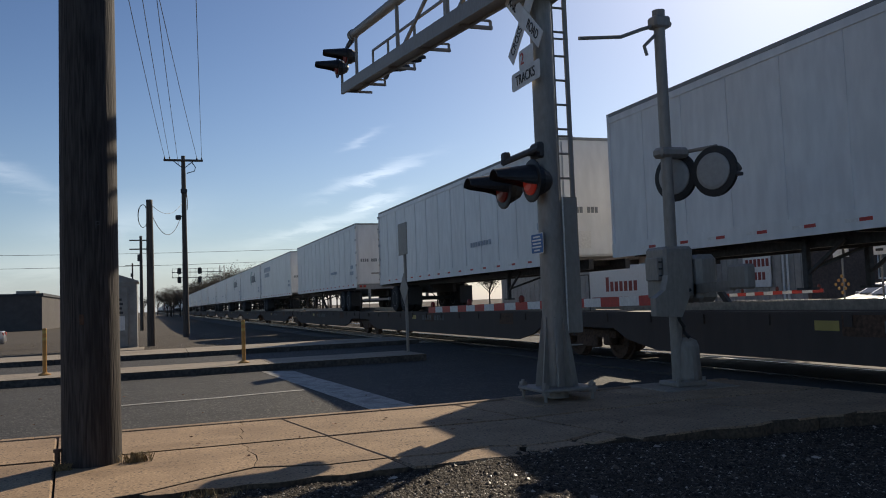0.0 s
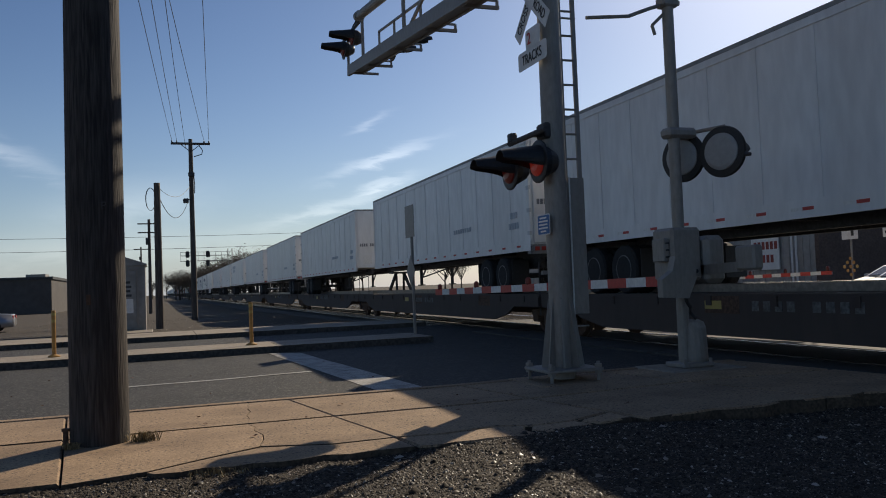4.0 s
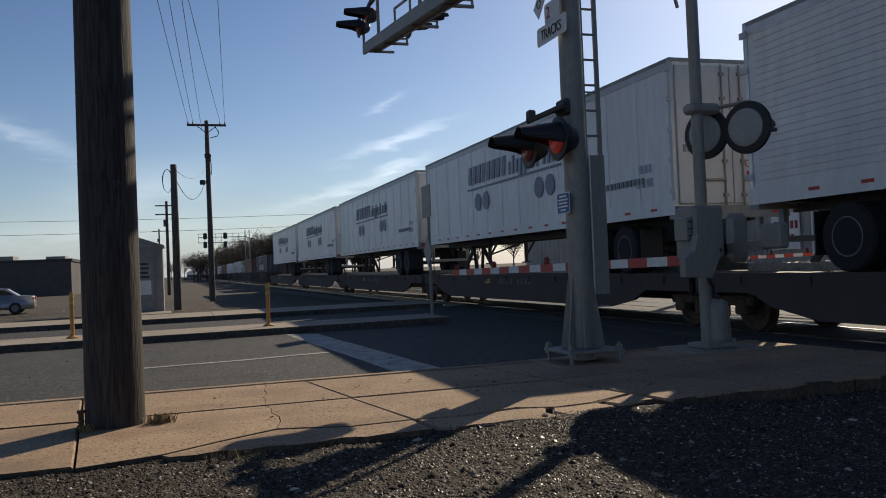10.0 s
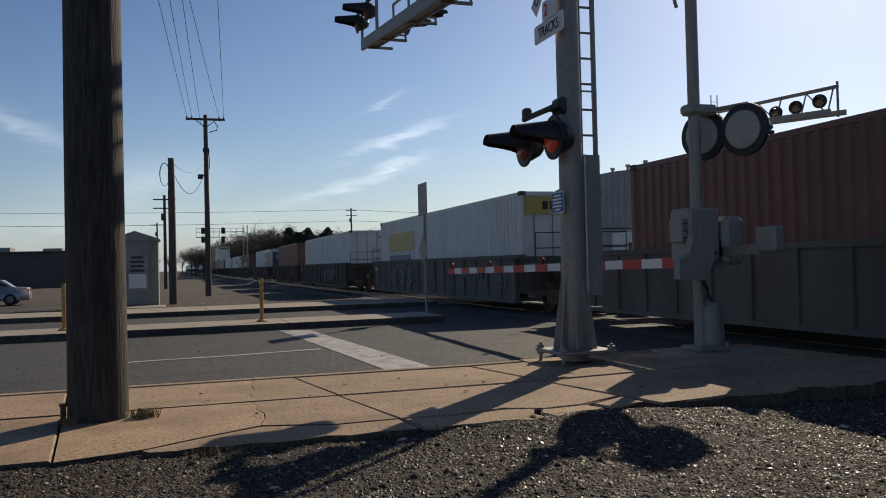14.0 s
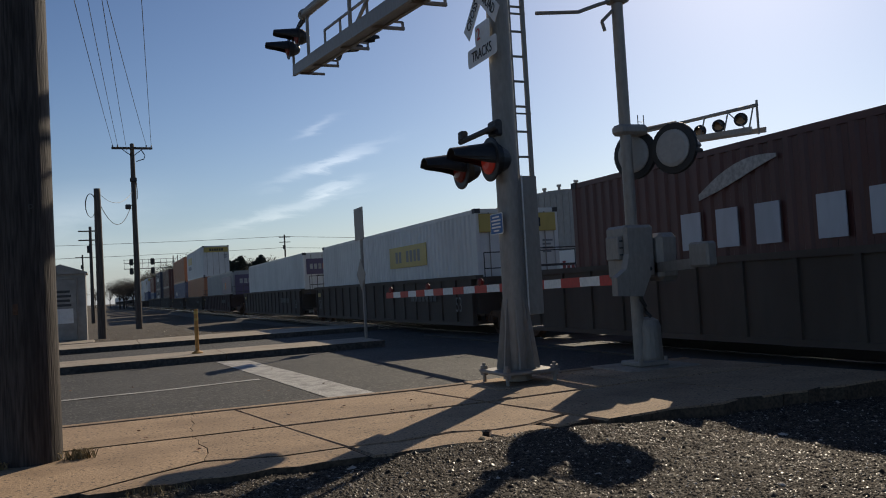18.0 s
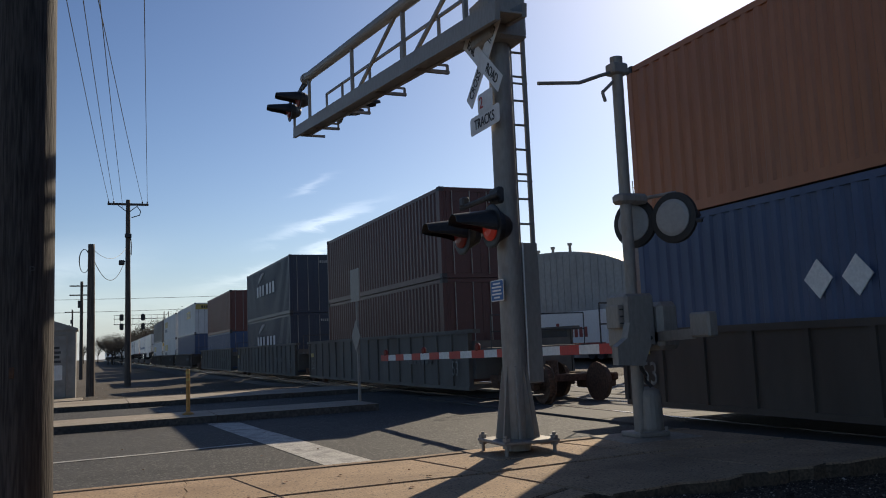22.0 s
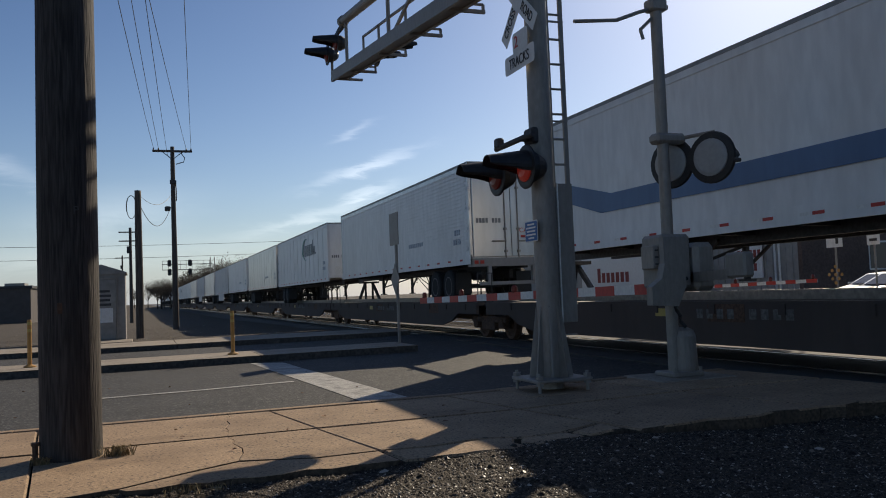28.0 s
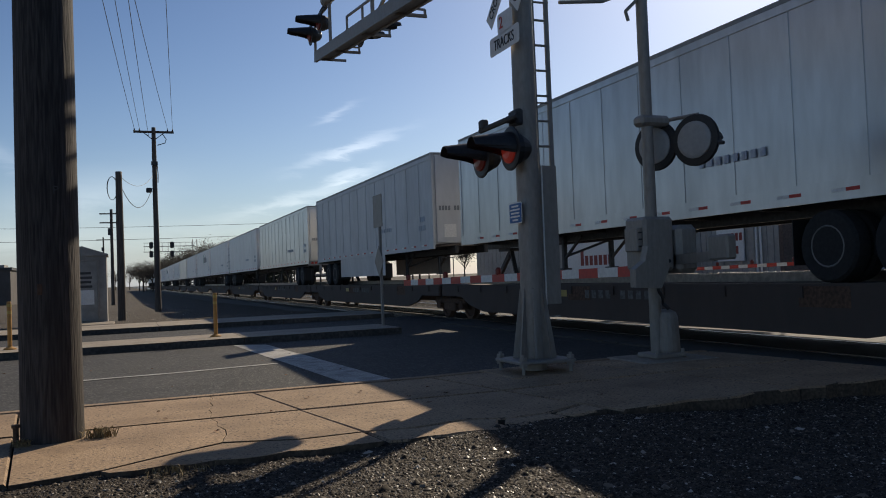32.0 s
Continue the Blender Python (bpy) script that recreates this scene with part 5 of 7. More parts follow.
def container(mat, length, height=2.9, smooth=False, doors_lead=True):
    """A corrugated steel box; z from its floor."""
    root = new("container")
    L, H, w = length, height, 2.44
    b = bmesh.new()
    pitch = 0.28 if not smooth else 1.2
    depth = 0.036 if not smooth else 0.008
    n = int((L - 0.4) / pitch)
    for x, sgn in ((0.0, 1), (w, -1)):
        b = bmesh.new()
        prev = None
        for i in range(n):
            y = 0.2 + i * (L - 0.4) / n
            q = (L - 0.4) / n
            for yy, d in ((y, 0), (y + q * 0.35, 0), (y + q * 0.5, depth), (y + q * 0.85, depth)):
                row = [b.verts.new((x + sgn * (0.02 + d), yy, z)) for z in (0.15, H - 0.1)]
                if prev:
                    b.faces.new((prev[0], row[0], row[1], prev[1]))
                prev = row
        row = [b.verts.new((x + sgn * 0.02, L - 0.15, z)) for z in (0.15, H - 0.1)]
        b.faces.new((prev[0], row[0], row[1], prev[1]))
        part("side_wall", b, mat, root)
    part("inner_box", box(bmesh.new(), 0.07, w - 0.07, 0.05, L - 0.05, 0.05, H - 0.03), mat, root)
    b = bmesh.new()
    for x in (0.0, w - 0.12):
        for y in (0.0, L - 0.15):
            box(b, x, x + 0.12, y, y + 0.15, 0.0, H, 0.015)
        box(b, x, x + 0.12, 0.15, L - 0.15, 0.0, 0.16)
        box(b, x + 0.015, x + 0.075, 0.15, L - 0.15, H - 0.11, H - 0.01)
    for y in (0.0, L - 0.1):
        box(b, 0.12, w - 0.12, y, y + 0.1, H - 0.12, H - 0.005)
        box(b, 0.12, w - 0.12, y, y + 0.1, 0.0, 0.14)
    part("frame", b, mat, root)
    for x in (-0.006, w - 0.15):
        for y in (-0.006, L - 0.17):
            for z in (0.0, H - 0.118):
                part("corner_casting", box(bmesh.new(), x, x + 0.156, y, y + 0.176, z, z + 0.122), M_DARKMETAL, root)
    yd, s = (0.0, -1) if doors_lead else (L, 1)
    for x0 in (0.13, 1.225):
        ya, yb = sorted((yd - s * 0.08, yd - s * 0.03))
        b = box(bmesh.new(), x0, x0 + 1.085, ya, yb, 0.15, H - 0.13)
        d = part("door", b, mat, root)
        for z in (0.5, 1.1, 1.7, 2.2):
            ya, yb = sorted((yd - s * 0.03, yd - s * 0.015))
            part("door_panel", box(bmesh.new(), x0 + 0.08, x0 + 1.0, ya, yb, z, z + 0.3), mat, d)
        for xx in (x0 + 0.25, x0 + 0.8):
            part("lock_rod", rod(bmesh.new(), (xx, yd + s * 0.01, 0.1), (xx, yd + s * 0.01, H - 0.1), 0.017, seg=8), M_GALV, d, "galvanised lock rod")
    b = bmesh.new()
    for i in range(7):
        box(b, w - 0.3 - i * 0.1, w - 0.24 - i * 0.1, -0.02, 0.0, H - 0.42, H - 0.3)
    for i in range(4):
        box(b, w - 0.5, w - 0.2 - 0.06 * (i % 2), -0.02, 0.0, H - 0.9 - i * 0.1, H - 0.85 - i * 0.1)
    part("end_stencil", b, M_FADED if mat.name != "container_white" else P_LOGO_GREY, root, "small stencil on the door", kind="stuff")
    if mat.name == "container_orange":
        for k, (xx, zz) in enumerate(((0.55, 1.4), (1.75, 1.4))):
            m = Matrix.Translation((xx, -0.03, zz)) @ Matrix(((1, 0, 0, 0), (0, 0, 1, 0), (0, 1, 0, 0), (0, 0, 0, 1)))
            part("end_diamond", prism(bmesh.new(), [(0.2, 0), (0, 0.25), (-0.2, 0), (0, -0.25)], 0.01, m), M_FADED, root, "pale diamond placard")
    return root


def well_unit(length, mat, well, top=1.3):
    """One well car unit: deep side sills between the bogies at its ends."""
    L, w = length, 2.98
    root = new("well_car")
    x0 = (2.44 - w) / 2
    a, b1 = (L - well) / 2, (L + well) / 2
    for x in (x0, x0 + w - 0.1):
        b = bmesh.new()
        box(b, x, x + 0.1, a, b1, 0.2, top)
        sill = part("side_sill", b, mat, root)
        part("top_chord", box(bmesh.new(), x - 0.05, x + 0.15, a - 0.4, b1 + 0.4, top, top + 0.1), mat, sill)
        part("bottom_chord", box(bmesh.new(), x - 0.04, x + 0.14, a, b1, 0.11, 0.2), mat, sill)
        b = bmesh.new()
        n = int(well / 1.0)
        for i in range(n + 1):
            y = a + i * well / n
            box(b, x - 0.045 if x < 1 else x + 0.1, x if x < 1 else x + 0.145, y - 0.05, y + 0.05, 0.2, top)
        part("ribs", b, mat, sill, kind="stuff")
        if x < 1:
            b = bmesh.new()
            for i in range(7):
                y = a + 2.4 + i * 0.3
                box(b, x - 0.052, x - 0.047, y, y + 0.22, 0.75, 0.98)
            part("lettering", b, M_DIMPAINT, sill, "faded white lettering bars", kind="stuff")
            part("marker_plate", box(bmesh.new(), x - 0.052, x - 0.046, b1 - 0.75, b1 - 0.3, 0.98, 1.14), P_LOGO_YELLOW, sill, "yellow marker plate")
            if well > 14:
                for yy in (a + 0.78, b1 - 0.72):
                    west_text("53", 0.55, yy, 0.64, x - 0.06, 0, sill, M_STENCIL, 0.8)
    for i in range(5):
        y = a + 0.3 + i * (well - 0.6) / 4
        part("cross_member", box(bmesh.new(), x0 + 0.1, x0 + w - 0.1, y - 0.15, y + 0.15, 0.14, 0.24), mat, root)
    for y0, y1 in ((0.0, a), (b1, L)):
        b = box(bmesh.new(), 2.44 / 2 - 0.45, 2.44 / 2 + 0.45, y0, y1, 0.75, 1.05)
        box(b, x0 + 0.1, x0 + w - 0.1, min(y1, b1) - 0.15 if y0 == 0 else b1, a + 0.0 if y0 == 0 else b1 + 0.15, 0.4, 1.35)
        part("end_sill", b, mat, root)
    for y0, y1 in ((0.35, a - 0.2), (b1 + 0.2, L - 0.35)):
        if y1 > y0 + 0.1:
            part("end_platform", box(bmesh.new(), x0 + 0.15, x0 + w - 0.15, y0, y1, 1.12, 1.16), mat, root)
    for y in (0.5, L - 0.5):
        b = bmesh.new()
        for x in (x0 + 0.15, x0 + w - 0.2):
            rod(b, (x, y, 1.1), (x, y, 1.95), 0.016, seg=6)
        rod(b, (x0 + 0.15, y, 1.95), (x0 + w - 0.2, y, 1.95), 0.016, seg=6)
        rod(b, (x0 + 0.15, y, 1.55), (x0 + w - 0.2, y, 1.55), 0.016, seg=6)
        part("end_rail", b, M_DARKMETAL, root, "steel end handrail")
    truck(root, 0.0, 1.22)
    return root


def logo(parent, kind, L, z0, z1, x=-0.004):
    """Plain shapes in a firm's colours on the near side."""
    def bars(mat, spots):
        for y0, y1, za, zb in spots:
            part("painted_bar", box(bmesh.new(), x - 0.006, x + 0.012, y0, y1, za, zb), mat, parent)
    H = z1 - z0
    def slanted(name, mat, y, w, za, zb, lean, label=""):
        """A block that leans towards the leading end; y is its trailing foot."""
        m = Matrix.Translation((x - 0.008, 0, 0)) @ Matrix(((0, 0, 1, 0), (1, 0, 0, 0), (0, 1, 0, 0), (0, 0, 0, 1)))
        return part(name, prism(bmesh.new(), [(y, za), (y - w, za), (y - w - lean, zb), (y - lean, zb)], 0.016, m), mat, parent, label)

    if kind == "corb":
        cy, cz = 5.95, z0 + 1.62
        for r, squash, lo, hi, thick in ((1.08, 0.62, 60, 205, 0.17), (0.9, 0.62, 95, 290, 0.13)):
            pts = []
            for i in range(21):
                an = radians(lo + (hi - lo) * i / 20)
                pts.append((cy - r * math.cos(an), cz + r * squash * math.sin(an)))
            for i in range(20, -1, -1):
                an = radians(lo + (hi - lo) * i / 20)
                rr = r - thick * math.sin(math.pi * i / 20) - 0.004
                pts.append((cy - 0.04 - rr * math.cos(an), cz + rr * squash * math.sin(an)))
            part("painted_swoosh", prism(bmesh.new(), pts, 0.014, Matrix.Translation((x - 0.007, 0, 0)) @ Matrix(((0, 0, 1, 0), (1, 0, 0, 0), (0, 1, 0, 0), (0, 0, 0, 1)))), P_GREEN, parent, "thin green painted swoosh")
        for i in range(4):
            y = 6.35 - i * 0.57
            slanted("painted_bar", P_LOGO_GREY, y, 0.44, z0 + 1.28, z0 + 1.9, 0.12)
        for i, (w, h) in enumerate(((0.08, 0.8), (0.08, 0.45), (0.08, 0.45), (0.22, 0.08))):
            slanted("painted_bar", P_LOGO_GREY, 4.0 - i * 0.26, w, z0 + 1.3, z0 + 1.3 + h, h * 0.2)
    elif kind == "alliance":
        for i in range(8):
            slanted("painted_bar", P_LOGO_SLATE, 11.45 - i * 0.405, 0.25, z0 + 1.45, z0 + 2.0, 0.1)
        for i in range(12):
            h = (0.36, 0.5, 0.36)[i % 3]
            slanted("painted_bar", P_LOGO_SLATE, 8.1 - i * 0.27 - (0.15 if i > 7 else 0), 0.13, z0 + 1.42 - (0.1 if i in (3, 4) else 0), z0 + 1.42 + h, 0.05)
        bars(P_LOGO_SLATE, [(4.75, 11.55, z0 + 1.27, z0 + 1.33)])
        bars(P_LOGO_GREY, [(L * 0.18 - i * 0.16 - 0.1, L * 0.18 - i * 0.16, z0 + H * 0.16, z0 + H * 0.21) for i in range(12)])
        for y in (10.65, 9.96, 6.1, 5.42):
            m = Matrix.Translation((x - 0.006, y, z0 + 0.87)) @ Matrix.Rotation(radians(90), 4, "Y")
            part("painted_disc", turned(bmesh.new(), [(0.27, 0), (0.27, 0.012)], 24, m), P_LOGO_SLATE, parent, "round slate-grey painted disc")
    elif kind in ("cgm", "fedex", "wp"):
        spots = []
        n = 6
        h = 0.75
        y = L * 0.72
        for i in range(n):
            if i == 3:
                y -= 0.3
            spots.append((y - 0.62, y, z0 + H * 0.2, z0 + H * 0.2 + h))
            y -= 0.85
        if kind == "cgm":
            bars(P_LOGO_PALE, [(y0 + 0.14, y1, z0 + 1.22, z0 + 1.82) for y0, y1, za, zb in spots])
            b = bmesh.new()
            rows = []
            for i in range(11):
                k = i / 10
                yy, zz = L * 0.68 - 1.7 * k, z0 + H * 0.76 + 0.42 * math.sin(k * 1.5)
                wdt = 0.11 * math.sin(math.pi * (k * 0.9 + 0.08)) + 0.02
                rows.append([b.verts.new((xx, yy, zz + w)) for xx, w in ((x - 0.006, -wdt), (x - 0.006, wdt), (x + 0.01, wdt), (x + 0.01, -wdt))])
            for p, q in zip(rows, rows[1:]):
                for j in range(4):
                    b.faces.new((p[j], p[(j + 1) % 4], q[(j + 1) % 4], q[j]))
            part("painted_swoosh", b, M_FADED, parent, "white painted swoosh")
        elif kind == "fedex":
            part("logo_panel", box(bmesh.new(), x - 0.004, x + 0.012, 0.9, 6.0, z0 + H * 0.42, z0 + H * 0.9), P_LOGO_PURPLE, parent, "dark purple painted panel")
            bars2 = [(5.25 - i * 0.4, 5.55 - i * 0.4, z0 + 1.5, z0 + 2.0) for i in range(3)]
            for y0, y1, za, zb in bars2:
                part("white_bar", box(bmesh.new(), x - 0.01, x + 0.012, y0, y1, za, zb), M_FADED, parent, "white painted lettering bar")
            for i in range(2):
                y = 4.35 - i * 0.4
                part("orange_bar", box(bmesh.new(), x - 0.01, x + 0.012, y - 0.3, y, z0 + 1.5, z0 + 2.0), P_LOGO_ORANGE, parent, "orange painted lettering bar")
        else:
            bars(P_LOGO_GREY, [(L * 0.3 - i * 0.2, L * 0.3 - i * 0.2 + 0.13, z0 + H * 0.6, z0 + H * 0.68) for i in range(5)])
    elif kind in ("hunt", "hunt_low", "hunt_plain"):
        part("logo_panel", box(bmesh.new(), x - 0.004, x + 0.012, L * 0.66, L * 0.9, z0 + H * 0.55, z0 + H * 0.82), P_LOGO_YELLOW, parent, "yellow painted panel")
        bars(P_LOGO_GREY, [(L * 0.9 - 0.3 - i * 0.36, L * 0.9 - 0.05 - i * 0.36, z0 + H * 0.34, z0 + H * 0.48) for i in range(9)])
    elif kind == "hunt_box":
        part("logo_panel", box(bmesh.new(), x - 0.004, x + 0.012, 3.6, 7.0, z0 + 1.5, z0 + 2.18), P_LOGO_YELLOW, parent, "yellow painted panel")
        bars(P_DKGREY, [(6.4 - i * 0.34 - 0.22, 6.4 - i * 0.34, z0 + 1.66, z0 + 2.02) for i in range(7) if i != 2])
    elif kind == "stripe":
        b = bmesh.new()
        prism(b, [(L - 0.1, 3.72), (L - 0.1, 3.34), (13.5, 2.7), (0.1, 2.7), (0.1, 3.06), (13.1, 3.06)], 0.014, Matrix.Translation((x - 0.007, 0, 0)) @ Matrix(((0, 0, 1, 0), (1, 0, 0, 0), (0, 1, 0, 0), (0, 0, 0, 1))))
        part("painted_stripe", b, P_LOGO_BLUE, parent, "blue painted stripe")
    elif kind == "words":
        spots = []
        for i in range(9):
            y = L * 0.86 - i * 0.42
            spots.append((y - 0.3, y, z0 + H * 0.7, z0 + H * 0.7 + 0.36))
        for i in range(7):
            y = L * 0.84 - i * 0.4
            spots.append((y - 0.28, y, z0 + H * 0.54, z0 + H * 0.54 + 0.3))
        bars(P_LOGO_PALE, spots)
    elif kind in ("numbers", "fedex_end"):
        bars(P_LOGO_PALE, [(L * 0.35 - i * 0.2, L * 0.35 - i * 0.2 + 0.11, z0 + H * 0.2, z0 + H * 0.25) for i in range(8)])
    elif kind == "diamonds":
        for y in (12.19, 11.56):
            b = prism(bmesh.new(), [(0.24, 0), (0, 0.27), (-0.24, 0), (0, -0.27)], 0.016, Matrix.Translation((x - 0.006, y, 1.6)) @ Matrix(((0, 0, 1, 0), (1, 0, 0, 0), (0, 1, 0, 0), (0, 0, 0, 1))))
            part("white_diamond", b, M_WHITE, parent, "white painted diamond")


# kinds: body, ends, doors at the leading end, seams, cooler, skirt, logo, label
TRAILERS = {
    "plain": (P_WHITE, P_WHITE, True, True, False, False, "numbers", "white dry van trailer with rear doors, riding a flat car"),
    "nose": (P_WHITE, P_WHITE, False, True, False, False, "numbers", "white dry van trailer, nose towards the crossing"),
    "words": (P_WHITE, P_WHITE, False, False, False, False, "words", "white trailer with pale blue lettering bars near its rear"),
    "corb": (P_WHITE, P_WHITE, False, True, False, False, "corb", "white trailer with green swoosh and grey lettering bars"),
    "silver": (P_SILVER, P_SILVER, True, True, False, False, "numbers", "dull aluminium dry van trailer on a flat car"),
    "silver_nose": (P_SILVER, P_SILVER, False, True, False, False, "numbers", "dull aluminium trailer, nose towards the crossing"),
    "grey": (P_WHITE2, P_WHITE2, False, True, False, True, "numbers", "greyish white plate-sided trailer with side skirts"),
    "blue": (P_BLUEW, P_WHITE2, True, False, False, False, "numbers", "pale blue smooth-sided trailer on a flat car"),
    "reefer": (P_WHITE, P_SILVER, False, False, True, True, "numbers", "white refrigerated trailer with ribbed sides and cooling unit"),
    "shiny": (P_WHITE, P_SILVER, True, False, True, False, "numbers", "white ribbed reefer trailer with shiny steel rear doors"),
    "alliance": (P_WHITE, P_WHITE2, True, True, False, False, "alliance", "white trailer with slate discs and grey lettering bars"),
    "stripe": (P_WHITE, P_WHITE, True, False, False, False, "stripe", "white trailer with a bent blue stripe along its side"),
}
# leading end along the train, kind
TRAIN_A = [(-21.5, "nose"), (-1.4, "plain"), (17.0, "nose"), (37.3, "plain"), (56.3, "words"), (73.2, "corb"), (90.2, "corb"), (107.4, "nose"), (124.7, "plain"),
           (144.5, "nose"), (163.0, "plain"), (182.0, "plain"), (200.9, "words"), (219.3, "nose"), (239.5, "plain"), (259.2, "reefer"), (277.5, "alliance"),
           (295.0, "alliance"), (312.6, "alliance"), (330.0, "alliance"),
           (723.5, "reefer"), (740.6, "stripe"), (761.4, "shiny"), (780.7, "corb"), (797.7, "silver_nose"), (815.2, "nose"), (832.6, "grey"), (850.3, "silver"), (868.7, "grey"),
           (887.0, "silver"), (904.5, "nose"), (921.5, "plain"), (939.0, "corb"), (956.5, "plain"), (974.0, "silver"), (991.0, "nose"), (1008.5, "plain"), (1026.0, "corb"),
           (1043.0, "plain"), (1060.5, "nose"), (1078.0, "silver"), (1095.0, "plain"), (1112.5, "nose"), (1130.0, "plain"), (1147.0, "corb"), (1164.5, "plain")]
protos = {}


def placed(key, build, label, category, group):
    """The first of a kind is built, the others are copies of it."""
    if key in protos:
        return copy_thing(protos[key], Matrix())
    ob = build()
    protos[key] = ob
    return tagged(ob, label, category, group)


def make_trailer(kind):
    body, ends, lead, seams, cool, skirt, mark, label = TRAILERS[kind]
    ob = trailer(body, ends, lead, seams, cool, skirt)
    logo(ob, mark, 16.15, 2.25, 4.85)
    return ob


for i, (u, kind) in enumerate(TRAIN_A):
    ob = placed(kind, lambda: make_trailer(kind), TRAILERS[kind][7], "semi-trailer", "trailers on the train")
    MOVERS.append((ob, NEAR_SIDE, u, TRAIN_Z + LIFT))
    nxt = TRAIN_A[i + 1][0] if i + 1 < len(TRAIN_A) else u + 17.5
    pitch = min(nxt - u, 20.3)
    pitch = round(pitch * 2) / 2
    car = placed(("flat", pitch), lambda: flat_car(pitch), "low brown flat car on bogies carrying a road trailer", "railway wagon", "wagons of the train")
    MOVERS.append((car, NEAR_SIDE, u - 0.6, TRAIN_Z + LIFT))

# containers: leading end, length, lower box (paint, height, logo), upper box, well paint
C53, C40 = 16.15, 12.19
TRAIN_B = [(353.6, C40, (P_NAVY, 2.9, "cgm", "navy blue"), None, P_WELL), (372.5, C40, (P_RED, 2.9, "", "oxide red"), None, P_WELLG),
           (390.4, C53, (P_CWHITE, 2.9, "hunt", "white"), None, P_WELLG), (413.6, C53, (P_CWHITE, 2.9, "", "white"), None, P_WELL),
           (434.0, C40, (P_RED, 2.9, "", "oxide red"), None, P_WELLR), (452.4, C53, (P_CWHITE, 2.9, "fedex", "white"), None, P_WELL),
           (477.8, C40, (P_DKRED, 2.9, "cgm", "dark red"), None, P_WELL), (494.8, C53, (P_CWHITE, 2.9, "hunt_box", "white"), None, P_WELL),
           (514.8, C53, (P_CWHITE, 2.9, "fedex_end", "white"), None, P_WELL), (538.4, C53, (P_GREY, 2.9, "fedex", "grey"), None, P_WELLR),
           (557.3, C53, (P_ORANGE, 2.9, "", "orange"), (P_CWHITE, 2.9, "hunt", "white"), P_WELL),
           (577.1, C53, (P_BLUE, 2.9, "diamonds", "blue"), (P_ORANGE, 2.9, "", "orange"), P_WELL),
           (602.3, C40, (P_DKRED, 2.9, "", "dark red"), (P_DKRED, 2.59, "", "dark red"), P_WELLG),
           (621.7, C40, (P_NAVY, 2.9, "cgm", "navy blue"), (P_NAVY, 2.9, "cgm", "navy blue"), P_WELLG),
           (641.0, C40, (P_BLUE, 2.59, "", "blue"), (P_RED, 2.9, "", "oxide red"), P_WELLG),
           (662.8, C53, (P_BLUE, 2.9, "", "blue"), (P_CWHITE, 2.9, "hunt_box", "white"), P_WELL),
           (682.2, C53, (P_CWHITE, 2.9, "hunt_low", "white"), (P_CWHITE, 2.9, "hunt_plain", "white"), P_WELL),
           (702.3, C53, (P_CWHITE, 2.9, "hunt", "white"), (P_DKGREY, 2.9, "", "dark grey"), P_WELL)]


def make_box(mat, L, h, mark):
    ob = container(mat, L, h)
    if mark:
        logo(ob, mark, L, 0.1, h - 0.1)
    if mark == "fedex":
        part("end_panel", box(bmesh.new(), 0.16, 2.28, -0.05, 0.0, 0.9, h - 0.3), P_LOGO_PURPLE, ob, "dark purple painted doors")
        for i in range(3):
            part("painted_bar", box(bmesh.new(), 0.5 + i * 0.32, 0.74 + i * 0.32, -0.056, -0.05, h - 0.95, h - 0.6), M_FADED, ob)
    if mark == "fedex_end":
        panel = part("end_panel", box(bmesh.new(), 0.14, 2.3, -0.05, 0.0, h - 1.05, h - 0.3), P_LOGO_PURPLE, ob, "dark purple painted band over the doors")
        for i in range(9):
            part("painted_bar", box(bmesh.new(), 0.3 + i * 0.21, 0.44 + i * 0.21, -0.056, -0.05, h - 0.8, h - 0.55), M_FADED if i > 4 or i < 3 else P_LOGO_ORANGE, panel)
    if mark == "hunt_low":
        panel = part("end_panel", box(bmesh.new(), 0.7, 2.34, -0.05, 0.0, h - 1.55, h - 1.1), P_LOGO_YELLOW, ob, "yellow painted panel on the doors")
        for i in range(5):
            part("painted_bar", box(bmesh.new(), 0.95 + i * 0.24, 1.12 + i * 0.24, -0.056, -0.05, h - 1.46, h - 1.2), M_INK, panel)
    if mark in ("hunt", "hunt_box"):
        panel = part("end_panel", box(bmesh.new(), 0.1, 2.34, -0.05, 0.0, h - 0.62, h - 0.14), P_LOGO_YELLOW, ob, "yellow painted panel over the doors")
        for i in range(6):
            part("painted_bar", box(bmesh.new(), 0.62 + i * 0.22, 0.78 + i * 0.22, -0.056, -0.05, h - 0.5, h - 0.27), M_INK, panel)
    return ob


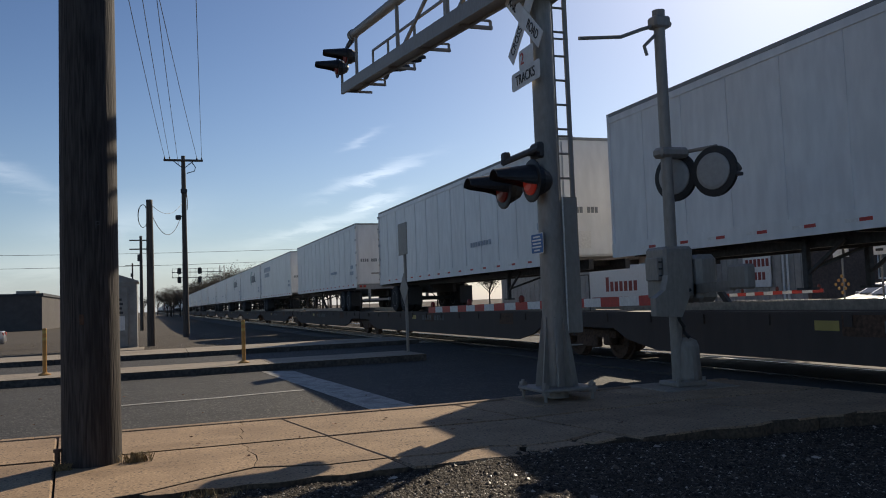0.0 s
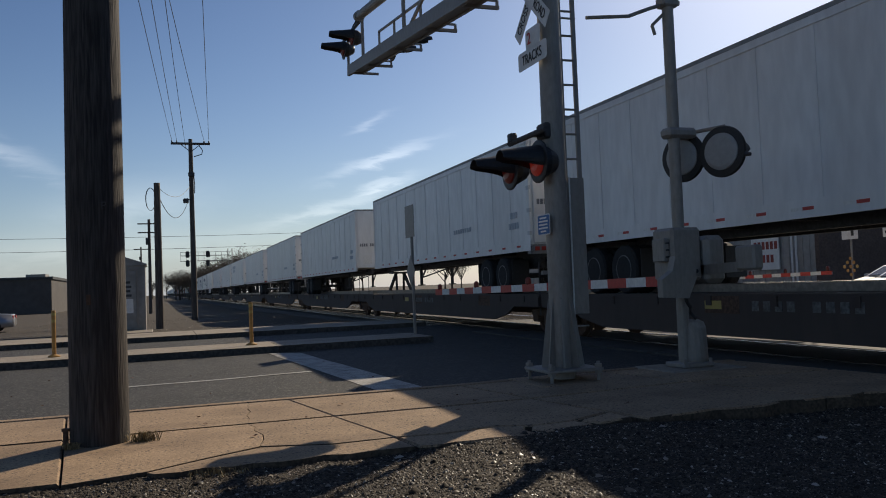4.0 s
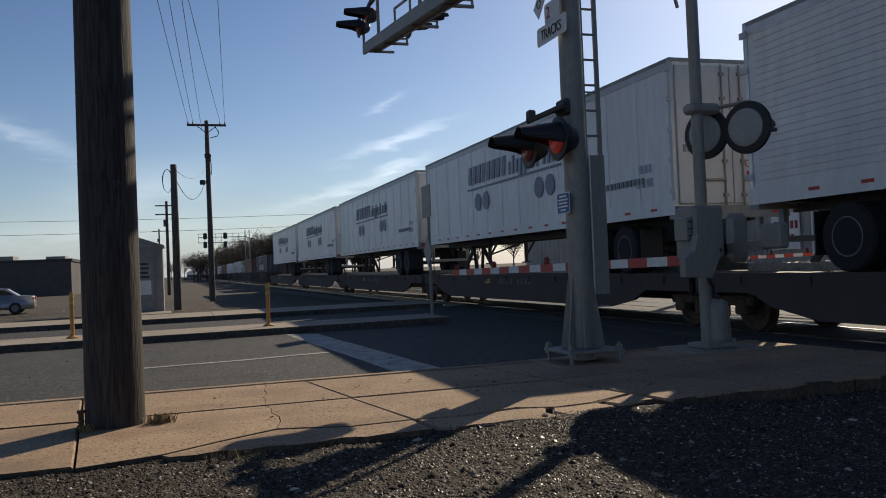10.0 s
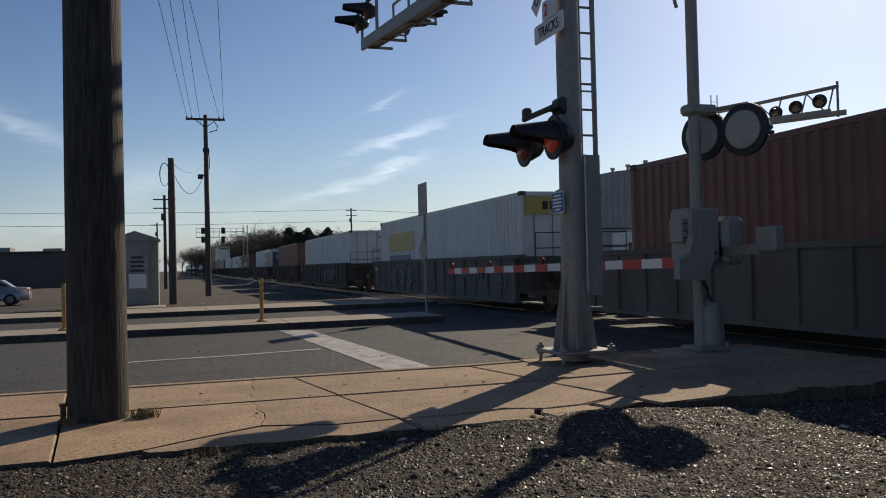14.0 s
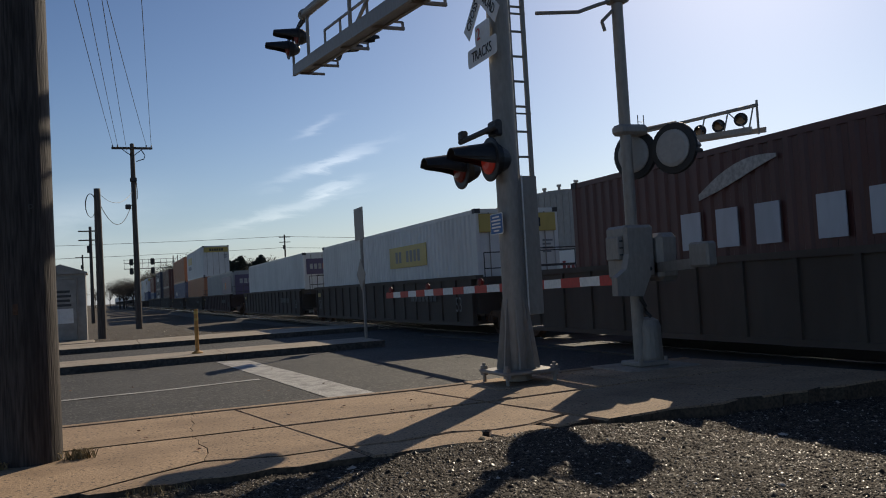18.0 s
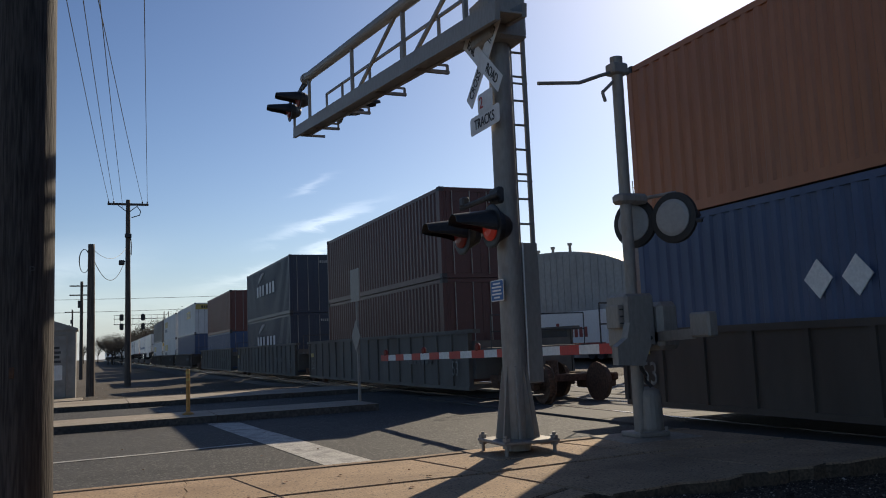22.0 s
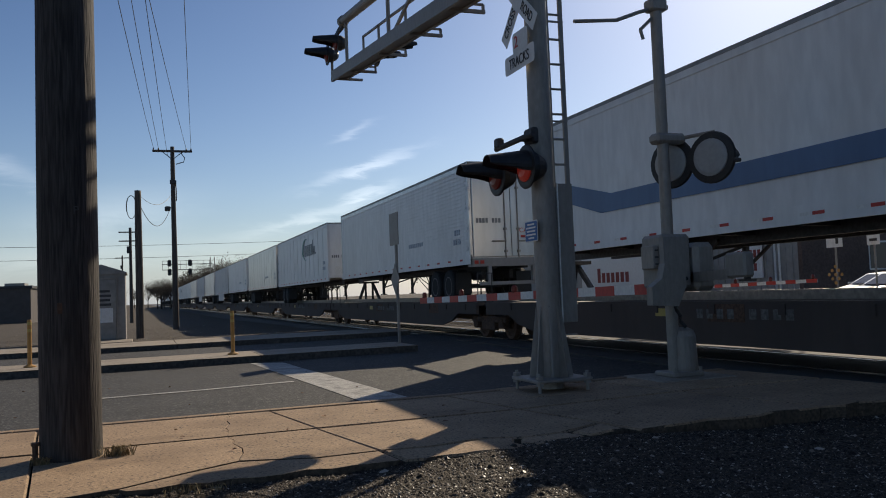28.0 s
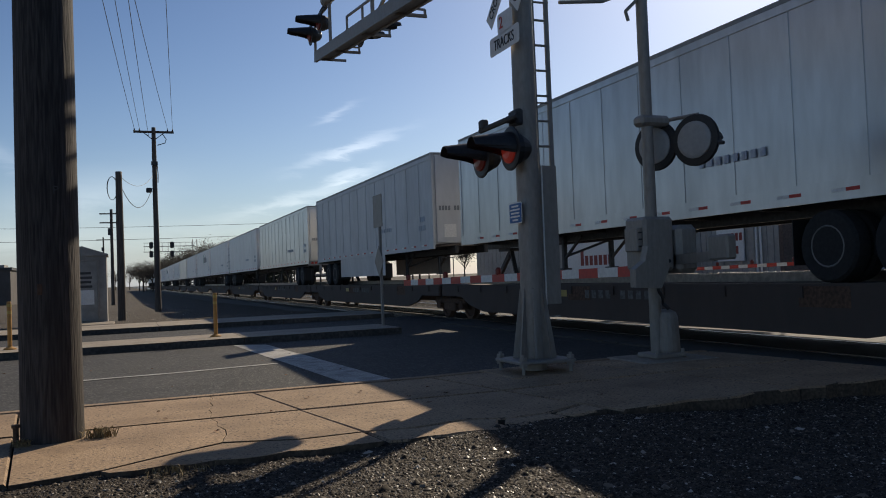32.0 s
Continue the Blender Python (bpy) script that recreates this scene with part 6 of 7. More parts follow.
def scrawl(parent, x, y0, y1, z0, z1, seed):
    """Spray-painted loops along a wagon's near side."""
    rng = random.Random(seed)
    b = bmesh.new()
    y, layer = y1, 0
    while y > y0 + 0.4:
        wd = rng.uniform(0.35, 0.6)
        for stroke in range(6):
            layer += 1
            a0, a1 = rng.uniform(0, 360), rng.uniform(40, 160) * rng.choice((-1, 1))
            cy, cz = y - wd / 2 + rng.uniform(-0.1, 0.1), (z0 + z1) / 2 + rng.uniform(-0.12, 0.12)
            ry, rz = wd * rng.uniform(0.1, 0.7), (z1 - z0) * rng.uniform(0.15, 0.6)
            wid, prev = rng.uniform(0.02, 0.045), None
            for i in range(13):
                an = radians(a0 + a1 * i / 12)
                row = []
                for f in (-wid, wid):
                    row.append(b.verts.new((x - 0.0015 * layer, cy + (ry + f) * math.cos(an), min(z1, max(z0, cz + (rz + f) * math.sin(an))))))
                if prev:
                    b.faces.new((prev[0], prev[1], row[1], row[0]))
                prev = row
        y -= wd * 0.95
    part("scrawl", b, M_SCRAWL, parent, "pale spray-painted scrawl", kind="stuff")


SCRAWLED = {353.6: ((1.0, 4.6), 3), 390.4: ((9.5, 13.0), 7), 413.6: ((3.0, 6.5), 9)}


for i, (u, L, low, high, wmat) in enumerate(TRAIN_B):
    z = TRAIN_Z + (0.22 if u < 550 or 600 < u < 650 else 0.36)
    for level in (low, high):
        if level:
            mat, h, mark, colour = level
            key = ("box", mat.name, L, h, mark)
            ob = placed(key, lambda: make_box(mat, L, h, mark), "%s corrugated steel shipping container in a well car" % colour, "shipping container", "containers on the train")
            MOVERS.append((ob, NEAR_SIDE + 0.08, u, z + LIFT))
            z += h + 0.02
    # every well takes a 53-foot box, a 40-foot one stands in its middle
    well = 16.5
    first = u + L / 2 - well / 2
    prev_end = TRAIN_B[i - 1][0] + TRAIN_B[i - 1][1] / 2 + well / 2 if i else first - 4
    nxt = TRAIN_B[i + 1][0] + TRAIN_B[i + 1][1] / 2 - well / 2 if i + 1 < len(TRAIN_B) else first + well + 4
    half = max(1.0, round(min(first - prev_end, nxt - first - well, 6.4)) / 2)
    length = well + 2 * half
    if u in SCRAWLED:
        car = tagged(well_unit(length, wmat, well), "deep-sided well car with pale spray-painted scrawl", "railway wagon", "wagons of the train")
        (ya, yb), seed = SCRAWLED[u]
        scrawl(car, -0.325, ya + u - first + half, yb + u - first + half, 0.42, 1.25, seed)
    else:
        high_side = 1.54 if 600 < u < 650 else 1.3
        car = placed(("well", wmat.name, length, well, high_side), lambda: well_unit(length, wmat, well, high_side), "deep-sided well car carrying containers", "railway wagon", "wagons of the train")
    MOVERS.append((car, NEAR_SIDE + 0.08, first - half, TRAIN_Z + LIFT))

# ---- the yard beyond the street ----
shed = thing("signal_shed", pose(-1.42, 35.3, -0.42), "small grey metal signal shed with a gabled roof", "shed")
P_SHED = material("shed_paint", (0.3, 0.29, 0.27), 0.6, 0.1, grain=0.1, scale=5, stain=0.4, stain_scale=1.5)
part("wall", box(bmesh.new(), -0.85, 0.85, -0.8, 1.4, 0.0, 2.62), P_SHED, shed)
part("roof", prism(bmesh.new(), [(-0.92, 2.6), (0.92, 2.6), (0.92, 2.66), (0, 2.98), (-0.92, 2.66)], 2.36, Matrix.Translation((0, 1.46, 0)) @ Matrix(((1, 0, 0, 0), (0, 0, -1, 0), (0, 1, 0, 0), (0, 0, 0, 1)))), P_SHED, shed)
door = part("door", box(bmesh.new(), -0.42, 0.52, -0.84, -0.8, 0.12, 2.4, 0.01), P_SHED, shed, "grey steel door with a notice")
bm = bmesh.new()
for x0, x1, z0, z1 in ((-0.48, -0.43, 0.1, 2.46), (0.53, 0.58, 0.1, 2.46), (-0.48, 0.58, 2.41, 2.46)):
    box(bm, x0, x1, -0.86, -0.8, z0, z1)
part("door_frame", bm, M_GALV, door)
for i in range(4):
    bm = box(bmesh.new(), -0.16 - 0.04 * (i % 2), 0.3 + 0.04 * (i % 2), -0.846, -0.842, 1.9 - i * 0.17, 1.99 - i * 0.17)
    part("notice_bar", bm, M_DARKMETAL, door, "dark printed notice bar")
part("notice_panel", box(bmesh.new(), -0.24, 0.4, -0.846, -0.842, 0.75, 1.3), M_SIGN, door, "pale notice panel")
part("handle", box(bmesh.new(), -0.38, -0.32, -0.9, -0.84, 1.15, 1.3, 0.01), M_DARKMETAL, door)
step = part("step_slab", box(bmesh.new(), -0.5, 1.1, -3.2, -0.82, -0.1, 0.08, 0.02), M_KERB, shed, "concrete step slab")


def low_building(name, x0, x1, y0, y1, z0, z1, mat, label):
    root = thing(name, Matrix(), label, "building")
    part("wall", box(bmesh.new(), x0, x1, y0, y1, z0, z1), mat, root)
    part("roof", box(bmesh.new(), x0 - 0.2, x1 + 0.2, y0 - 0.2, y1 + 0.2, z1, z1 + 0.35), M_DARKMETAL, root, "dark flat roof edge")
    return root


P_WALL_L = material("far_block_wall", (0.1, 0.09, 0.085), 0.85, grain=0.1, scale=1.5, stain=0.4, stain_scale=0.2)
warehouse = low_building("warehouse", -80, -13.2, 118, 150, -1.6, 3.55, P_WALL_L, "long low dark warehouse behind the dirt yard")
for i in range(6):
    x = -70 + i * 9.5
    w = part("loading_door", box(bmesh.new(), x, x + 3.2, 117.9, 118.0, -1.2, 2.0), P_WALL_L, warehouse, "dark loading door")
for x, w_, h in ((-26, 5, 0.7), (-17, 2.4, 0.5), (-44, 3.5, 0.9)):
    part("roof_unit", box(bmesh.new(), x, x + w_, 124, 128, 3.9, 3.9 + h), M_GALV, warehouse, "rooftop air unit")


def sedan(m, body, label, suv=False):
    """A parked car; x runs along it, nose at +x."""
    root = thing("car", m, label, "car")
    L, Wd, roof = 4.7, 1.82, 1.75 if suv else 1.44
    hood, belt = (1.1, 1.1) if suv else (0.92, 0.95)
    prof = [(-2.35, 0.35), (-2.33, 0.72), (-2.25, belt - 0.02), (-1.55, belt + 0.03), (-1.0 if not suv else -2.1, roof - 0.07), (-0.35, roof), (0.25, roof - 0.05), (1.05, belt + 0.04), (2.0, hood - 0.1), (2.3, 0.68), (2.35, 0.35)]
    if suv:
        prof = [(-2.35, 0.4), (-2.35, 0.9), (-2.28, belt), (-2.1, roof - 0.1), (-1.6, roof), (0.1, roof), (0.4, roof - 0.06), (1.1, belt + 0.05), (2.1, hood - 0.05), (2.35, 0.8), (2.35, 0.4)]
    b = bmesh.new()
    rows = []
    for x, z in prof:
        top = max(0.0, (z - belt) / (roof - belt))
        w = Wd / 2 - 0.2 * top
        rows.append([b.verts.new((x, y, zz)) for y, zz in ((-w, z), (w, z))])
    lo = [[b.verts.new((x, s * Wd / 2 * 0.98, 0.25)) for s in (-1, 1)] for x in (-2.3, 2.3)]
    ring = [lo[0]] + rows + [lo[1]]
    for p, q in zip(ring, ring[1:]):
        b.faces.new((p[0], q[0], q[1], p[1]))
    b.faces.new([r[0] for r in ring][::-1])
    b.faces.new([r[1] for r in ring])
    b.faces.new((lo[0][0], lo[0][1], lo[1][1], lo[1][0]))
    bmesh.ops.bevel(b, geom=[e for e in b.edges if e.calc_face_angle(0) > 0.25], offset=0.05, segments=2, affect="EDGES")
    part("body", b, body, root, smooth=True)
    for s in (-1, 1):
        y = s * (Wd / 2 - 0.09)
        xs = (-1.45, -0.95, 0.1, 0.85) if not suv else (-2.0, -1.85, 0.05, 0.95)
        pts = [(xs[0], belt + 0.07), (xs[1], roof - 0.13), (xs[2], roof - 0.12), (xs[3], belt + 0.07)]
        bm2 = prism(bmesh.new(), pts, 0.06, Matrix.Translation((0, y + 0.03 + (0.02 if s > 0 else -0.02), 0)) @ Matrix(((1, 0, 0, 0), (0, 0, -1, 0), (0, 1, 0, 0), (0, 0, 0, 1))))
        part("side_window", bm2, M_GLASS, root, "dark side windows")
    bm2 = bmesh.new()
    vs = [bm2.verts.new(p) for p in ((1.02 if not suv else 1.07, -0.7, belt + 0.06), (1.02 if not suv else 1.07, 0.7, belt + 0.06), (0.32 if not suv else 0.47, 0.6, roof - 0.1), (0.32 if not suv else 0.47, -0.6, roof - 0.1))]
    ws = [bm2.verts.new((v.co.x + 0.03, v.co.y, v.co.z + 0.03)) for v in vs]
    bm2.faces.new(ws)
    bm2.faces.new(vs[::-1])
    for i in range(4):
        bm2.faces.new((vs[i], vs[(i + 1) % 4], ws[(i + 1) % 4], ws[i]))
    part("windscreen", bm2, M_GLASS, root, "dark windscreen")
    for x in (-1.45, 1.45):
        for s in (-1, 1):
            mm = Matrix.Translation((x, s * (Wd / 2 - 0.1), 0.32)) @ Matrix.Rotation(radians(90), 4, "X")
            t = part("wheel", turned(bmesh.new(), [(0.18, -0.11), (0.3, -0.11), (0.32, -0.07), (0.32, 0.07), (0.3, 0.11), (0.18, 0.11)], 20, mm), M_TYRE, root, "black tyre")
            part("rim", turned(bmesh.new(), [(0.19, -0.115), (0.05, -0.09), (0.05, 0.09), (0.19, 0.115)], 14, mm), M_RIM, t, "alloy rim")
    for s in (-1, 1):
        part("headlight", box(bmesh.new(), 2.2, 2.33, s * 0.62 - 0.16, s * 0.62 + 0.16, 0.62, 0.76, 0.03), M_WHITE, root, "clear headlight")
        part("tail_light", box(bmesh.new(), -2.36, -2.26, s * 0.68 - 0.14, s * 0.68 + 0.14, 0.7, 0.88, 0.03), M_RED, root, "red tail light")
        part("mirror", box(bmesh.new(), 0.75, 0.9, s * 0.98 - 0.09, s * 0.98 + 0.09, belt + 0.02, belt + 0.16, 0.03), body, root)
    return root


P_CAR_SILVER = material("silver_car_paint", (0.36, 0.36, 0.37), 0.3, 0.6, grain=0.03, scale=4, coat=0.6)
P_CAR_GREY = material("grey_car_paint", (0.3, 0.31, 0.32), 0.3, 0.5, grain=0.03, scale=4, coat=0.6)
sedan(pose(-9.9, 50.5, -0.68, 0, 0, 183), P_CAR_SILVER, "silver sedan parked on the dirt yard")

# signal bridge over the tracks
bridge = thing("signal_bridge", pose(0, 147, -0.9), "black signal cantilever with lattice mast over the tracks", "railway signal")
bm = bmesh.new()
for dx in (-0.35, 0.35):
    for dy in (-0.35, 0.35):
        rod(bm, (11.6 + dx, dy, 0), (11.6 + dx, dy, 9.4), 0.05, seg=6)
part("mast", bm, M_GALV, bridge)
for i in range(9):
    bm = bmesh.new()
    s = -1 if i % 2 else 1
    beam(bm, (11.6 - 0.35 * s, -0.35, 0.3 + i), (11.6 + 0.35 * s, -0.35, 1.3 + i), 0.06, 0.06)
    part("lattice", bm, M_GALV, bridge)
for z in (7.4, 8.3):
    bm = bmesh.new()
    beam(bm, (3.4, 0, z), (11.6, 0, z), 0.1, 0.1)
    part("truss_chord", bm, M_DARKMETAL, bridge)
for i in range(9):
    bm = bmesh.new()
    beam(bm, (3.5 + i * 0.95, 0, 7.4), (3.5 + i * 0.95, 0, 8.9), 0.05, 0.05)
    part("truss_post", bm, M_DARKMETAL, bridge)
bm = bmesh.new()
beam(bm, (3.4, 0, 8.9), (11.6, 0, 8.9), 0.05, 0.05)
part("walkway_rail", bm, M_DARKMETAL, bridge)
for x in (4.6, 7.9):
    for z in (7.0, 8.5):
        bm = bmesh.new()
        box(bm, x - 0.32, x + 0.32, -0.3, -0.1, z - 0.55, z + 0.55, 0.15)
        part("signal_head", bm, M_BLACK, bridge, "black signal head")

# ---- beyond the tracks ----
P_WALL_G = material("grey_metal_wall", (0.33, 0.32, 0.3), 0.6, 0.1, grain=0.08, scale=3, stain=0.35, stain_scale=0.5)
P_WALL_D = material("dark_brick_wall", (0.12, 0.085, 0.07), 0.85, grain=0.2, scale=8, stain=0.4, stain_scale=0.4)
arched = thing("arched_building", pose(35.0, 64.0, -0.4), "grey arched-roof metal warehouse beyond the tracks", "building")
pts = [(-17, 0), (17, 0)] + [(17 * math.cos(radians(a)), 4.6 + 4.2 * math.sin(radians(a))) for a in range(0, 181, 9)]
bm = prism(bmesh.new(), pts, 40, Matrix(((0, 0, 1, 0), (1, 0, 0, 0), (0, 1, 0, 0), (0, 0, 0, 1))))
part("wall", bm, P_WALL_G, arched)
for i in range(33):
    y = -16 + i
    h = 4.6 + 4.2 * math.sqrt(max(0, 1 - (y / 17) ** 2))
    part("wall_rib", box(bmesh.new(), -0.03, 0.0, y - 0.03, y + 0.03, 0.2, h - 0.25), P_WALL_G, arched)
for y in (-4, -1.2, 1.4):
    bm = turned(bmesh.new(), [(0.12, 0), (0.12, 0.9), (0.2, 0.92), (0.2, 1.1)], 10, Matrix.Translation((2.0, y, 8.4)))
    part("roof_vent", bm, M_GALV, arched, "steel roof vent")

plant = thing("flat_roof_building", Matrix(), "flat-roofed grey and dark brick industrial building", "building")
part("metal_wall", box(bmesh.new(), 35.0, 35.3, 37.5, 47.5, -0.5, 5.7), P_WALL_G, plant)
for i in range(18):
    y = 37.9 + i * 0.54
    part("wall_rib", box(bmesh.new(), 34.96, 35.0, y - 0.03, y + 0.03, -0.3, 5.5), P_WALL_G, plant)
part("brick_wall", box(bmesh.new(), 35.02, 95.0, 37.2, 37.5, -0.5, 5.8), P_WALL_D, plant)
part("roof", box(bmesh.new(), 35.3, 95, 37.5, 60, 5.2, 5.6), M_DARKMETAL, plant)
part("parapet_step", box(bmesh.new(), 52.0, 60.0, 37.15, 37.45, 5.8, 6.7), P_WALL_D, plant)
for x, y, h in ((35.8, 42.5, 1.2), (44.5, 40, 0.7), (51.2, 39, 1.6)):
    part("roof_vent", turned(bmesh.new(), [(0.12, 0), (0.12, h), (0.18, h), (0.18, h + 0.15)], 10, Matrix.Translation((x, y, 5.6))), M_GALV, plant)
for dy in (0.0, 0.35):
    part("downpipe", rod(bmesh.new(), (34.85, 38.8 + dy, 0.0), (34.85, 38.8 + dy, 4.4), 0.06, seg=8), M_SIGN, plant, "white downpipe")
for x in (40, 44, 48.5, 55, 60):
    w = part("window", box(bmesh.new(), x, x + 1.6, 37.14, 37.2, 1.4, 2.9), M_GLASS, plant, "dark window")
    part("window_frame", box(bmesh.new(), x - 0.08, x + 1.68, 37.165, 37.19, 1.3, 3.0), M_SIGN, w)
wall_sign = thing("wall_sign", pose(34.9, 41.4, 2.2), "white wall sign with dark red lettering bars", "sign")
part("panel", box(bmesh.new(), -0.08, 0.0, -1.2, 1.2, -1.1, 1.1), M_SIGN, wall_sign)
P_SIGN_RED = material("sign_dark_red", (0.25, 0.04, 0.03), 0.6)
for r_, (z, n) in enumerate(((0.35, 6), (-0.45, 5))):
    for i in range(n):
        part("letter_bar", box(bmesh.new(), -0.095, -0.08, 0.95 - i * 0.36 - 0.24, 0.95 - i * 0.36, z - 0.22, z + 0.25), P_SIGN_RED, wall_sign)

van = thing("parked_box_trailer", pose(31.5, 47.0, -0.4), "white box trailer with dark red lettering bars, parked", "trailer")
part("body", box(bmesh.new(), 0, 2.5, 0, 9.0, 0.9, 3.4, 0.03), M_SIGN, van)
for i in range(7):
    part("letter_bar", box(bmesh.new(), -0.012, 0.0, 6.2 - i * 0.62, 6.2 - i * 0.62 + 0.42, 1.6, 2.3 + (0.35 if i == 0 else 0)), P_SIGN_RED, van)
part("stripe", box(bmesh.new(), -0.01, 0.0, 0.3, 8.7, 1.05, 1.2), P_SIGN_RED, van)
for y in (1.2, 2.3):
    part("wheel", turned(bmesh.new(), [(0.2, -0.14), (0.47, -0.14), (0.5, 0), (0.47, 0.14), (0.2, 0.14)], 16, Matrix.Translation((0.25, y, 0.5)) @ Matrix.Rotation(radians(90), 4, "Y")), M_TYRE, van)
part("underframe", box(bmesh.new(), 0.4, 2.1, 0.2, 8.8, 0.6, 0.9), M_DARKMETAL, van)
part("landing_leg", box(bmesh.new(), 0.4, 0.55, 7.2, 7.35, 0.0, 0.7), M_DARKMETAL, van)

FGX = 17.6
far_gate = thing("crossing_gate", pose(FGX, 23.6, -0.3), "lowered gate arm and lights across the far lane", "crossing gate")
part("mast", rod(bmesh.new(), (0, 0, 0), (0, 0, 4.0), 0.065, seg=14), M_GALV, far_gate)
part("mechanism", box(bmesh.new(), -0.2, 0.3, -0.2, 0.25, 0.9, 1.5, 0.04), M_GALV, far_gate)
a, b_ = Vector((0.0, -0.2, 1.12)), Vector((0.0, -5.4, 1.2))
arm = part("arm", beam(bmesh.new(), a, b_, 0.03, 0.1), M_WHITE, far_gate, "white gate arm")
for i in range(0, 13, 2):
    part("red_band", beam(bmesh.new(), a.lerp(b_, i / 13), a.lerp(b_, (i + 1) / 13), 0.036, 0.107), M_RED, arm)
for k in (0.35, 0.65, 0.97):
    part("arm_lamp", turned(bmesh.new(), [(0.03, 0), (0.05, 0.02), (0.05, 0.1), (0.02, 0.14)], 10, Matrix.Translation(a.lerp(b_, k) + Vector((0, 0, 0.05)))), M_LAMP_DIM, arm)
part("crossarm", rod(bmesh.new(), (0, -0.5, 2.6), (0, 0.5, 2.6), 0.03, seg=8), M_GALV, far_gate)
for y in (-0.4, 0.4):
    flasher(far_gate, 0.15, y, 2.35, FACE_EAST, False)
    flasher(far_gate, -0.15, y, 2.35, FACE_WEST, True)

far_mast = thing("cantilever_signal", pose(18.6, 25.6, -0.3), "second cantilever mast with lights over the far lane", "crossing signal")
part("mast", rod(bmesh.new(), (0, 0, 0), (0, 0, 6.6), 0.11, seg=16), M_GALV, far_mast)
for x in (-0.28, 0.28):
    part("arm_beam", beam(bmesh.new(), (x, 0.5, 5.95), (x, -6.0, 5.45), 0.06, 0.16), M_GALV, far_mast)
part("top_tube", rod(bmesh.new(), (0, 0.3, 6.5), (0, -6.0, 6.2), 0.06, seg=12), M_GALV, far_mast)
for i in range(6):
    y = -0.4 - i * 1.1
    part("upright", beam(bmesh.new(), (-0.28, y, 5.9 + y * 0.077), (-0.05, y, 6.48 + y * 0.05), 0.03, 0.04), M_GALV, far_mast)
    if i % 2 == 0:
        part("diagonal", beam(bmesh.new(), (-0.28, y - 1.0, 5.85 + y * 0.077), (-0.05, y, 6.45 + y * 0.05), 0.03, 0.03), M_GALV, far_mast)
part("end_frame", beam(bmesh.new(), (0, -6.0, 5.3), (0, -6.0, 6.35), 0.05, 0.05), M_GALV, far_mast)
for y in (-3.6, -4.5, -5.5):
    flasher(far_mast, -0.2, y, 5.85, Matrix.Rotation(radians(35), 4, "Z") @ FACE_WEST, False, size=0.95, hood=0.14)
# sun glow in the far lenses, put into a pale amber base colour
M_LENS_SUN_GLOW = material("sunlit_amber_lens", (0.36, 0.24, 0.14), 0.35, grain=0.1, scale=20)
for ob in far_mast.children_recursive:
    if ob.name.startswith("lens"):
        ob.data.materials[0] = M_LENS_SUN_GLOW
bm = bmesh.new()
for x in (0.14, 0.4):
    rod(bm, (x, 0.2, 1.8), (x, 0.2, 7.2), 0.02, seg=6)
part("ladder_rail", bm, M_GALV, far_mast)
for i in range(16):
    part("rung", rod(bmesh.new(), (0.14, 0.2, 2.0 + i * 0.33), (0.4, 0.2, 2.0 + i * 0.33), 0.012, seg=5), M_GALV, far_mast)

keep = thing("traffic_sign", pose(19.2, 19.1, -0.3), "white sign with a black arrow above yellow reflectors", "road sign")
part("post", rod(bmesh.new(), (0.03, 0, 0), (0.03, 0, 3.0), 0.03, seg=8), M_GALV, keep)
panel = part("sign_panel", box(bmesh.new(), -0.02, 0.0, -0.3, 0.3, 2.15, 2.95, 0.003), M_SIGN, keep)
yz_plate("arrow", [(-0.16, 2.25), (-0.06, 2.25), (-0.06, 2.5), (-0.12, 2.62), (-0.12, 2.7), (-0.02, 2.7), (-0.16, 2.88), (-0.28, 2.7), (-0.2, 2.7), (-0.2, 2.58), (-0.16, 2.5)], -0.026, 0.004, M_INK, panel)
yz_plate("island_mark", [(0.06, 2.5), (0.2, 2.5), (0.2, 2.75), (0.13, 2.8), (0.06, 2.75)], -0.026, 0.004, M_INK, panel)
for i in range(9):
    an = i % 3 - 1, i // 3 - 1
    yy, zz = (an[0] + an[1]) * 0.12, 1.35 + (an[0] - an[1]) * 0.12
    part("reflector", turned(bmesh.new(), [(0.05, 0), (0.05, 0.012)], 12, Matrix.Translation((-0.03, yy, zz)) @ FACE_WEST), M_YELLOW, keep, "round yellow reflector")
speed = thing("traffic_sign", pose(20.6, 19.0, -0.3), "white rectangular sign on a post past the crossing", "road sign")
part("post", rod(bmesh.new(), (0.03, 0, 0), (0.03, 0, 3.0), 0.03, seg=8), M_GALV, speed)
pan = part("sign_panel", box(bmesh.new(), -0.02, 0.0, -0.23, 0.23, 2.2, 2.95, 0.003), M_SIGN, speed)
for z in (2.35, 2.55, 2.75):
    part("printed_line", box(bmesh.new(), -0.026, -0.02, -0.14, 0.14, z - 0.04, z + 0.04), M_INK, pan)
sedan(pose(23.4, 20.4, -0.34, 0, 0, 180), P_CAR_GREY, "grey sports utility car waiting at the far gate", suv=False)
sedan(pose(26.5, 23.9, -0.34, 0, 0, 180), P_CAR_SILVER, "silver car waiting in the outer lane")


# ---- trees ----
M_BARK = material("bark", (0.06, 0.045, 0.035), 0.9, grain=0.3, scale=6)
M_LEAF = material("autumn_leaves", (0.1, 0.08, 0.056), 0.8, per_object=0.2, grain=0.4, scale=0.8)
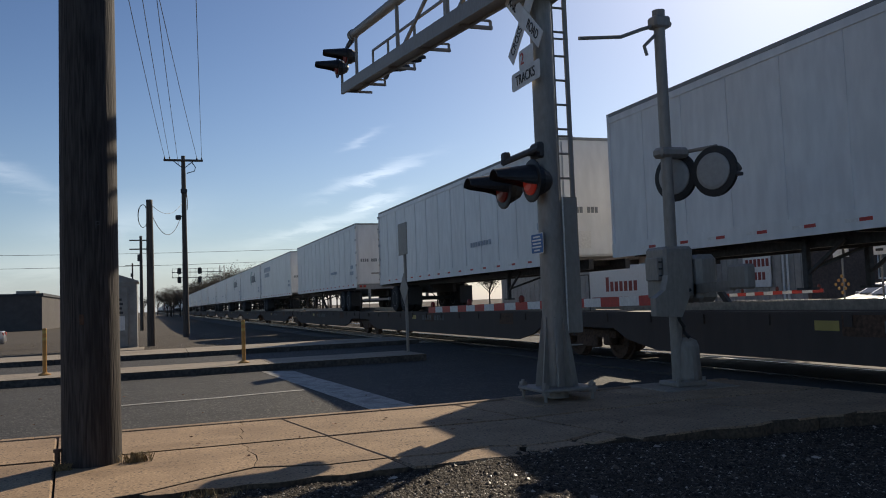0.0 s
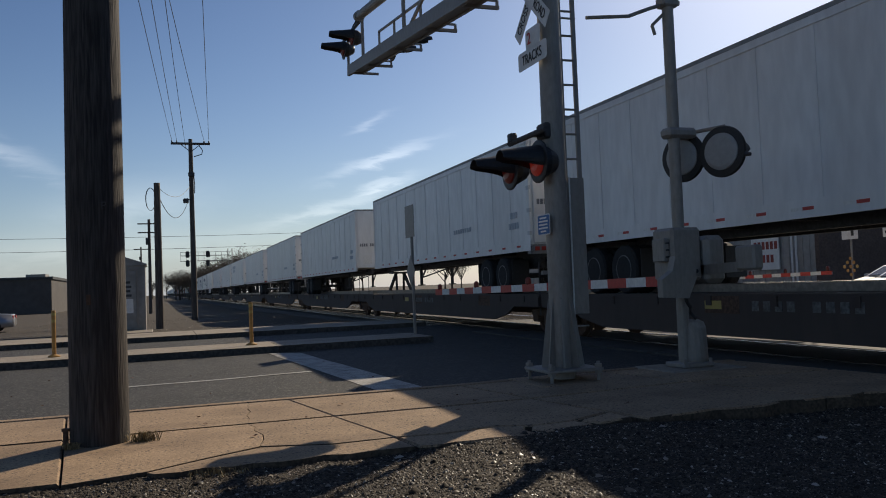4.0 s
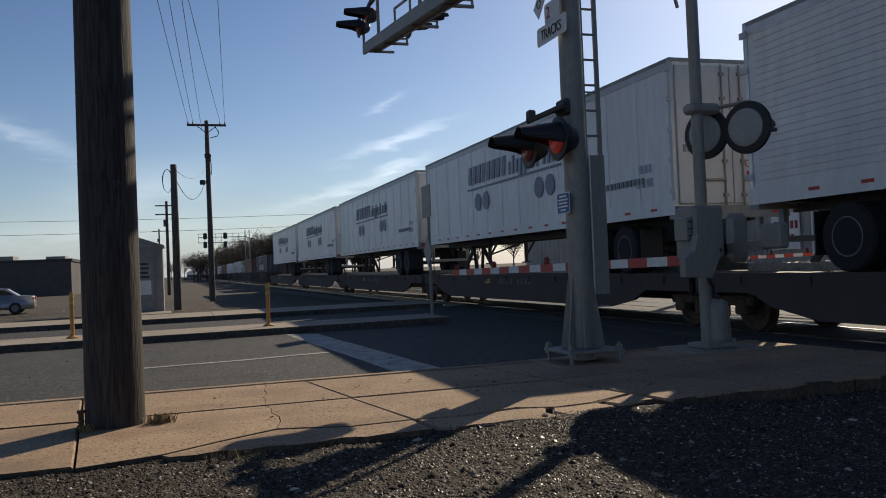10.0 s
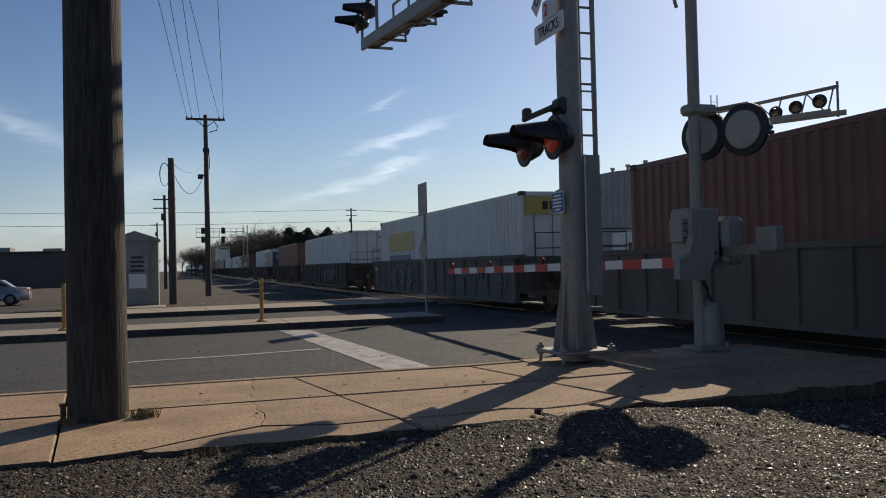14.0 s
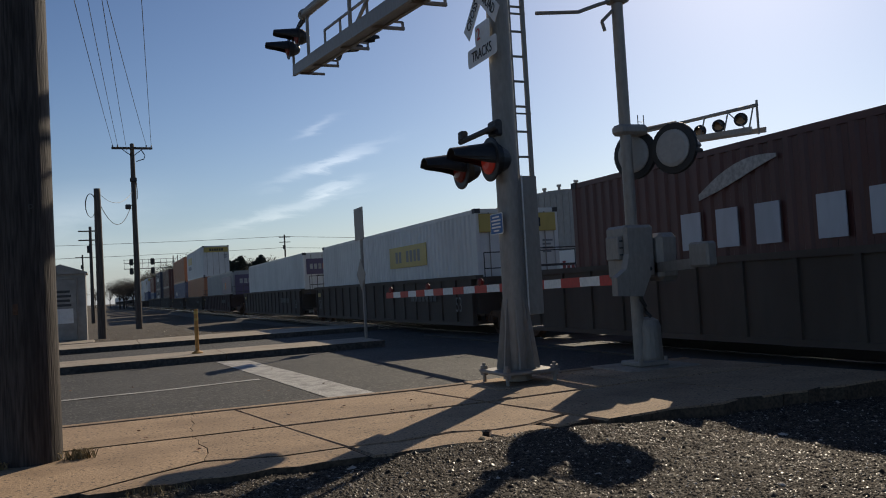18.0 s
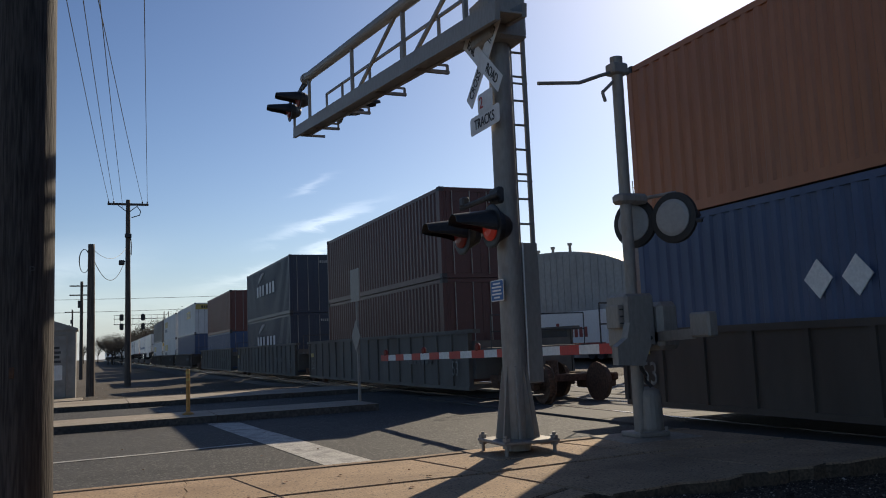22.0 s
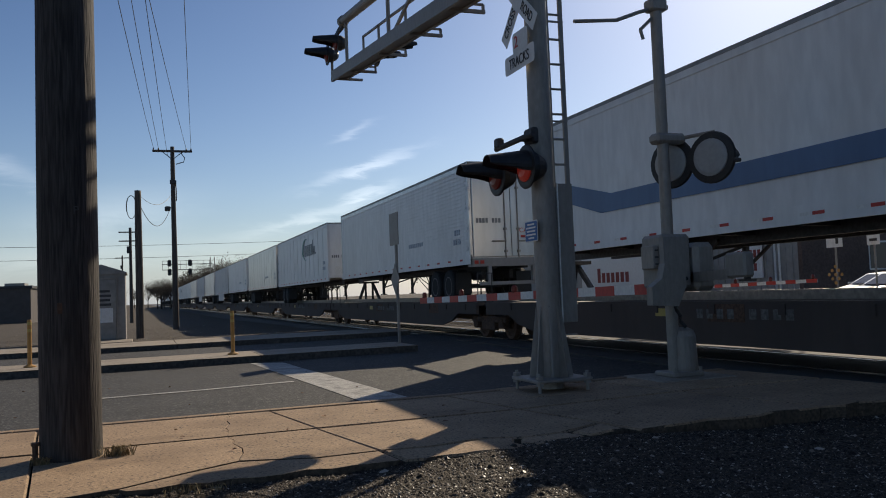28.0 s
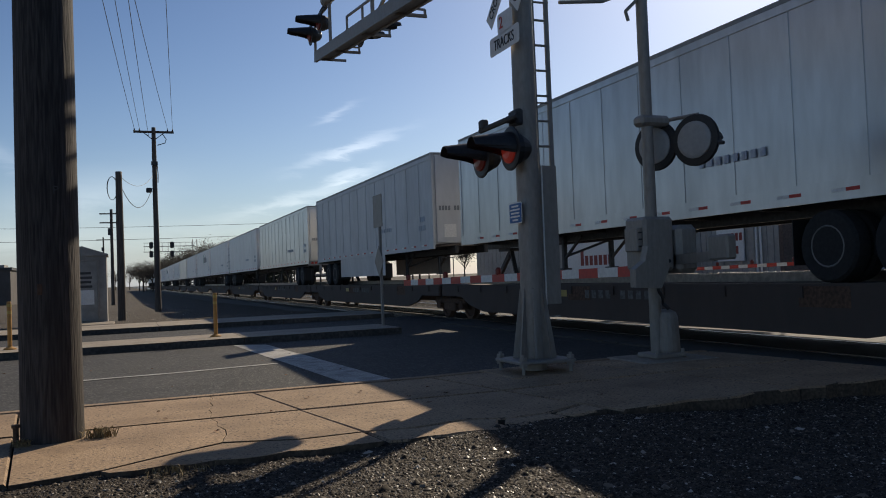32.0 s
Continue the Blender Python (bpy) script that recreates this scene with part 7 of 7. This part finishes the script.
M_NEEDLE = material("dark_needles", (0.035, 0.043, 0.03), 0.8, grain=0.4, scale=0.8)


def tree(x, y, z, h, seed, bare=False, conifer=False):
    rng = random.Random(seed)
    root = thing("tree", pose(x, y, z), "dark evergreen tree far behind the train" if conifer else "leafless brown deciduous tree far along the railway", "tree", "trees along the railway")
    b = bmesh.new()
    rod(b, (0, 0, 0), (0, 0, h * (0.95 if conifer else 0.45)), h * 0.025, h * 0.008, seg=7)
    tips = []
    if not conifer:
        for i in range(11):
            an = rng.uniform(0, 6.28)
            z0 = h * rng.uniform(0.25, 0.45)
            p = Vector((0, 0, z0))
            q = Vector((math.cos(an) * h * rng.uniform(0.15, 0.4), math.sin(an) * h * rng.uniform(0.15, 0.4), h * rng.uniform(0.6, 0.95)))
            rod(b, p, q, h * 0.01, h * 0.003, seg=5)
            for j in range(5):
                k = rng.uniform(0.4, 1)
                s = p.lerp(q, k)
                e = s + Vector((rng.uniform(-1, 1), rng.uniform(-1, 1), rng.uniform(0.1, 0.9))) * h * 0.14
                rod(b, s, e, h * 0.005, h * 0.0015, seg=4)
                tips.append(e)
    part("trunk", b, M_BARK, root)
    b = bmesh.new()
    n = 2100 if not conifer else 2000
    for i in range(n):
        if conifer:
            k = rng.random() ** 0.7
            an = rng.uniform(0, 6.28)
            r = h * 0.3 * (1 - k) ** 0.65 * (0.45 + 0.75 * rng.random()) * (1 + 0.3 * math.sin(3 * an + 9 * k)) + 0.1
            c = Vector((math.cos(an) * r, math.sin(an) * r, h * (0.08 + 0.9 * k)))
            s = h * 0.017
        else:
            t = rng.choice(tips)
            c = t + Vector((rng.gauss(0, 1), rng.gauss(0, 1), rng.gauss(0, 0.8))) * h * 0.062
            s = h * (0.008 if bare else 0.0115)
        u = Vector((rng.uniform(-1, 1), rng.uniform(-1, 1), rng.uniform(-1, 1))).normalized()
        v = u.orthogonal().normalized()
        w = u.cross(v)
        q = [c + (v * a2 + w * b2) * s * rng.uniform(0.6, 1.3) for a2, b2 in ((-1, -0.6), (1, -0.5), (0.7, 0.7), (-0.6, 0.8))]
        b.faces.new([b.verts.new(p) for p in q])
    ob = part("crown", b, M_NEEDLE if conifer else M_LEAF, root, kind="stuff")
    return root


rng = random.Random(5)
deciduous = [tree(0, -2000, 0, 10, 11), tree(0, -2000, 0, 10, 12), tree(0, -2000, 0, 10, 13, True)]
evergreen = [tree(0, -2000, 0, 10, 21, conifer=True), tree(0, -2000, 0, 10, 22, conifer=True)]
spots = []
for i in range(72):
    x = 5 + i * 0.78 + rng.uniform(-0.6, 0.6)
    y = 250 + rng.uniform(-20, 60) + x * 0.3
    hh = 8 + 5.0 * smooth01(4, 24, x) + rng.uniform(-1.2, 1.2)
    spots.append((deciduous[i % 3], x, y, hh))
for i in range(9):
    spots.append((evergreen[i % 2], 27.5 + i * 1.5, 215 + rng.uniform(-6, 6), 11.2 + rng.uniform(-1.3, 1.3)))
for x, y, hh in ((40.5, 118, 8.0), (43, 122, 8.8), (54, 100, 8.2), (-16, 290, 8), (-24, 300, 7), (-3, 420, 10), (3, 400, 11), (-10, 430, 9)):
    spots.append((deciduous[2], x, y, hh))
for i in range(14):
    spots.append((deciduous[i % 3], 70 + i * 14 + rng.uniform(-4, 4), 190 + rng.uniform(-30, 30), 10 + rng.uniform(-2, 2)))
for proto, x, y, hh in spots:
    o = copy_thing(proto, pose(x, y, -0.9, 0, 0, rng.uniform(0, 360)))
    o.scale = (hh / 10 * rng.uniform(0.9, 1.2),) * 2 + (hh / 10,)
for p in deciduous + evergreen:
    for c in list(p.children):
        bpy.data.objects.remove(c)
    bpy.data.objects.remove(p)

# ---- gravel, dry grass, fallen leaves ----
def pebbles(name, count, x0, x1, y0, y1, lo, hi, seed, label, power=2.2):
    """Loose stones, each a rough lump of eight corners, as one sheet of stuff."""
    g = np.random.default_rng(seed)
    x, y = g.uniform(x0, x1, count), g.uniform(y0, y1, count)
    r = lo * (hi / lo) ** (g.random(count) ** power)
    z = np.array([yard_z(a, b) for a, b in zip(x.tolist(), y.tolist())]) + r * 0.15
    an = g.uniform(0, 2 * math.pi, count)
    lump = np.array(((1, 0, 0), (0.3, 0.9, 0.1), (-0.7, 0.6, -0.1), (-0.9, -0.4, 0.1), (0.2, -1, 0), (0.25, 0.1, 0.9), (-0.3, 0.0, 0.8), (0, 0, -0.8)))
    p = lump[None] * np.stack((r * g.uniform(0.8, 1.4, count), r * g.uniform(0.6, 1.0, count), r * g.uniform(0.4, 0.85, count)), 1)[:, None]
    p = p + g.uniform(-0.15, 0.15, p.shape) * r[:, None, None]
    c, s = np.cos(an)[:, None], np.sin(an)[:, None]
    vs = np.stack((x[:, None] + c * p[..., 0] - s * p[..., 1], y[:, None] + s * p[..., 0] + c * p[..., 1], z[:, None] + p[..., 2]), 2).reshape(-1)
    tri = np.array(((0, 1, 5), (1, 6, 5), (1, 2, 6), (2, 3, 6), (3, 4, 6), (4, 5, 6), (4, 0, 5)))
    loops = (tri[None] + 8 * np.arange(count)[:, None, None]).reshape(-1)
    me = bpy.data.meshes.new(name)
    me.vertices.add(count * 8)
    me.vertices.foreach_set("co", vs)
    me.loops.add(len(loops))
    me.loops.foreach_set("vertex_index", loops)
    me.polygons.add(count * 7)
    me.polygons.foreach_set("loop_start", np.arange(count * 7) * 3)
    me.update(calc_edges=True)
    me.materials.append(M_PEBBLE)
    return tagged(new(name, me), label, "gravel", kind="stuff")


pebbles("gravel", 150000, -1.9, 6.0, 2.0, 4.98, 0.0034, 0.0115, 3, "loose brown and grey gravel stones on the lot", 1.5)
pebbles("coarse_gravel", 2600, -1.9, 6.0, 2.0, 4.95, 0.01, 0.028, 8, "scattered larger stones in the gravel")
pebbles("gutter_grit", 900, -3.0, 3.6, 7.75, 8.2, 0.003, 0.01, 9, "grit gathered in the gutter")
pebbles("yard_gravel", 22000, -14.0, 6.0, 24.4, 50.0, 0.006, 0.024, 10, "loose stones on the dirt yard", 1.8)

M_STRAW = material("dry_grass", (0.24, 0.18, 0.09), 0.9, grain=0.3, scale=30)


def tuft(x, y, z, n, spread, h, seed):
    rng = random.Random(seed)
    b = bmesh.new()
    for i in range(n):
        an, r = rng.uniform(0, 6.28), rng.random() * spread
        p = Vector((x + math.cos(an) * r, y + math.sin(an) * r * 0.5, z))
        d = Vector((rng.uniform(-1, 1), rng.uniform(-1, 1), 0)) * h * 0.8
        w = Vector((rng.uniform(-1, 1), rng.uniform(-1, 1), 0)).normalized() * 0.004
        m = p + d * 0.4 + Vector((0, 0, h * rng.uniform(0.4, 0.8)))
        t = p + d + Vector((0, 0, h * rng.uniform(0.2, 1.0)))
        v = [b.verts.new(q) for q in (p - w, p + w, m + w * 0.8, m - w * 0.8, t)]
        b.faces.new(v[:4])
        b.faces.new((v[3], v[2], v[4]))
    return tagged(part("dry_grass", b, M_STRAW), "tuft of dry straw-coloured grass at the pole's foot", "grass", kind="stuff")


tuft(-0.17, 6.0, 0.0, 110, 0.12, 0.08, 1)
tuft(-0.62, 5.92, 0.0, 60, 0.06, 0.06, 2)
tuft(0.25, 4.78, -0.03, 60, 0.2, 0.05, 3)

M_FALLEN = material("fallen_leaf", (0.16, 0.07, 0.03), 0.8, per_object=0.4)
rng = random.Random(17)
for i in range(26):
    if i < 14:
        x, y, z = rng.uniform(0.2, 3.4), rng.uniform(5.3, 7.4), 0.0
        z = walk_z(x)
    else:
        x, y = rng.uniform(-2, 3.0), rng.uniform(8.2, 13)
        z = road_z(x, y)
    s = rng.uniform(0.015, 0.035)
    b = bmesh.new()
    ring = []
    for j in range(7):
        an = 2 * math.pi * j / 7
        r = s * (1.0 if j % 2 else 0.65)
        ring.append(b.verts.new((r * math.cos(an), r * 0.7 * math.sin(an), 0.006 + 0.012 * rng.random())))
    c = b.verts.new((0, 0, 0.008))
    for j in range(7):
        b.faces.new((c, ring[j], ring[(j + 1) % 7]))
    leaf = part("fallen_leaf", b, M_FALLEN)
    leaf.matrix_world = pose(x, y, z, 0, 0, rng.uniform(0, 360))
    tagged(leaf, "small curled brown leaf lying on the ground", "leaf", "fallen leaves")


NEAR_NAMES = ("ground", "road", "pavement", "kerb_near", "median", "stop_line", "lane_line", "delineator_post", "gravel", "coarse_gravel", "gutter_grit",
              "yard_gravel", "dry_grass", "fallen_leaf")
near_side = [near_pole, mast, gate, sign]


def to_true_size():
    """Brings the near side to metres and sets the rest on its datum."""
    moving = {m[0] for m in MOVERS}
    done = set()
    for ob in list(scene.objects):
        if ob.parent is not None or ob.type not in ("MESH", "EMPTY") or ob in moving:
            continue
        if ob not in near_side and not ob.name.startswith(NEAR_NAMES):
            ob.location.z += LIFT
            continue
        for o in (ob, *ob.children_recursive):
            o.location *= NEAR_UNIT
            if o.type == "MESH" and o.data not in done:
                done.add(o.data)
                o.data.transform(Matrix.Scale(NEAR_UNIT, 4))


to_true_size()


def motions():
    """The train runs towards the crossing at an even speed."""
    for ob, x, u, z in MOVERS:
        walk(ob, [(t, pose(x, u - SPEED * t, z)) for t in (0.0, 8.0, 16.0, 24.0, 32.0)])


motions()
